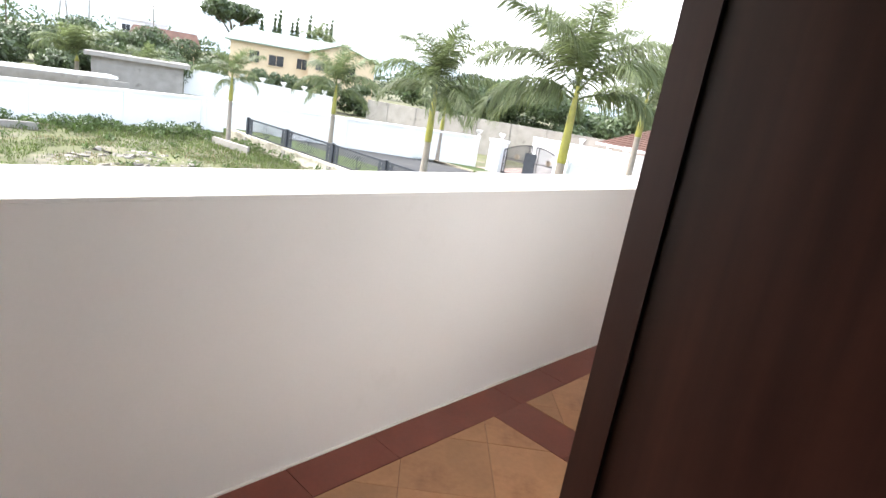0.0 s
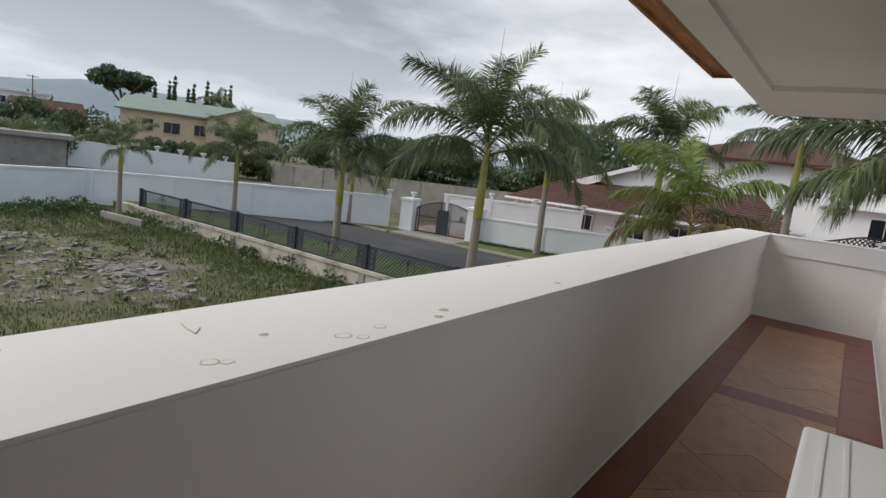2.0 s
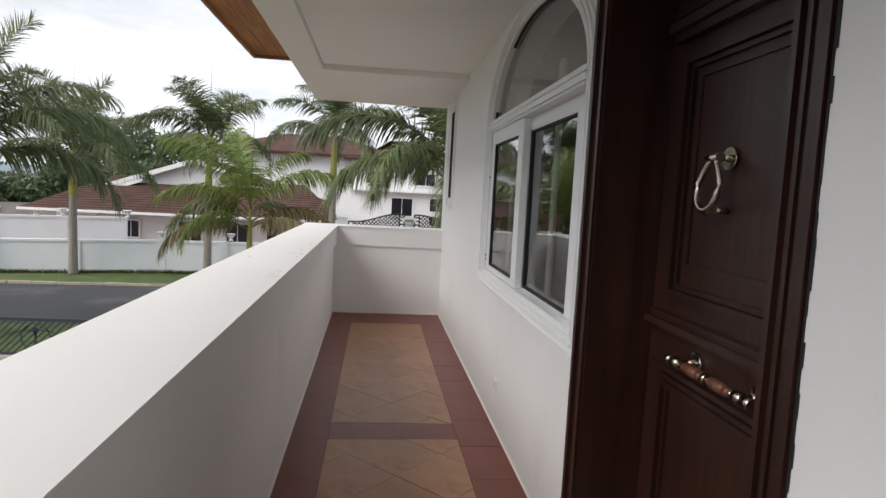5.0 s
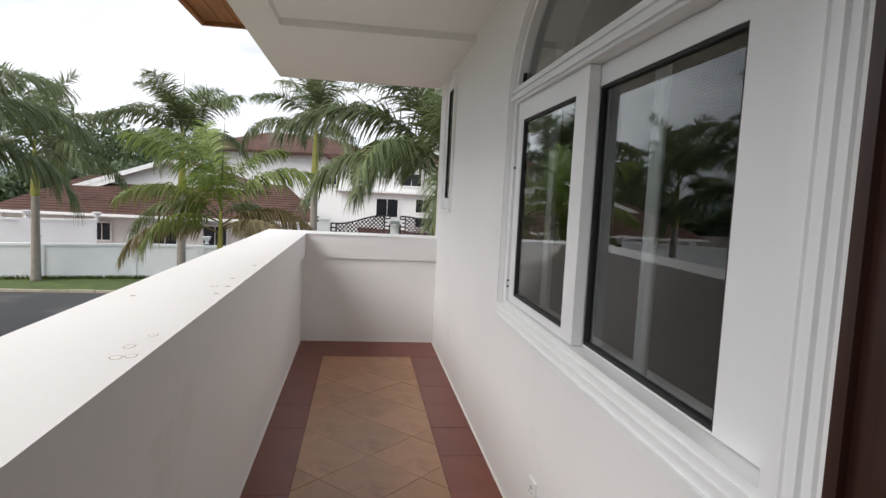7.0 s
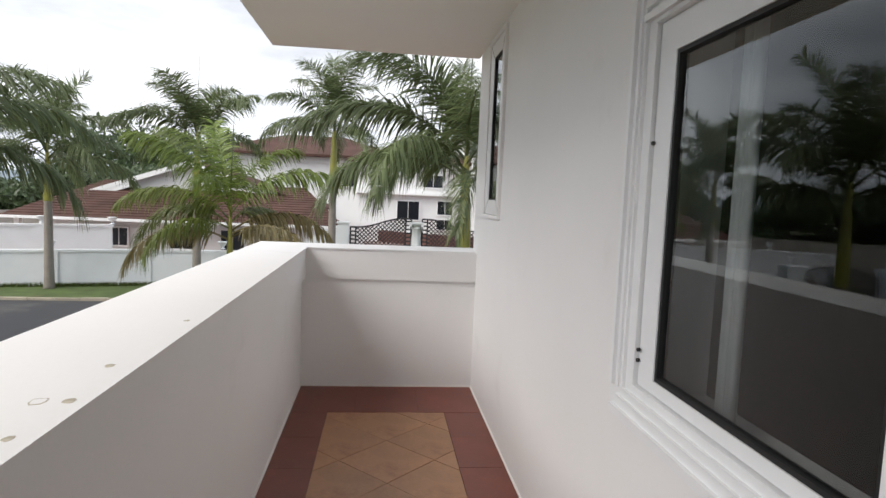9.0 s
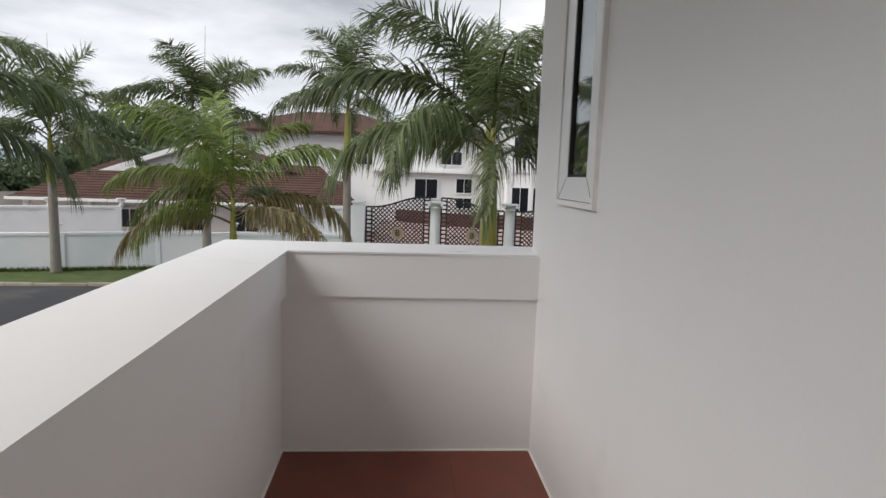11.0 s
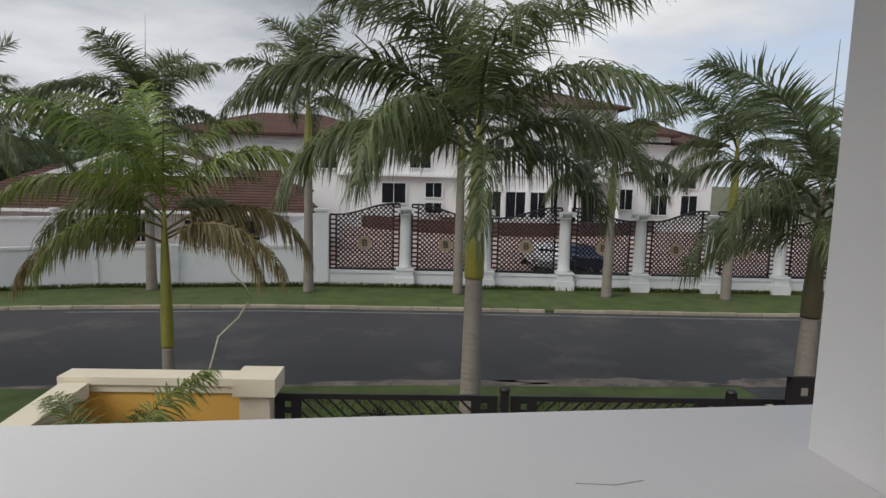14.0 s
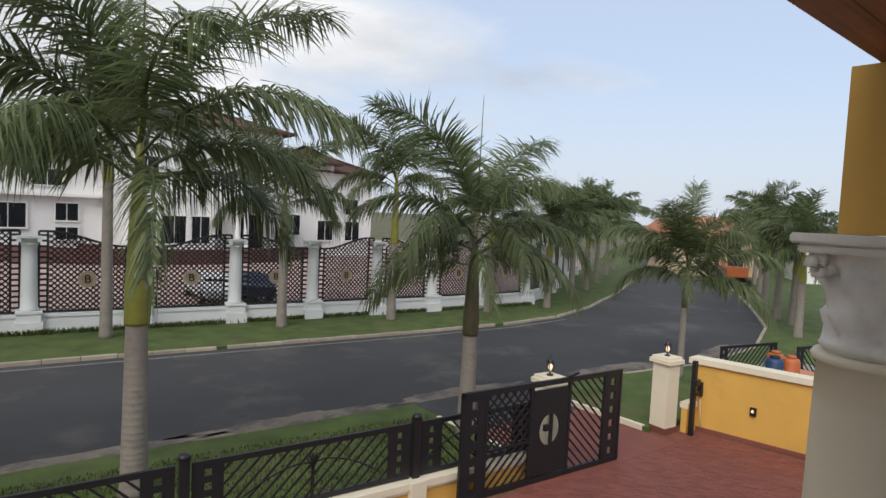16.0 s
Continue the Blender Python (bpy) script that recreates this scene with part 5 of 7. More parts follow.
def holed_plate(b, x0, x1, z0, z1, n, hole=0.10, t=0.02):
    cx = (x0 + x1) / 2
    box(b, x0, -t, z0, cx - hole / 2, t, z1)
    box(b, cx + hole / 2, -t, z0, x1, t, z1)
    step = (z1 - z0) / n
    zc = z0
    for k in range(n):
        h0, h1 = z0 + step * (k + 0.5) - hole / 2, z0 + step * (k + 0.5) + hole / 2
        box(b, cx - hole / 2, -t, zc, cx + hole / 2, t, h0)
        zc = h1
    box(b, cx - hole / 2, -t, zc, cx + hole / 2, t, z1)


def fence_panel(w, h, m, fence, lean=1, ring=False, plate=0.42, tree=True, slat=0.20):
    b = bmesh.new()
    bar(b, (0, 0, h - 0.03), (w, 0, h - 0.03), 0.085, 0.05)
    bar(b, (0, 0, 0.03), (w, 0, 0.03), 0.085, 0.05)
    ob = part("fence_panel", b, m, fence)
    for x0 in (0.0, w - plate):
        b = bmesh.new()
        holed_plate(b, x0, x0 + plate, 0.06, h - 0.06, 4)
        part("end_plate", b, m, ob)
    x = -h * 1.2
    while x < w + h * 1.2:
        s = clip_seg((x, 0.06), (x - lean * h * 1.0, h + 0.06), plate, 0.06, w - plate, h - 0.06)
        if s:
            b = bmesh.new()
            bar(b, (s[0][0], 0, s[0][1]), (s[1][0], 0, s[1][1]), 0.032, 0.02)
            part("slat", b, m, ob)
        x += slat
    if tree:
        b = bmesh.new()
        c = w * (0.47 if lean > 0 else 0.5)
        bar(b, (c, -0.02, 0.06), (c, -0.02, h * 0.62), 0.05, 0.02)
        for dx, dz in ((-0.10, 0.18), (0.10, 0.18), (-0.05, 0.22), (0.05, 0.22), (0, 0.24)):
            bar(b, (c, -0.02, h * 0.55), (c + dx, -0.02, h * 0.55 + dz), 0.025, 0.02)
        arc = [(c + s * 1.15, -0.02, h * 0.70 - 0.42 * s * s - (0.05 if abs(s) < 0.1 else 0)) for s in np.linspace(-1, 1, 13)]
        path_bar(b, arc, 0.022, 0.02)
        if ring:
            path_bar(b, [(c + 0.36 * math.cos(a), -0.02, h * 0.5 + 0.36 * math.sin(a)) for a in np.linspace(0, 6.2832, 21)], 0.022, 0.02)
        part("tree_motif", b, m, ob)
    return ob


def fence_post(x, y, z0, z1, m, fence, ang=0, r=0.07):
    ob = part("fence_post", boxes((-r, -r, -0.3, r, r, z1 - z0 - 0.08)), m, fence)
    ob.matrix_basis = pose(x, y, z0, 0, 0, ang)
    b = bmesh.new()
    lathe(b, [(r * 1.3, z1 - z0 - 0.08), (r * 1.3, z1 - z0 - 0.03), (r * 0.6, z1 - z0)], 12)
    part("cap", b, m, ob)


# the lot's fence on its retaining wall
lot_fence = thing("lot_fence", "dark grey metal fence with tree motifs beside the road", "fence")
yard_fence = thing("yard_fence", "black metal fence with tree motifs on the yard wall", "fence")
PX = [-33.9 + 4.45 * k for k in range(7)]
base_panel = None
for k, x in enumerate(PX):
    y = fence_y(x)
    fence_post(x, y, -3.22, -2.14, M_IRONLOT, lot_fence, 0, 0.09)
    if k < 6:
        y2 = fence_y(PX[k + 1])
        ang = math.degrees(math.atan2(y2 - y, 4.45))
        m = pose(x + 0.12, y, -3.2, 0, 0, ang)
        if base_panel is None:
            base_panel = fence_panel(4.2, 0.98, M_IRONLOT, lot_fence, -1, True, 0.40, True, 0.17)
            base_panel.matrix_basis = m
        else:
            copy_thing(base_panel, m)
wb = bmesh.new()
for a, b in zip([-36.0] + PX, PX + [-5.1]):
    for y_off, z0, z1, t in ((0, -5.0, -3.34, 0.14), (0, -3.34, -3.20, 0.20)):
        prism(wb, [(a, fence_y(a) - t), (b, fence_y(b) - t), (b, fence_y(b) + t), (a, fence_y(a) + t)], z0, z1)
solid("retaining_wall", wb, mat("stained_render", (0.46, 0.42, 0.34), 0.9, 0.2, 1.5, 30, 0.3, dirt=(0.17, 0.15, 0.11), dirt_scale=0.8, dirt_at=0.5), label="stained concrete retaining wall under the fence", category="wall")
wb = bmesh.new()
for x in PX:
    prism(wb, [(x - 0.15, fence_y(x) - 0.2), (x + 0.15, fence_y(x) - 0.2), (x + 0.15, fence_y(x) + 0.1), (x - 0.15, fence_y(x) + 0.1)], -5.0, -3.345)
solid("retaining_pier", wb, M_CONC)

# own yard: ochre wall with cream coping, fence, sliding gate
FA = math.degrees(math.atan(-0.095))


def yard_box(b, s0, s1, d0, d1, z0, z1, bev=0.0):
    """A box along the yard's street line: s along x, d across."""
    m = pose(0, 16.3, 0, 0, 0, FA)
    vs = box(b, s0, d0, z0, s1, d1, z1)
    for v in vs:
        v.co = m @ v.co


b = bmesh.new()
yard_box(b, -2.2, 8.0, -0.12, 0.12, G - 0.3, -2.99)
yard_box(b, -5.05, -2.66, -0.12, 0.12, G - 0.3, -1.86)
prism(b, [(-5.25, 3.0), (-5.0, 3.0), (-5.0, 16.65), (-5.25, 16.65)], -4.8, -1.92)
solid("yard_wall", b, M_YELLOW, label="ochre painted boundary wall of the yard", category="wall")
b = bmesh.new()
yard_box(b, -2.2, 8.0, -0.20, 0.20, -2.99, -2.87)
yard_box(b, -2.2, 8.0, -0.16, 0.16, -3.05, -2.99)
solid("coping", b, M_CREAM, label="cream moulded coping under the fence", category="coping")
b = bmesh.new()
yard_box(b, -5.4, -2.66, -0.20, 0.20, -1.74, -1.62)
yard_box(b, -5.4, -2.66, -0.16, 0.16, -1.86, -1.74)
solid("coping_corner", b, M_CREAM, label="cream moulded coping on the yard wall", category="coping")
b = bmesh.new()
prism(b, [(-5.33, 3.0), (-4.92, 3.0), (-4.92, 16.55), (-5.33, 16.55)], -1.92, -1.70)
solid("coping_side", b, M_CREAM, label="cream coping on the side wall", category="coping")
b = bmesh.new()
yard_box(b, -2.66, -2.20, -0.24, 0.24, G - 0.3, -1.86)
yard_box(b, -2.74, -2.10, -0.32, 0.32, -1.86, -1.58)
yard_box(b, 1.25, 1.65, -0.24, -0.10, G, -2.862)
yard_box(b, 4.95, 5.25, -0.24, -0.10, G, -2.862)
solid("wall_pier", b, M_CREAM)
for s in (1.45, 5.12):
    fence_post(s, 16.3 - 0.095 * s, -2.87, -1.76, M_IRON, yard_fence, FA, 0.065)
for s0, s1, ln in ((-2.17, 1.35, 1), (1.55, 5.02, -1), (5.22, 7.7, 1)):
    p = fence_panel(s1 - s0, 0.92, M_IRON, yard_fence, ln, False, 0.42, True, 0.21)
    p.matrix_basis = pose(s0, 16.3 - 0.095 * s0, -2.84, 0, 0, FA)


def lantern(x, y, z):
    ob = thing("lantern", "small black pillar lantern with a lit bulb", "lamp", pose(x, y, z), "pillar lanterns")
    bb = bmesh.new()
    lathe(bb, [(0.07, 0), (0.07, 0.02), (0.02, 0.04), (0.02, 0.08), (0.06, 0.10)], 10)
    lathe(bb, [(0.09, 0.27), (0.09, 0.29), (0.015, 0.36), (0.01, 0.42)], 10)
    for k in range(4):
        a = math.pi / 2 * k + 0.4
        bar(bb, (0.06 * math.cos(a), 0.06 * math.sin(a), 0.10), (0.08 * math.cos(a), 0.08 * math.sin(a), 0.27), 0.012)
    part("cage", bb, M_IRON, ob)
    bb = bmesh.new()
    lathe(bb, [(0.02, 0.10), (0.045, 0.15), (0.045, 0.20), (0.015, 0.25)], 10)
    part("bulb", bb, M_LIT, ob, "glowing warm bulb")


for x, y, top, s in ((8.50, 15.80, -1.56, 0.20), (12.47, 15.48, -1.54, 0.22)):
    g = thing("gate_pillar", "cream square gate pillar with moulded cap", "pillar", pose(x, y, G, 0, 0, FA), "yard gate pillars")
    part("body", boxes((-s, -s, -0.2, s, s, top - G - 0.16)), M_CREAM, g)
    part("plinth", boxes((-s - 0.02, -s - 0.02, -0.02, s + 0.02, s + 0.02, 0.14)), M_PAVER, g)
    part("cap", boxes((-s - 0.07, -s - 0.07, top - G - 0.16, s + 0.07, s + 0.07, top - G - 0.06), (-s - 0.03, -s - 0.03, top - G - 0.06, s + 0.03, s + 0.03, top - G)), M_CREAM, g)
    lantern(x, y, top)

# sliding gate
sg = thing("sliding_gate", "black metal sliding gate with slats and round opening", "gate", pose(5.80, 15.45, G + 0.02, 0, 0, FA))
W2, H2 = 4.15, 1.95
b = bmesh.new()
for z in (0.05, H2 - 0.05):
    bar(b, (0, 0, z), (W2, 0, z), 0.10, 0.06)
for x in (0.03, 0.55, 1.62, 2.62, W2 - 0.50, W2 - 0.03):
    bar(b, (x, 0, 0), (x, 0, H2), 0.06, 0.06)
bar(b, (0.55, 0, 0.82), (1.62, 0, 0.82), 0.05, 0.05)
part("frame", b, M_IRON, sg)
b = bmesh.new()
holed_plate(b, 0.06, 0.52, 0.10, H2 - 0.10, 6, 0.14)
part("end_plate", b, M_IRON, sg)
b = bmesh.new()
holed_plate(b, W2 - 0.47, W2 - 0.06, 0.10, H2 - 0.10, 6, 0.14)
part("end_plate", b, M_IRON, sg)
for lean, x0, z0, x1, z1 in ((1, 0.55, 0.1, 1.62, 0.82), (1, 0.55, 0.84, 1.62, H2 - 0.1), (-1, 0.55, 0.84, 1.62, H2 - 0.1), (-1, 2.65, 0.1, W2 - 0.5, H2 - 0.1)):
    x = -3.0
    while x < 7:
        s = clip_seg((x, z0), (x + lean * 3, z0 + 3), x0, z0, x1, z1)
        if s and math.dist(*s) > 0.05:
            bb = bmesh.new()
            bar(bb, (s[0][0], 0, s[0][1]), (s[1][0], 0, s[1][1]), 0.035, 0.02)
            part("slat", bb, M_IRON, sg)
        x += 0.19
# sheet with an oval opening and a key plate
b = bmesh.new()
cx, cz, n = 2.12, 0.98, 32
rows = []
for k in range(n):
    a = 2 * math.pi * (k + 0.5) / n
    c, s = math.cos(a), math.sin(a)
    f = min(0.50 / max(abs(c), 1e-6), (0.86 if s < 0 else 0.80) / max(abs(s), 1e-6))
    rows.append([b.verts.new((cx + 0.27 * c, y, cz + 0.31 * s)) for y in (-0.02, 0.02)] + [b.verts.new((cx + f * c, y, cz + f * s)) for y in (0.02, -0.02)])
for k in range(n):
    for j in range(4):
        b.faces.new((rows[k][j], rows[k][(j + 1) % 4], rows[(k + 1) % n][(j + 1) % 4], rows[(k + 1) % n][j]))
part("sheet", b, M_IRON, sg)
b = bmesh.new()
bar(b, (cx + 0.04, 0, cz - 0.30), (cx + 0.04, 0, cz + 0.30), 0.07, 0.04)
box(b, cx - 0.14, -0.03, cz - 0.02, cx + 0.06, 0.03, cz + 0.10)
part("lock_plate", b, M_IRON, sg)
b = bmesh.new()
bar(b, (W2 + 0.02, 0.05, 0.5), (W2 + 0.02, 0.05, 1.1), 0.03, 0.03)
part("handle_bar", b, M_IRON, sg)
b = bmesh.new()
bar(b, (2.55, 0, H2), (2.85, 0, H2 + 0.06), 0.04, 0.04)
part("latch_bar", b, M_IRON, sg)

# right-hand yard wall with its lamp, post and pipe
b = bmesh.new()
prism(b, [(13.25, 15.2), (13.72, 12.5), (14.4, 8.4), (14.65, 8.4), (13.97, 12.5), (13.5, 15.2)], G - 0.3, -1.74)
solid("yard_wall_east", b, M_YELLOW, label="ochre painted side wall of the yard", category="wall")
b = bmesh.new()
prism(b, [(13.15, 15.28), (13.64, 12.5), (14.32, 8.4), (14.73, 8.4), (14.05, 12.5), (13.58, 15.28)], -1.74, -1.60)
prism(b, [(12.78, 15.02), (13.22, 15.02), (13.22, 15.24), (12.78, 15.24)], -2.8, -2.66)
solid("coping_east", b, M_CREAM, label="cream coping on the side wall", category="coping")
b = bmesh.new()
prism(b, [(12.8, 15.05), (13.25, 15.05), (13.25, 15.2), (12.8, 15.2)], G - 0.2, -2.8)
solid("yard_wall_stub", b, M_YELLOW)
b = bmesh.new()
prism(b, [(13.23, 15.2), (13.70, 12.5), (14.38, 8.4), (14.4, 8.4), (13.72, 12.5), (13.25, 15.2)], G, G + 0.10)
solid("skirting_east", b, M_PAVER)
ps = thing("gate_post", "black metal gate guide post beside the pillar", "post", pose(12.78, 14.92, G))
part("shaft", boxes((-0.05, -0.05, -0.1, 0.05, 0.05, 1.82)), M_IRON, ps)
part("guide_roller", boxes((-0.09, -0.12, 1.25, 0.09, 0.0, 1.38)), M_IRON, ps)
part("guide_roller", boxes((-0.09, -0.12, 1.0, 0.09, 0.0, 1.08)), M_IRON, ps)
wl2 = thing("wall_lamp", "small black bulkhead lamp lit on the wall", "lamp", pose(13.49, 13.80, -2.62))
part("housing", boxes((-0.06, -0.07, -0.10, 0.0, 0.07, 0.10)), M_IRON, wl2, bevel=0.01)
part("bulb", boxes((-0.072, -0.022, -0.015, -0.06, 0.022, 0.045)), M_LIT, wl2, "glowing warm lens")
ic = thing("entry_phone", "black entry handset with hanging cable on the wall", "intercom", pose(13.27, 14.98, -2.35))
part("handset", boxes((-0.10, -0.06, -0.18, 0.0, 0.06, 0.18)), M_IRON, ic, bevel=0.02)
b = bmesh.new()
tube(b, [(-0.03, 0, -0.18), (-0.06, -0.05, -0.6), (-0.04, -0.08, -0.95)], 0.012, 6)
part("cable", b, M_CREAM, ic)

# paving inside the yard
yard = solid("yard_floor", boxes((-5.0, 8.45, G - 0.3, 14.42, 15.6, G - 0.012)), M_GROUT)
tagged(yard, label="red block paving laid in a herringbone", category="paving")

# ---- the porch column at the house corner ----
pc = thing("porch_column", "tall round cream column with a carved white capital", "column", pose(2.175, 8.732, 0.145))
b = bmesh.new()
lathe(b, [(0.275, G - 0.145), (0.262, -1.5), (0.240, 0.70), (0.235, 0.92), (0.255, 0.93), (0.262, 0.95), (0.250, 0.97)], 32)
part("shaft", b, M_CREAM, pc)
b = bmesh.new()
n, prof = 40, [(0.205, 0.965), (0.225, 0.985), (0.235, 1.00), (0.225, 1.02), (0.20, 1.04), (0.205, 1.08), (0.225, 1.14), (0.21, 1.16), (0.215, 1.22), (0.245, 1.30), (0.22, 1.31), (0.23, 1.36), (0.26, 1.40)]
rings = []
for i, (r, z) in enumerate(prof):
    row = []
    for k in range(n):
        a = 2 * math.pi * k / n
        carve = 1 + (0.10 * math.sin(8 * a + i * 1.1) + 0.05 * math.sin(16 * a + i * 2.3)) * (1 if 3 < i < 12 else 0)
        row.append(b.verts.new((r * carve * math.cos(a), r * carve * math.sin(a), z)))
    rings.append(row)
for p, q2 in zip(rings, rings[1:]):
    for k in range(n):
        b.faces.new((p[k], p[(k + 1) % n], q2[(k + 1) % n], q2[k])).smooth = True
for sx in (-1, 1):
    for sy in (-1, 1):
        for t in (0, 1):
            pts = []
            for k in range(16):
                a = k / 15 * 2.6 * math.pi
                r = 0.062 * (1 - k / 19)
                d = (0.215 + 0.02 * t, 0.0)
                off = (0.20 + r * math.cos(a) * 0.6)
                pts.append((sx * (off if t else 0.215), sy * (0.215 if t else off), 1.34 + r * math.sin(a)))
            tube(b, pts, 0.022, 6, 0.012)
part("capital", b, M_STONE, pc, "carved white stone capital")
b = bmesh.new()
box(b, -0.27, -0.27, 1.40, 0.27, 0.27, 1.44)
box(b, -0.295, -0.295, 1.44, 0.295, 0.295, 1.485)
bmesh.ops.bevel(b, geom=list(b.edges), offset=0.008, segments=2, affect="EDGES")
part("abacus", b, M_STONE, pc)
solid("porch_beam", boxes((2.097, 8.498, 1.632, 2.597, 8.913, 2.36)), M_YELLOW, label="ochre painted porch beam above the column", category="beam")
b = bmesh.new()
for k in range(4):
    box(b, 0.5, 8.235 + k * 0.144, 2.362, 2.157, 8.376 + k * 0.144, 2.41)
solid("porch_soffit", b, wood("red_brown_soffit", (0.27, 0.10, 0.06), 0.5, "x"), label="red brown boarded porch soffit", category="soffit")
solid("porch_roof", boxes((0.25, 8.222, 2.415, 2.177, 8.818, 2.66)), M_ROOF)

# ---- beyond the east wall ----
deck = solid("service_ledge", boxes((15.4, 13.2, G - 0.2, 18.4, 15.0, -2.42)), M_ORANGE, label="low brown masonry ledge", category="ledge")
for x, y, m, lab in ((16.3, 14.5, M_BLUEP, "blue plastic drum with black lid on a ledge"), (16.75, 14.25, M_ORANGEP, "orange plastic drum standing on a ledge"), (17.0, 14.75, M_ORANGEP, "orange plastic drum standing on a ledge")):
    d = thing("drum", lab, "drum", pose(x, y, -2.42), "drums")
    b = bmesh.new()
    lathe(b, [(0.20, 0), (0.23, 0.03), (0.23, 0.2), (0.24, 0.22), (0.23, 0.24), (0.23, 0.5), (0.19, 0.58), (0.12, 0.60)], 18)
    part("body", b, m, d)
    b = bmesh.new()
    lathe(b, [(0.13, 0.60), (0.13, 0.65), (0.08, 0.67)], 14)
    part("lid", b, M_RUBBER if m is M_BLUEP else m, d)
east_fence = thing("east_fence", "black metal fence beyond the yard wall", "fence")
p = fence_panel(2.6, 1.0, M_IRON, east_fence, -1, False, 0.3, False, 0.2)
p.matrix_basis = pose(17.2, 16.4, -3.0, 0, 0, -14)
p = fence_panel(3.0, 1.1, M_IRON, east_fence, 1, False, 0.3, False, 0.2)
p.matrix_basis = pose(19.0, 14.9, -3.0, 0, 0, -14)
solid("east_plinth", boxes((17.0, 15.2, G - 0.2, 22.2, 16.6, -3.0)), M_CONC)

# ---- houses ----
def window_part(parent, x0, z0, x1, z1, y, frame=0.09, m=M_HOUSE):
    w = part("window", boxes((x0, y - 0.03, z0, x1, y + 0.05, z1)), M_DARKWIN, parent, "dark glazed window")
    b = bmesh.new()
    for a in ((x0 - frame, z0 - frame, x0, z1 + frame), (x1, z0 - frame, x1 + frame, z1 + frame), (x0, z0 - frame, x1, z0), (x0, z1, x1, z1 + frame)):
        box(b, a[0], y - 0.09, a[1], a[2], y + 0.05, a[3])
    box(b, (x0 + x1) / 2 - 0.02, y - 0.05, z0, (x0 + x1) / 2 + 0.02, y + 0.03, z1)
    part("frame", b, m, w)


def hip_roof(b, x0, y0, x1, y1, z, rise, over=0.6, ridge_in=None):
    x0, y0, x1, y1 = x0 - over, y0 - over, x1 + over, y1 + over
    d = ridge_in if ridge_in is not None else (y1 - y0) / 2
    ym = (y0 + y1) / 2
    v = [b.verts.new(c) for c in ((x0, y0, z), (x1, y0, z), (x1, y1, z), (x0, y1, z), (x0 + d, ym, z + rise), (x1 - d, ym, z + rise), (x0, y0, z - 0.18), (x1, y0, z - 0.18), (x1, y1, z - 0.18), (x0, y1, z - 0.18))]
    for f in ((0, 1, 5, 4), (1, 2, 5), (2, 3, 4, 5), (3, 0, 4), (0, 6, 7, 1), (1, 7, 8, 2), (2, 8, 9, 3), (3, 9, 6, 0), (6, 9, 8, 7)):
        b.faces.new([v[i] for i in f])


def courses(house, x0, x1, y0, z0, y1, z1, n, inset=0.0):
    """Shingle courses, stepped up a slope that faces -y."""
    for k in range(n):
        u0, u1 = k / n, (k + 1) / n
        ya, yb, za, zb = y0 + (y1 - y0) * u0, y0 + (y1 - y0) * u1, z0 + (z1 - z0) * u0, z0 + (z1 - z0) * u1
        i0, i1 = inset * u0, inset * u1
        b = bmesh.new()
        v = [b.verts.new(c) for c in ((x0 + i0, ya, za), (x1 - i0, ya, za), (x1 - i1, yb, zb), (x0 + i1, yb, zb), (x0 + i0, ya, za + 0.07), (x1 - i0, ya, za + 0.07), (x1 - i1, yb, zb + 0.02), (x0 + i1, yb, zb + 0.02))]
        for f in ((4, 5, 6, 7), (0, 1, 5, 4), (0, 4, 7, 3), (1, 2, 6, 5), (3, 2, 1, 0)):
            b.faces.new([v[i] for i in f])
        part("shingle_course", b, M_ROOF, house)


# large white house behind the railing
wh = thing("white_house", "large white two-storey house with brown hipped roofs", "house")
for r in ((-3.0, 53.5, G, 6.5, 66, 4.3), (6.5, 52.0, G, 18.5, 66, 7.2), (18.5, 53.0, G, 27.5, 66, 4.7), (7.6, 50.9, 1.85, 13.2, 52.0, 2.5), (7.6, 50.9, -1.7, 13.2, 52.0, -1.35), (14.2, 49.5, 1.5, 18.2, 52.0, 2.2), (-3.2, 53.2, 4.1, 6.5, 53.5, 4.35), (18.5, 52.7, 4.5, 27.8, 53.0, 4.75), (-3.0, 52.9, 1.6, 6.5, 53.5, 1.8)):
    part("wall", boxes(r), M_HOUSE, wh)
b = bmesh.new()
hip_roof(b, -3.0, 53.5, 6.5, 66, 4.4, 2.2, 0.8)
hip_roof(b, 6.5, 52.0, 18.5, 66, 7.3, 2.3, 0.8)
hip_roof(b, 18.5, 53.0, 27.5, 66, 4.8, 2.2, 0.8)
hip_roof(b, 19.8, 52.0, 23.2, 56, 5.4, 1.4, 0.5)
part("roof", b, M_ROOF, wh)
part("dormer_wall", boxes((19.8, 52.2, 4.6, 23.2, 56, 5.3)), M_HOUSE, wh)
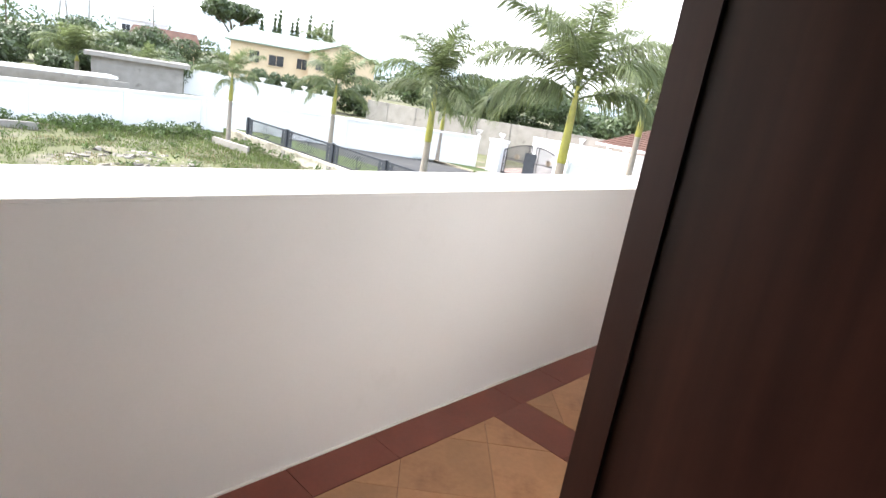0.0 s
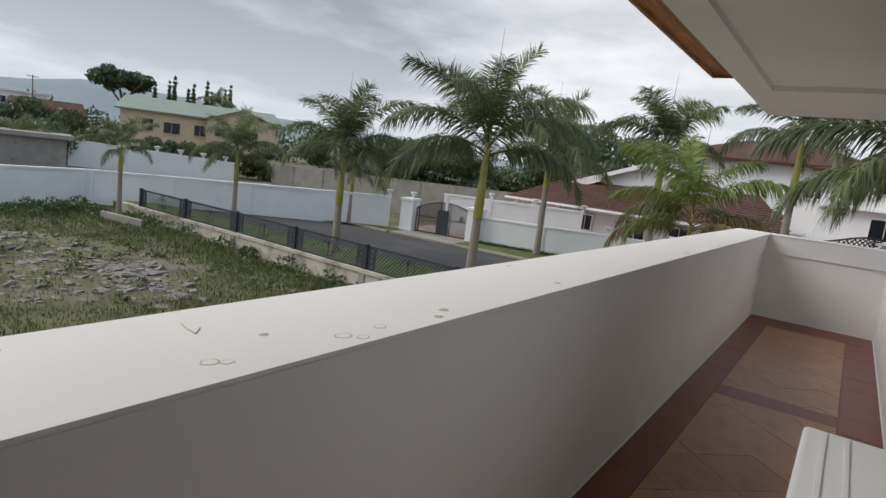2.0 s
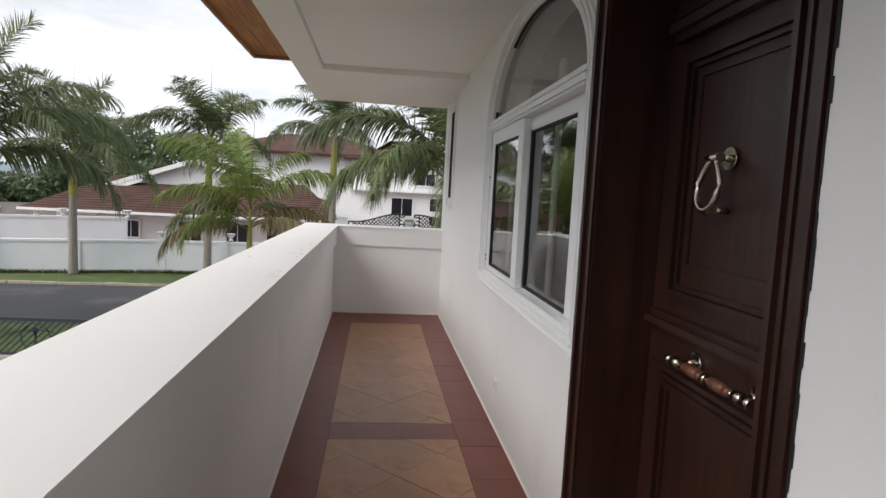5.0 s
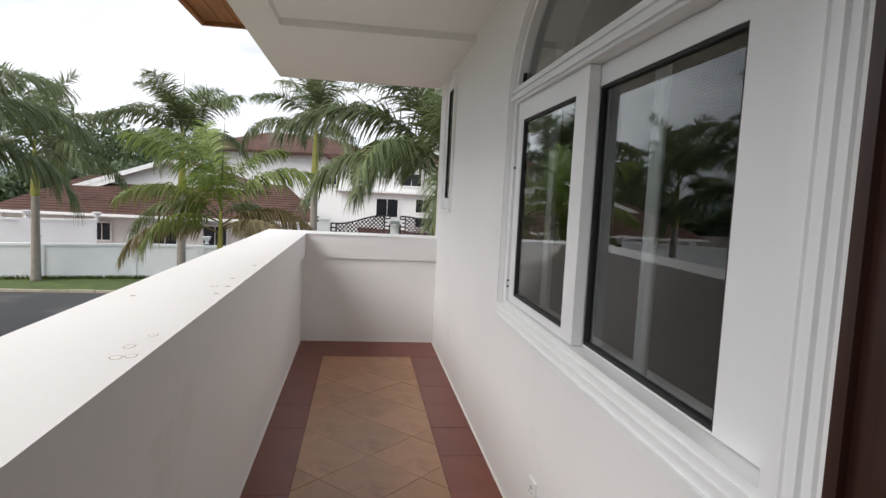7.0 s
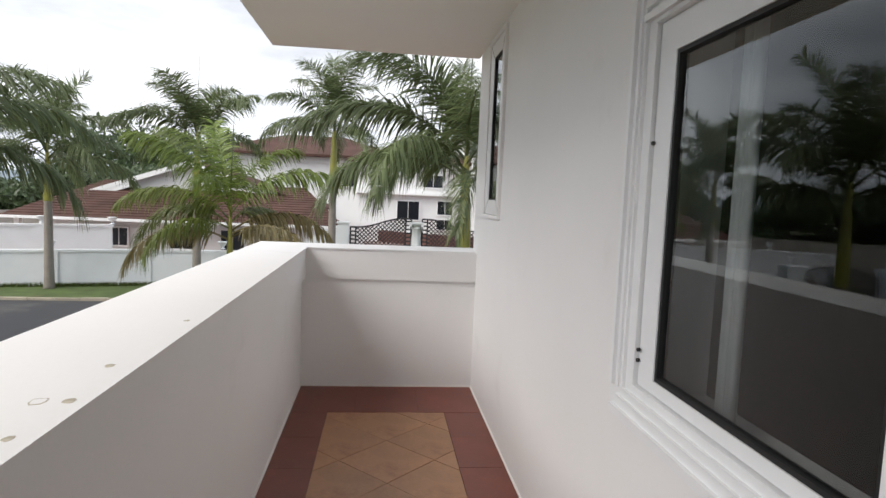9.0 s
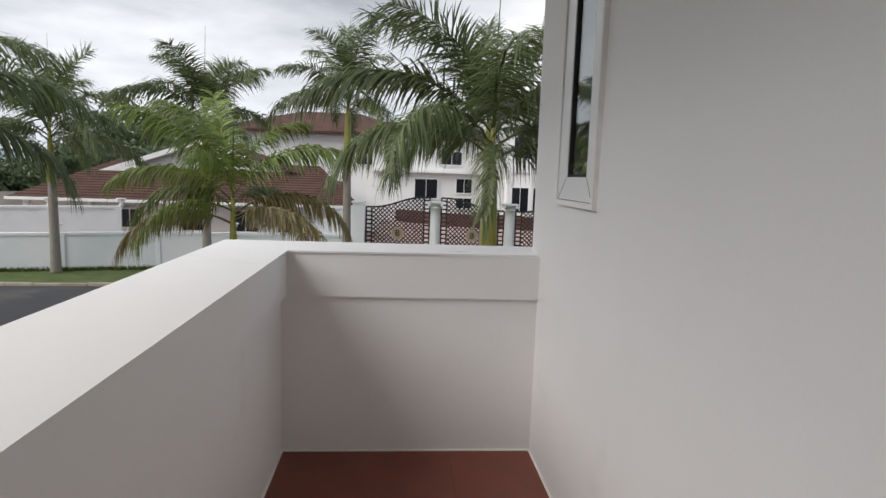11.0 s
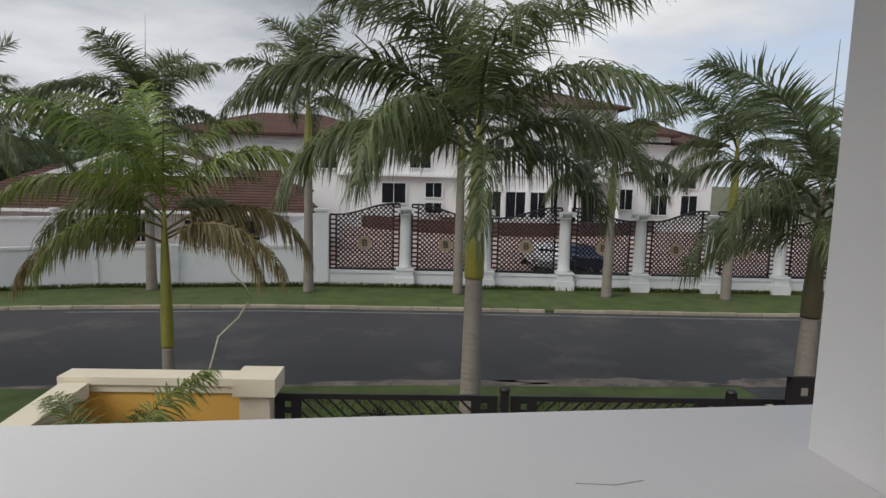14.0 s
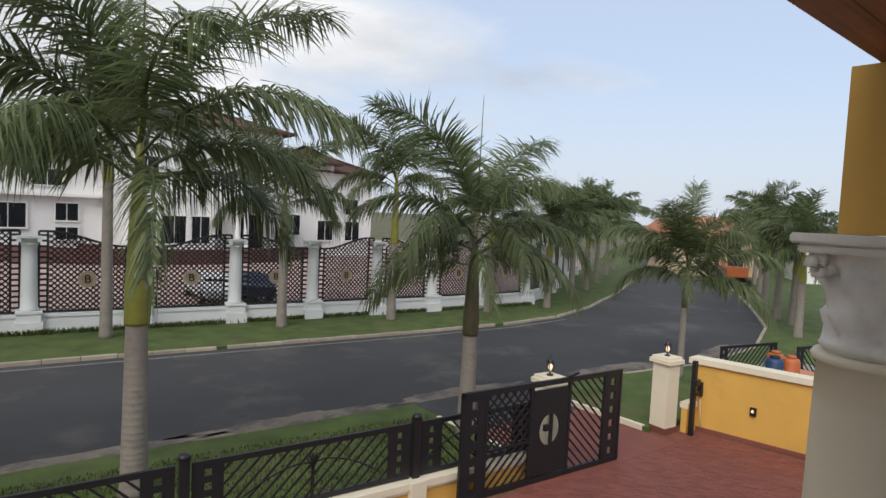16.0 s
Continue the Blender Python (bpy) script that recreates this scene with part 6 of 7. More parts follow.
for x0, z0, x1, z1, y in ((0.47, -0.45, 2.28, 1.07, 53.4), (3.85, 0.05, 5.1, 1.16, 53.4), (3.85, -1.2, 5.1, -0.4, 53.4), (8.0, -1.25, 9.3, 0.64, 51.0), (9.7, -1.25, 11.2, 0.64, 51.0), (11.6, -1.25, 12.8, 0.64, 51.0), (8.2, 2.9, 9.6, 4.6, 51.9), (11.2, 2.9, 12.6, 4.6, 51.9), (13.4, -0.9, 14.0, 0.7, 51.9), (19.4, -0.6, 20.6, 1.0, 52.9), (22.4, 1.2, 23.6, 2.5, 52.9), (24.8, 1.2, 26.0, 2.5, 52.9), (22.2, -1.0, 23.6, 0.6, 52.9), (24.8, -1.0, 26.2, 0.6, 52.9), (-1.8, 2.3, -0.2, 3.3, 53.4), (2.6, 2.3, 4.2, 3.3, 53.4), (15.2, 3.2, 17.0, 5.0, 51.9)):
    window_part(wh, x0, z0, x1, z1, y)
b = boxes((7.6, 50.9, -1.35, 7.95, 52.0, 1.85), (9.35, 50.85, -1.35, 9.62, 51.1, 1.85), (11.25, 50.85, -1.35, 11.52, 51.1, 1.85), (12.9, 50.9, -1.35, 13.2, 52.0, 1.85), (7.9, 51.05, 0.7, 13.0, 52.0, 1.85))
part("bay", b, M_HOUSE, wh)
for x in (14.4, 15.0, 17.4, 18.0):
    b = bmesh.new()
    lathe(b, [(0.24, -1.6), (0.20, -1.5), (0.17, 1.35), (0.25, 1.5)], 12, x, 49.8)
    part("porch_column", b, M_HOUSE, wh)
b = bmesh.new()
v = [(15.2 + 0.9 + 0.9 * math.cos(a), 0.2 + 0.7 * math.sin(a)) for a in np.linspace(0, math.pi, 12)] + [(15.2, -1.6), (17.0, -1.6)]
lo = [b.verts.new((x, 51.85, z)) for x, z in v]
hi = [b.verts.new((x, 51.98, z)) for x, z in v]
b.faces.new(lo)
b.faces.new(hi[::-1])
for k in range(len(v)):
    b.faces.new((lo[k], lo[(k + 1) % len(v)], hi[(k + 1) % len(v)], hi[k]))
part("entrance_door", b, M_DARKWIN, wh, "dark arched entrance door")
b = bmesh.new()
for k in range(9):
    x = 8.2 + k * 0.6
    lathe(b, [(0.05, 2.5), (0.08, 2.6), (0.04, 2.75), (0.05, 2.85)], 8, x, 51.0)
box(b, 7.7, 50.92, 2.85, 13.1, 51.08, 2.95)
part("balustrade", b, M_HOUSE, wh)
b = bmesh.new()
for r0, r1, z in ((13.5, 14.2, -1.45), (9.5, 13.5, -1.75), (7.5, 9.5, -1.5)):
    pts = [(11 + r1 * math.cos(a), 60.2 + r1 * 0.9 * math.sin(a)) for a in np.linspace(math.pi * 1.12, math.pi * 1.88, 20)]
    inner = [(11 + r0 * math.cos(a), 60.2 + r0 * 0.9 * math.sin(a)) for a in np.linspace(math.pi * 1.88, math.pi * 1.12, 20)]
    prism(b, pts + inner, G, z)
solid("terrace_wall", b, mat("dark_red_brick", (0.115, 0.055, 0.045), 0.85, 0.25, 1.2, 10, 0.3), label="curved dark red brick terrace wall", category="wall")

# low house with brown shingle roof
lh = thing("low_house", "low cream house with brown shingle roof and white verge", "house")
b = boxes((-21.2, 41.3, G, -5.0, 52, -0.35), (-22.0, 40.2, G, -21.7, 40.5, -0.55), (-18.6, 40.2, G, -18.3, 40.5, -0.55))
part("wall", b, M_HOUSE, lh)
courses(lh, -22.6, -3.0, 39.8, -0.55, 46.0, 1.75, 16, 3.2)
b = bmesh.new()
for pts in (((-20.8, 0.55), (-13.5, 3.05), (-5.0, 0.4)),):
    y0, y1 = 44.6, 52.0
    lo = [b.verts.new((x, y0, z)) for x, z in pts]
    hi = [b.verts.new((x, y1, z)) for x, z in pts]
    b.faces.new((lo[0], lo[1], hi[1], hi[0]))
    b.faces.new((lo[1], lo[2], hi[2], hi[1]))
    b.faces.new(lo[::-1])
    b.faces.new(hi)
part("gable", b, M_HOUSE, lh)
b = bmesh.new()
for (xa, za), (xb, zb) in (((-21.4, 0.35), (-13.5, 3.10)), ((-13.5, 3.10), (-4.6, 0.30))):
    v = [b.verts.new(c) for y in (44.2, 52.4) for c in ((xa, y, za), (xb, y, zb), (xb, y, zb + 0.12), (xa, y, za + 0.12))]
    for f in ((0, 1, 2, 3), (7, 6, 5, 4), (3, 2, 6, 7), (0, 4, 5, 1), (0, 3, 7, 4), (1, 5, 6, 2)):
        b.faces.new([v[i] for i in f])
part("upper_roof", b, M_ROOF, lh)
b = bmesh.new()
for (xa, za), (xb, zb) in (((-21.6, 0.22), (-13.5, 3.04)), ((-13.5, 3.04), (-10.4, 2.05)), ((-19.6, 0.62), (-17.0, 1.55))):
    bar(b, (xa, 44.1, za), (xb, 44.1, zb), 0.30, 0.12)
bar(b, (-22.7, 39.75, -0.60), (-3.0, 39.75, -0.60), 0.16, 0.1)
part("verge_board", b, M_HOUSE, lh)
for x0, z0, x1, z1 in ((-17.1, -2.2, -16.1, -1.15), (-13.6, -2.3, -12.2, -1.1), (-10.6, -2.3, -9.2, -1.1), (-8.0, -2.3, -6.6, -1.1)):
    window_part(lh, x0, z0, x1, z1, 41.2)

# taller brown-roofed wing behind
uh = thing("upper_house", "white two-storey house wing with brown hipped roof", "house")
part("wall", boxes((-14.5, 54.0, G, 0.5, 64, 4.5), (-14.6, 53.9, 3.9, 0.6, 54.0, 4.5)), M_HOUSE, uh)
b = bmesh.new()
hip_roof(b, -14.5, 54.0, 0.5, 64, 4.6, 2.0, 0.9)
part("roof", b, M_ROOF, uh)
for x0 in (-4.2, -1.6):
    window_part(uh, x0, 2.1, x0 + 1.5, 3.3, 53.9)


def block_house(name, label, x, y, yaw, w, d, h, base, m, roof_m, rise, wins, gable=None):
    ob = thing(name, label, "house", pose(x, y, base, 0, 0, yaw))
    b = boxes((0, 0, -1, w, d, h))
    if gable:
        box(b, gable[0], -gable[2], -1, gable[1], 0, h)
    part("wall", b, m, ob)
    b = bmesh.new()
    if rise:
        hip_roof(b, 0, 0, w, d, h, rise, 0.7, 0.8)
        if gable:
            g0, g1, gd = gable
            v = [b.verts.new(c) for c in ((g0 - 0.6, -gd - 0.6, h - 0.2), ((g0 + g1) / 2, -gd - 0.6, h + rise * 0.85), (g1 + 0.6, -gd - 0.6, h - 0.2), (g0 - 0.6, d / 2, h - 0.2), ((g0 + g1) / 2, d / 2, h + rise * 0.85), (g1 + 0.6, d / 2, h - 0.2))]
            for f in ((0, 1, 4, 3), (1, 2, 5, 4)):
                b.faces.new([v[i] for i in f])
            v2 = [b.verts.new((c.co.x, c.co.y + 0.05, c.co.z - 0.12)) for c in v]
            for f in ((3, 4, 1, 0), (4, 5, 2, 1)):
                b.faces.new([v2[i] for i in f])
            for f in ((0, 1), (1, 2)):
                b.faces.new((v[f[0]], v[f[1]], v2[f[1]], v2[f[0]]))
    else:
        box(b, -0.5, -0.5, h, w + 0.5, d + 0.5, h + 0.35)
    part("roof", b, roof_m, ob)
    if gable and rise:
        b = bmesh.new()
        g0, g1, gd = gable
        lo = [b.verts.new(c) for c in ((g0, -gd, h), (g1, -gd, h), ((g0 + g1) / 2, -gd, h + rise * 0.8))]
        b.faces.new(lo)
        part("gable_wall", b, m, ob)
    for wx, wz, ww, hh, fy in wins:
        window_part(ob, wx, wz, wx + ww, wz + hh, fy, 0.08, m)
    return ob


block_house("yellow_house", "pale yellow two-storey house with green sheet roof", -80.8, 39.3, 57.4, 20.0, 10, 6.6, -3.2, M_PINK, M_ROOFG, 1.9,
            [(2.6, 4.0, 1.3, 1.5, -0.08), (5.2, 3.9, 2.0, 1.4, -0.08), (9.0, 4.0, 1.4, 1.4, -0.08), (11.6, 4.3, 1.6, 1.1, -1.58), (15.6, 4.0, 1.5, 1.3, -1.58), (2.6, 1.0, 1.3, 1.3, -0.08), (6.0, 1.0, 1.6, 1.3, -0.08), (12.4, 1.0, 1.5, 1.3, -1.58), (16.2, 1.0, 1.5, 1.3, -1.58)], (10.6, 19.6, 1.5))
block_house("distant_house", "distant pale flat-roofed house on the slope", -145, 45.5, 68, 9.6, 8, 5.4, -0.5, M_FARWHITE, M_FARWHITE, 0, [(1, 2.8, 1.6, 1.5, -0.08), (4, 2.8, 1.6, 1.5, -0.08), (7, 2.8, 1.6, 1.5, -0.08)])
block_house("distant_house", "distant house with a brown hipped roof", -134, 44.6, 66, 12.4, 9, 2.6, -1.2, M_PINK, M_ROOF, 2.6, [(3, 0.8, 1.6, 1.2, -0.08), (8, 0.8, 1.6, 1.2, -0.08)])
block_house("shed", "low grey concrete block shed with flat roof", -57.6, 15.6, 70, 7.2, 5, 2.6, -3.2, M_CONC, M_CONC, 0, [])
block_house("distant_house", "distant red-roofed house beyond the road", 56, 40, -38, 9, 7, 3.6, -2.6, M_PINK, M_ORANGE, 1.8, [(1.5, 1.5, 1.4, 1.2, -0.08), (5.5, 1.5, 1.4, 1.2, -0.08)])
block_house("distant_house", "distant white single-storey house beyond the road", 62, 30, -55, 9, 6, 2.8, -3.3, M_HOUSE, M_HOUSE, 0, [(1.5, 1.0, 1.4, 1.0, -0.08), (5.5, 1.0, 1.4, 1.0, -0.08)])

# unfinished building with bare columns
ub = thing("unfinished_building", "unfinished concrete building with bare columns and green roof", "building", pose(-52.0, -12, -3.9))
b = boxes((-10, 0, 6.55, 0.4, 17.4, 6.95), (-10, 0, 3.1, 0, 16.2, 3.4), (-10, 0, 8.9, 0.3, 17.6, 9.25))
part("floor_slab", b, M_CONC, ub)
for y in (4.0, 8.0, 12.0, 14.8, 16.8):
    b = boxes((-0.85, y - 0.2, -0.8, -0.05, y + 0.6, 8.9))
    part("column", b, M_CONC, ub, bevel=0.03)
part("infill_wall", boxes((-9.0, 0, 3.4, -0.6, 15.0, 6.5), (-0.3, 13.0, 3.4, -0.15, 15.7, 6.55)), M_FARWHITE, ub)
b = bmesh.new()
hip_roof(b, -10, 0, 0.3, 17.4, 9.4, 1.6, 0.9, 3)
part("roof", b, M_ROOFG, ub)
cp = thing("canopy", "terracotta flat canopy on a white post", "canopy", pose(-52.5, 5.0, -3.9))
part("slab", boxes((-3, 0, 6.55, 0.4, 3.0, 7.25)), M_ORANGE, cp)
part("post", boxes((-0.5, 2.4, -0.5, -0.1, 2.8, 6.55)), M_HOUSE, cp)
part("screen_wall", boxes((-0.3, -1.0, -0.5, -0.1, 12, 1.7)), M_CONC, cp)
wall_run("wall_terrace", [(-48, -20), (-47.5, 14)], [-1.35, -1.45], -4.8, 0.3, M_CONC, "grey concrete terrace wall behind the lot", 0, 0)
solid("pale_awning", boxes((-46.5, 6.3, -1.5, -44.5, 13.5, -1.35)), M_HOUSE, label="long pale flat awning sheet", category="awning")
# white balustrade wall leading to the yellow house
for k in range(7):
    urn(-66 + k * 1.4, 28.5 + k * 1.8, -0.95 - 0.09 * k, 1.5)
wall_run("wall_balustrade", [(-67, 27.5), (-57, 40)], [-0.9, -1.5], -4.0, 0.25, M_FARWHITE, "pale wall with white pillars along the lane", 1.9, 0.1)

# ---- cars in the courtyard ----
def car(x, y, yaw, m, label):
    ob = thing("car", label, "car", pose(x, y, VERGE + 0.2, -4 if yaw < 0 else 4, 0, yaw), "parked cars")
    b = bmesh.new()
    prof = [(-2.0, 0.35), (2.0, 0.35), (2.05, 0.7), (1.25, 0.86), (0.55, 1.32), (-1.1, 1.36), (-1.75, 0.95), (-2.05, 0.85)]
    lo = [b.verts.new((px, -0.82 + (0.12 if pz > 1 else 0), pz)) for px, pz in prof]
    hi = [b.verts.new((px, 0.82 - (0.12 if pz > 1 else 0), pz)) for px, pz in prof]
    b.faces.new(lo)
    b.faces.new(hi[::-1])
    for k in range(len(prof)):
        b.faces.new((lo[k], lo[(k + 1) % len(prof)], hi[(k + 1) % len(prof)], hi[k]))
    part("body", b, m, ob, bevel=0.05)
    for s in (-1, 1):
        part("side_window", boxes((-1.2, s * 0.73 - 0.03, 0.92, 0.55, s * 0.73 + 0.03, 1.24)), M_DARKWIN, ob)
        for wx in (-1.3, 1.3):
            b = bmesh.new()
            tube(b, [(wx, s * 0.84, 0.31), (wx, s * 0.64, 0.31)], 0.31, 18)
            w = part("wheel", b, M_RUBBER, ob)
            b = bmesh.new()
            tube(b, [(wx, s * 0.855, 0.31), (wx, s * 0.80, 0.31)], 0.18, 12)
            part("rim", b, M_BRASS, w)
    part("windscreen", boxes((0.62, -0.6, 0.95, 0.95, 0.6, 1.16)), M_DARKWIN, ob)


car(8.5, 37.2, -92, M_CARW, "white hatchback parked in the brick courtyard")
car(10.4, 37.4, 85, M_CARB, "dark blue saloon parked in the brick courtyard")
ex = thing("excavator", "small orange excavator standing by the road", "excavator", pose(52.5, 32.2, G, 0, 0, 40))
part("body", boxes((-1.3, -0.9, 0.8, 1.2, 0.9, 1.7)), M_ORANGEP, ex, bevel=0.08)
part("cab", boxes((0.1, -0.8, 1.6, 1.1, 0.3, 2.6)), M_DARKWIN, ex, bevel=0.05)
part("track", boxes((-1.5, -1.1, 0.0, 1.5, -0.6, 0.7)), M_RUBBER, ex, bevel=0.1)
part("track", boxes((-1.5, 0.6, 0.0, 1.5, 1.1, 0.7)), M_RUBBER, ex, bevel=0.1)
b = bmesh.new()
path_bar(b, [(1.1, 0.5, 1.5), (2.2, 0.5, 3.0), (3.4, 0.5, 2.4), (3.5, 0.5, 1.0)], 0.28, 0.22)
part("boom", b, M_ORANGEP, ex)

# ---- palms ----
NEARLAB = "tall royal palm with yellow-green crownshaft beside the road"
palm(1.36, 18.65, VERGE, -0.42, 2.85, 4.7, 0.20, F_NEAR, 13, 3, NEARLAB, drop=1.15, leaves=(
    (0, 70, 0.55), (1, 200, 0.75), (2, 12, 1.05), (2, 152, 0.98), (3, 275, 0.85), (4, 176, 1.05), (4, 315, 0.85),
    (4, 60, 0.9), (5, 230, 0.95), (5, -8, 0.88), (5, 128, 0.95), (5, 192, 0.95), (6, 28, 0.95), (6, 262, 0.85)))
palm(8.05, 17.8, VERGE, -1.05, 1.65, 3.35, 0.19, F_NEAR, 13, 4, "royal palm with dark trunk and dense drooping fronds", M_SHAFTD, drop=1.15, leaves=(
    (0, 90, 0.6), (1, 170, 1.05), (2, 14, 1.05), (2, 100, 0.9), (3, 275, 0.85), (4, 35, 0.95), (4, 150, 0.9), (5, 200, 1.0), (5, 330, 1.0),
    (5, 255, 0.85), (5, 70, 0.9), (6, 185, 1.0), (6, 0, 1.0), (6, 235, 0.85), (6, 300, 0.85), (7, 130, 0.8)))
palm(-4.55, 19.0, VERGE, -1.86, 1.1, 2.95, 0.12, F_BUSH, 12, 5, "young palm with bright green and browning fronds", drop=0.95, dry=4, bright=6, leaves=(
    (0, 110, 0.8), (1, 160, 1.0), (1, 20, 0.85), (2, 190, 1.05), (3, 5, 1.05), (3, 260, 0.9), (4, 200, 0.95), (5, 60, 0.9), (5, 165, 1.05), (6, 225, 0.9),
    (5, 10, 1.1), (6, -20, 1.0), (6, 335, 0.9), (6, 190, 1.0)))
palm(17.35, 17.75, VERGE, -1.0, 0.75, 3.2, 0.10, F_NEAR, 16, 6, "slim dark-stemmed palm with bushy crown", M_SHAFTD, low=6, drop=1.0)
palm(-12.42, 19.2, VERGE, -0.6, 2.85, 4.7, 0.19, F_NEAR, 15, 7, NEARLAB, low=6, lean=(0.012, 0.0), spin=40, drop=1.1)
palm(-20.0, 19.3, VERGE, -1.1, 1.85, 3.9, 0.18, F_MID, 15, 8, "royal palm with slim grey trunk by the fence", low=6, drop=0.9)
palm(-27.8, 19.3, VERGE, -0.9, 0.95, 2.9, 0.13, F_MID, 12, 9, "small royal palm by the boundary wall", low=6, drop=0.7)
palm(-33.2, 15.9, lot_z(-33.2, 15.9), -1.2, 0.45, 2.4, 0.13, F_MID, 11, 10, "small palm standing in the weedy lot", low=6, spear=False, drop=0.7)
palm(-27.8, 28.2, VERGE, -1.2, 0.6, 2.4, 0.15, F_MID, 12, 11, "small palm on the verge by the wall", low=6, spear=False, drop=0.8)
FARLAB = "royal palm on the grass verge across the road"
for x, y, ring, crown, L, seed in ((-15.5, 31.5, 0.6, 3.2, 3.4, 12), (-9.4, 32.4, 1.0, 4.2, 3.2, 13), (-3.1, 32.0, 1.6, 5.0, 3.1, 14), (3.1, 31.5, 2.2, 4.2, 2.9, 15), (9.36, 30.8, 0.4, 2.6, 2.8, 16), (14.4, 30.2, 0.2, 3.6, 2.9, 17), (20.3, 30.0, 0.0, 2.2, 2.8, 18), (24.6, 29.7, -0.4, 1.7, 2.6, 19), (29.2, 31.7, -0.2, 2.0, 2.7, 20), (34.0, 34.2, -0.2, 2.2, 2.8, 24), (39, 37.0, 0.0, 2.3, 2.9, 25), (45, 40.3, -0.2, 2.1, 2.9, 26), (52, 44.3, -0.2, 2.1, 2.9, 27)):
    palm(x, y, VERGE, ring, crown, L * 1.3, 0.19, F_MID if x < 26 else F_FAR, 14, seed, FARLAB, low=6, spin=seed * 33)
for x, y, ring, crown, L, seed in ((39.0, 24.0, -0.2, 2.2, 2.8, 41), (34.5, 21.5, -0.6, 1.6, 2.5, 42), (33.2, 20.2, -0.6, 1.4, 2.4, 43), (46, 27.2, 0.0, 2.8, 2.8, 44), (29.5, 18.6, -0.7, 1.2, 2.4, 45), (54, 31, 0, 2.6, 2.8, 46)):
    palm(x, y, VERGE, ring, crown, L * 1.25, 0.19, F_FAR, 14, seed, "royal palm lining the far bend of the road", low=6, spin=seed * 21)
palm(-4.0, 14.6, G, -3.1, -2.55, 2.0, 0.09, F_BUSH, 13, 51, "small bushy palm in the yard corner", low=5, spear=False)
palm(-63, 16, -4, -1.5, -0.8, 4.6, 0.2, F_FAR, 13, 52, "bushy coconut palm beyond the lot", low=4, spear=False)
palm(-92, 61, -3, 4.6, 6.4, 3.6, 0.2, F_FAR, 12, 54, "distant palm showing above the yellow house", low=5, spear=False)
palm(-61, 21, -4, -2.0, -1.3, 3.8, 0.2, F_FAR, 11, 53, "bushy coconut palm beyond the lot", low=4, spear=False)

# ---- woods, bushes, hills ----
q = random.Random(77)


def belt(pts, step, r0, r1, zb, h):
    out = []
    for x, y in resample(pts, step):
        for _ in range(3):
            rr = q.uniform(r0, r1)
            out.append((x + q.uniform(-3, 3), y + q.uniform(-3, 3), zb + q.uniform(0.2, 1.0) * h, rr))
    return out


clump("woods", belt([(-46, 45), (-36, 54), (-26, 66), (-16, 78), (-2, 88), (14, 92)], 2.2, 1.5, 2.8, -3, 4.9), 130000, 0.26, M_WOODS, 1, "dense dark green trees behind the grey wall", "trees")
clump("far_bushes", belt([(-72, 8), (-70, 22), (-71, 30)], 2.2, 1.0, 2.1, -3.8, 3.6) + belt([(-69, 36), (-64, 44), (-60.6, 49)], 1.6, 0.9, 1.7, -3.6, 3.4) + belt([(-96, 8), (-92, 24), (-88, 36)], 2.4, 1.4, 2.6, -3.6, 5.0), 70000, 0.23, M_WOODS, 2, "green bushes and scrub beyond the lot", "bushes")
clump("distant_trees", belt([(-180, -10), (-165, 30), (-150, 70), (-125, 100), (-110, 125), (-70, 150), (-20, 190), (40, 200)], 6, 3.0, 6.5, -3, 5.0), 20000, 0.55, M_WOODS, 3, "distant belt of dark green trees", "trees")
clump("wooded_slope", belt([(-90, 190), (-40, 240), (20, 260), (70, 260)], 8, 8, 14, -2, 16), 16000, 1.1, M_WOODS, 4, "low wooded slope behind the houses", "trees")
clump("east_trees", belt([(66, 45), (76, 40), (84, 30), (90, 18)], 5, 2.0, 3.6, -3, 4.0), 9000, 0.4, M_WOODS, 6, "far green trees beyond the road bend", "trees")
# banana plants with broad leaves
ba = []
for k in range(26):
    u = q.random()
    x, y = -47 + 25 * u + q.uniform(-1, 1), 41 + 5 * u + q.uniform(0, 2)
    ba.append((x, y))
V, F = [], []
for x, y in ba:
    for j in range(9):
        a, e, L = q.uniform(0, 6.28), q.uniform(0.7, 1.3), q.uniform(1.4, 2.4)
        prev = None
        for s in range(5):
            t = s / 4
            px = x + math.cos(a) * L * t * math.cos(e)
            py = y + math.sin(a) * L * t * math.cos(e)
            pz = -2.0 + L * math.sin(e) * (t - 0.45 * t * t)
            w = 0.32 * math.sin(math.pi * min(0.98, 0.12 + t * 0.86))
            i = len(V)
            V += [(px - math.sin(a) * w, py + math.cos(a) * w, pz + 0.08), (px + math.sin(a) * w, py - math.cos(a) * w, pz)]
            if prev is not None:
                F.append((prev, prev + 1, i + 1, i))
            prev = i
me = bpy.data.meshes.new("banana_plants")
me.from_pydata(V, [], F)
me.materials.append(M_BANANA)
tagged(new("banana_plants", me), kind="stuff", label="broad-leaved banana plants behind the wall", category="plants")

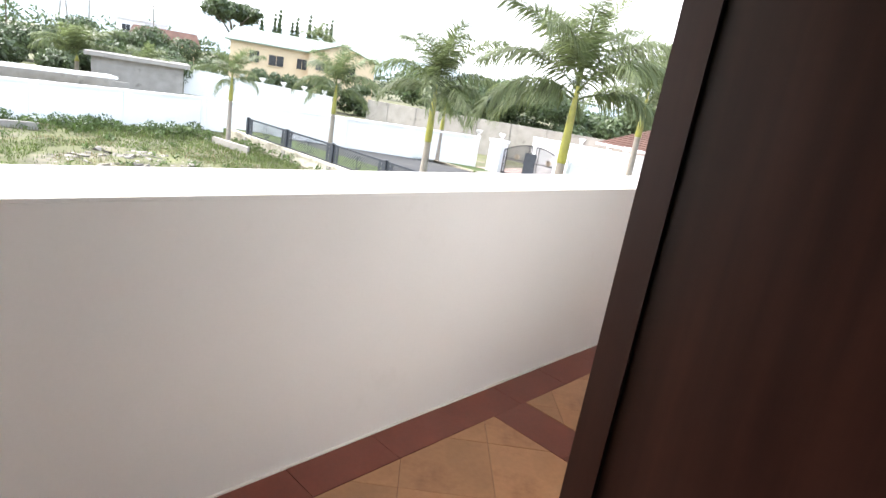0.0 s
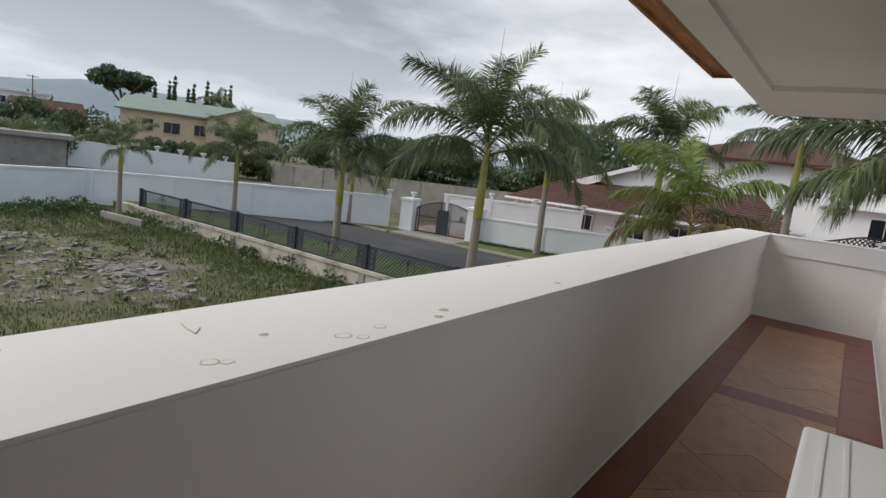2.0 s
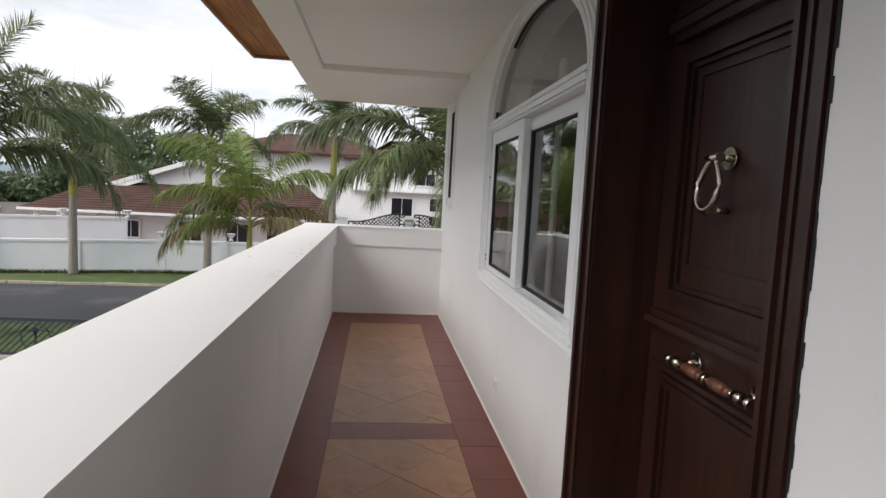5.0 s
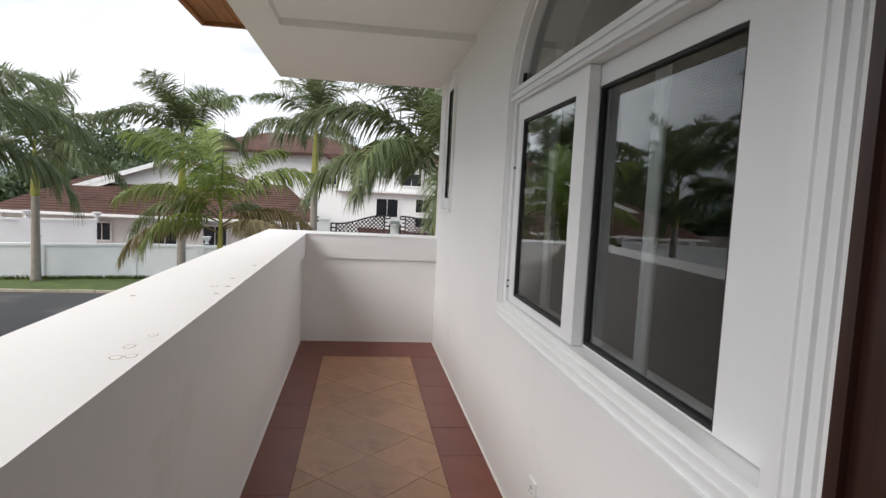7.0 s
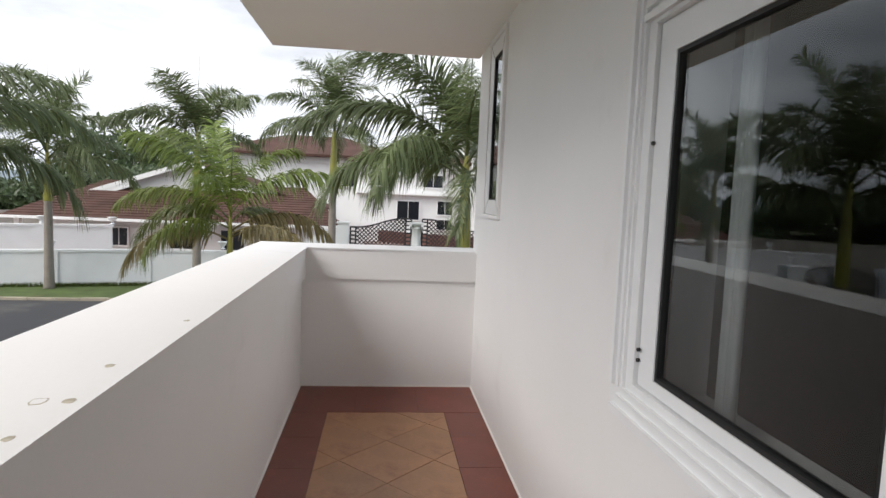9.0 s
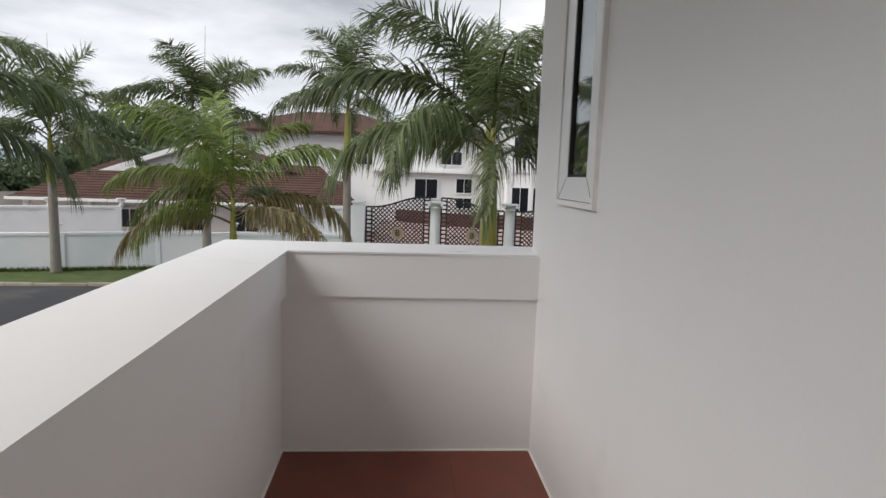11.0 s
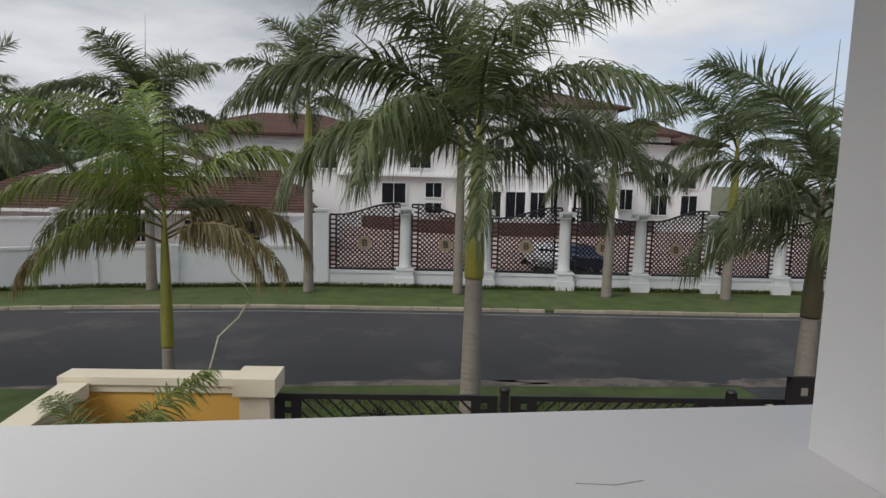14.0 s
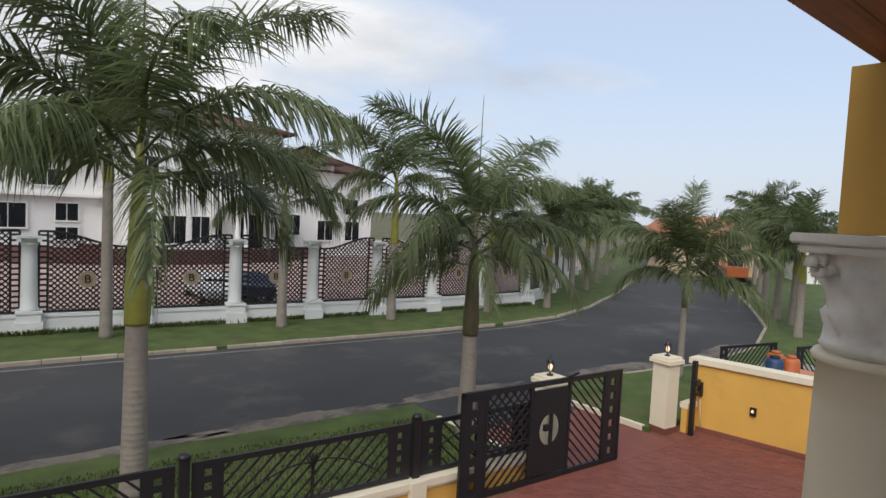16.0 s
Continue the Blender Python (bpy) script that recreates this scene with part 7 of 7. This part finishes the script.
# slim cypresses and an umbrella tree behind the yellow house
for k in range(9):
    x, y = -112 + k * 0.9, 61 + k * 1.4 + 0.9 * (k % 2)
    t = thing("cypress", "slim dark cypress tree behind the yellow house", "tree", pose(x, y, -3), "cypresses")
    b = bmesh.new()
    tube(b, [(0, 0, 0), (0, 0, 11.5)], 0.15, 6, 0.03)
    part("trunk", b, M_BARK, t)
    c = clump("crown", [(0, 0, 1.6 + 0.7 * j, 1.0 - 0.056 * j) for j in range(15)], 2600, 0.30, M_WOODS, 60 + k, "", "", "", 1.0)
    for key in ("label", "category", "kind"):
        if key in c:
            del c[key]
    c.parent = t
    c.matrix_basis = Matrix.Diagonal((1, 1, 1.05 + 0.08 * (k % 3), 1))
t = thing("umbrella_tree", "broad dark tree with a flat spreading crown", "tree", pose(-116.5, 57.4, -3) @ Matrix.Diagonal((1.2, 1.2, 1.32, 1)))
b = bmesh.new()
tube(b, [(0, 0, 0), (0.2, 0, 4), (0, 0.2, 7.5)], 0.4, 8, 0.2)
for a in (0.3, 1.7, 3.0, 4.4, 5.6):
    tube(b, [(0, 0.1, 5.5), (1.6 * math.cos(a), 1.6 * math.sin(a), 7.6), (3.4 * math.cos(a), 3.4 * math.sin(a), 8.8)], 0.18, 6, 0.05)
part("trunk", b, M_BARK, t)
c = clump("crown", [(q.uniform(-3.6, 3.6), q.uniform(-3.6, 3.6), q.uniform(8.4, 10.0), q.uniform(0.9, 1.5)) for _ in range(20)], 4200, 0.34, M_WOODS, 90, "", "", "")
for key in ("label", "category", "kind"):
    if key in c:
        del c[key]
c.parent = t

# hills on the horizon, with the haze of distance in their colour
V, F = [], []
n = 90
for k in range(n + 1):
    az = radians(-20 + 150 * k / n)            # from due north round to the west and beyond
    h = 72 + 14 * math.sin(k * 0.16 + 1.0) + 7 * math.sin(k * 0.41) + 3 * math.sin(k * 1.13)
    h *= min(1.0, 0.35 + 0.65 * max(0.0, (k - 30) / 22)) if k < 52 else 1.0
    for r, z in ((1150, -5), (1500, h * 0.75), (1750, h * 1.15), (2300, -5)):
        V.append((-r * math.sin(az), r * math.cos(az), z))
for k in range(n):
    for j in range(3):
        i = k * 4 + j
        F.append((i, i + 4, i + 5, i + 1))
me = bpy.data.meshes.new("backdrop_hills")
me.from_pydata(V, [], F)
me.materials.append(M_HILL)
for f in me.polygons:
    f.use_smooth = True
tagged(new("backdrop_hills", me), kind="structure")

# pylon, poles
def pole(x, y, h, label, arms=1):
    ob = thing("utility_pole", label, "pole", pose(x, y, -3), "poles")
    b = bmesh.new()
    tube(b, [(0, 0, 0), (0, 0, h)], 0.14, 8, 0.09)
    part("shaft", b, M_BARK, ob)
    b = bmesh.new()
    for k in range(arms):
        bar(b, (-0.4, 1.0, h - 0.3 - 0.6 * k), (0.4, -1.0, h - 0.3 - 0.6 * k), 0.1, 0.1, (0, 0, 1))
    part("crossarm", b, M_BARK, ob)


pole(-150, 27, 14, "distant wooden utility pole with a crossarm")
pole(-130, 36, 12, "distant wooden utility pole with a crossarm")
pole(-118, 43, 10.5, "distant wooden utility pole with a crossarm")
py = thing("pylon", "distant grey lattice power pylon on the ridge", "pylon", pose(-520, 130, -2, 0, 0, 70))
b = bmesh.new()
for sx in (-1, 1):
    for sy in (-1, 1):
        bar(b, (sx * 3.5, sy * 3.5, 0), (sx * 1.0, sy * 1.0, 26), 0.5, 0.5)
    bar(b, (sx * 1.0, 0, 26), (sx * 7.5, 0, 42), 0.5, 0.5)
    bar(b, (sx * 7.5, 0, 42), (sx * 4.0, 0, 36), 0.4, 0.4)
    bar(b, (sx * 1.5, 0, 26), (sx * 3.0, 0, 36), 0.4, 0.4)
bar(b, (-6, 0, 36), (6, 0, 36), 0.5, 0.5)
for z in (5, 11, 16, 21):
    s = 3.5 - 2.5 * z / 26
    bar(b, (-s, -s, z), (s, s, z + 4), 0.3, 0.3)
    bar(b, (s, -s, z), (-s, s, z + 4), 0.3, 0.3)
part("lattice", b, M_CONC, py)

# loose pale cable hanging by the young palm
cb = bmesh.new()
tube(cb, [(-3.55, 19.3, 0.2), (-3.40, 19.3, -0.45), (-3.12, 19.3, -0.75), (-3.06, 19.3, -1.0), (-3.28, 19.3, -1.35), (-3.68, 19.3, -1.75), (-3.80, 19.3, -2.2), (-3.92, 19.3, -2.6), (-4.1, 19.3, -3.3)], 0.018, 6)
tagged(new("cable", mesh_of(cb, "cable", M_CREAM)), label="thin pale cable hanging down by the young palm", category="cable")

# ---- block paving in the yard ----
pb = bmesh.new()
box(pb, 0.003, 0.003, -0.05, 0.217, 0.107, 0.0)
for f in list(pb.faces):
    if f.normal.z < -0.5:
        pb.faces.remove(f)
PAVER = mesh_of(pb, "paver", M_PAVER)
qq = random.Random(8)
V, F = [], []
count = 0
for r in range(-70, 110):
    for c in range(-60, 110):
        for _ in (0,):
            bx, by = c * 0.22 + 0.11 * (r % 2), r * 0.11
            a = radians(-50)
            x, y = 9.0 + (bx - 2) * math.cos(a) - (by - 2) * math.sin(a), 12.0 + (bx - 2) * math.sin(a) + (by - 2) * math.cos(a)
            if not (3.0 < x < 13.05 + max(0.0, 15.1 - y) * 0.165 and 9.3 < y < 15.3) or (x > 12.7 and y > 14.8):
                continue
            z = G + qq.uniform(-0.003, 0.003)
            if 9.6 < x < 12.2 and 12.6 < y < 15.0 and count < 290:
                piece("paver", PAVER, yard, pose(x, y, z, 0, 0, -50))
                count += 1
            else:
                ca, sa = math.cos(a), math.sin(a)
                n0 = len(V)
                for px, py2, pz in ((0.003, 0.003, -0.05), (0.217, 0.003, -0.05), (0.217, 0.107, -0.05), (0.003, 0.107, -0.05), (0.003, 0.003, 0), (0.217, 0.003, 0), (0.217, 0.107, 0), (0.003, 0.107, 0)):
                    V.append((x + px * ca - py2 * sa, y + px * sa + py2 * ca, z + pz))
                F += [tuple(n0 + t for t in f) for f in ((4, 5, 6, 7), (0, 1, 5, 4), (1, 2, 6, 5), (2, 3, 7, 6), (3, 0, 4, 7))]
me = bpy.data.meshes.new("paving_blocks")
me.from_pydata(V, [], F)
me.materials.append(M_PAVERJ)
ob = tagged(new("paving_blocks", me), kind="stuff")
ob.parent = yard
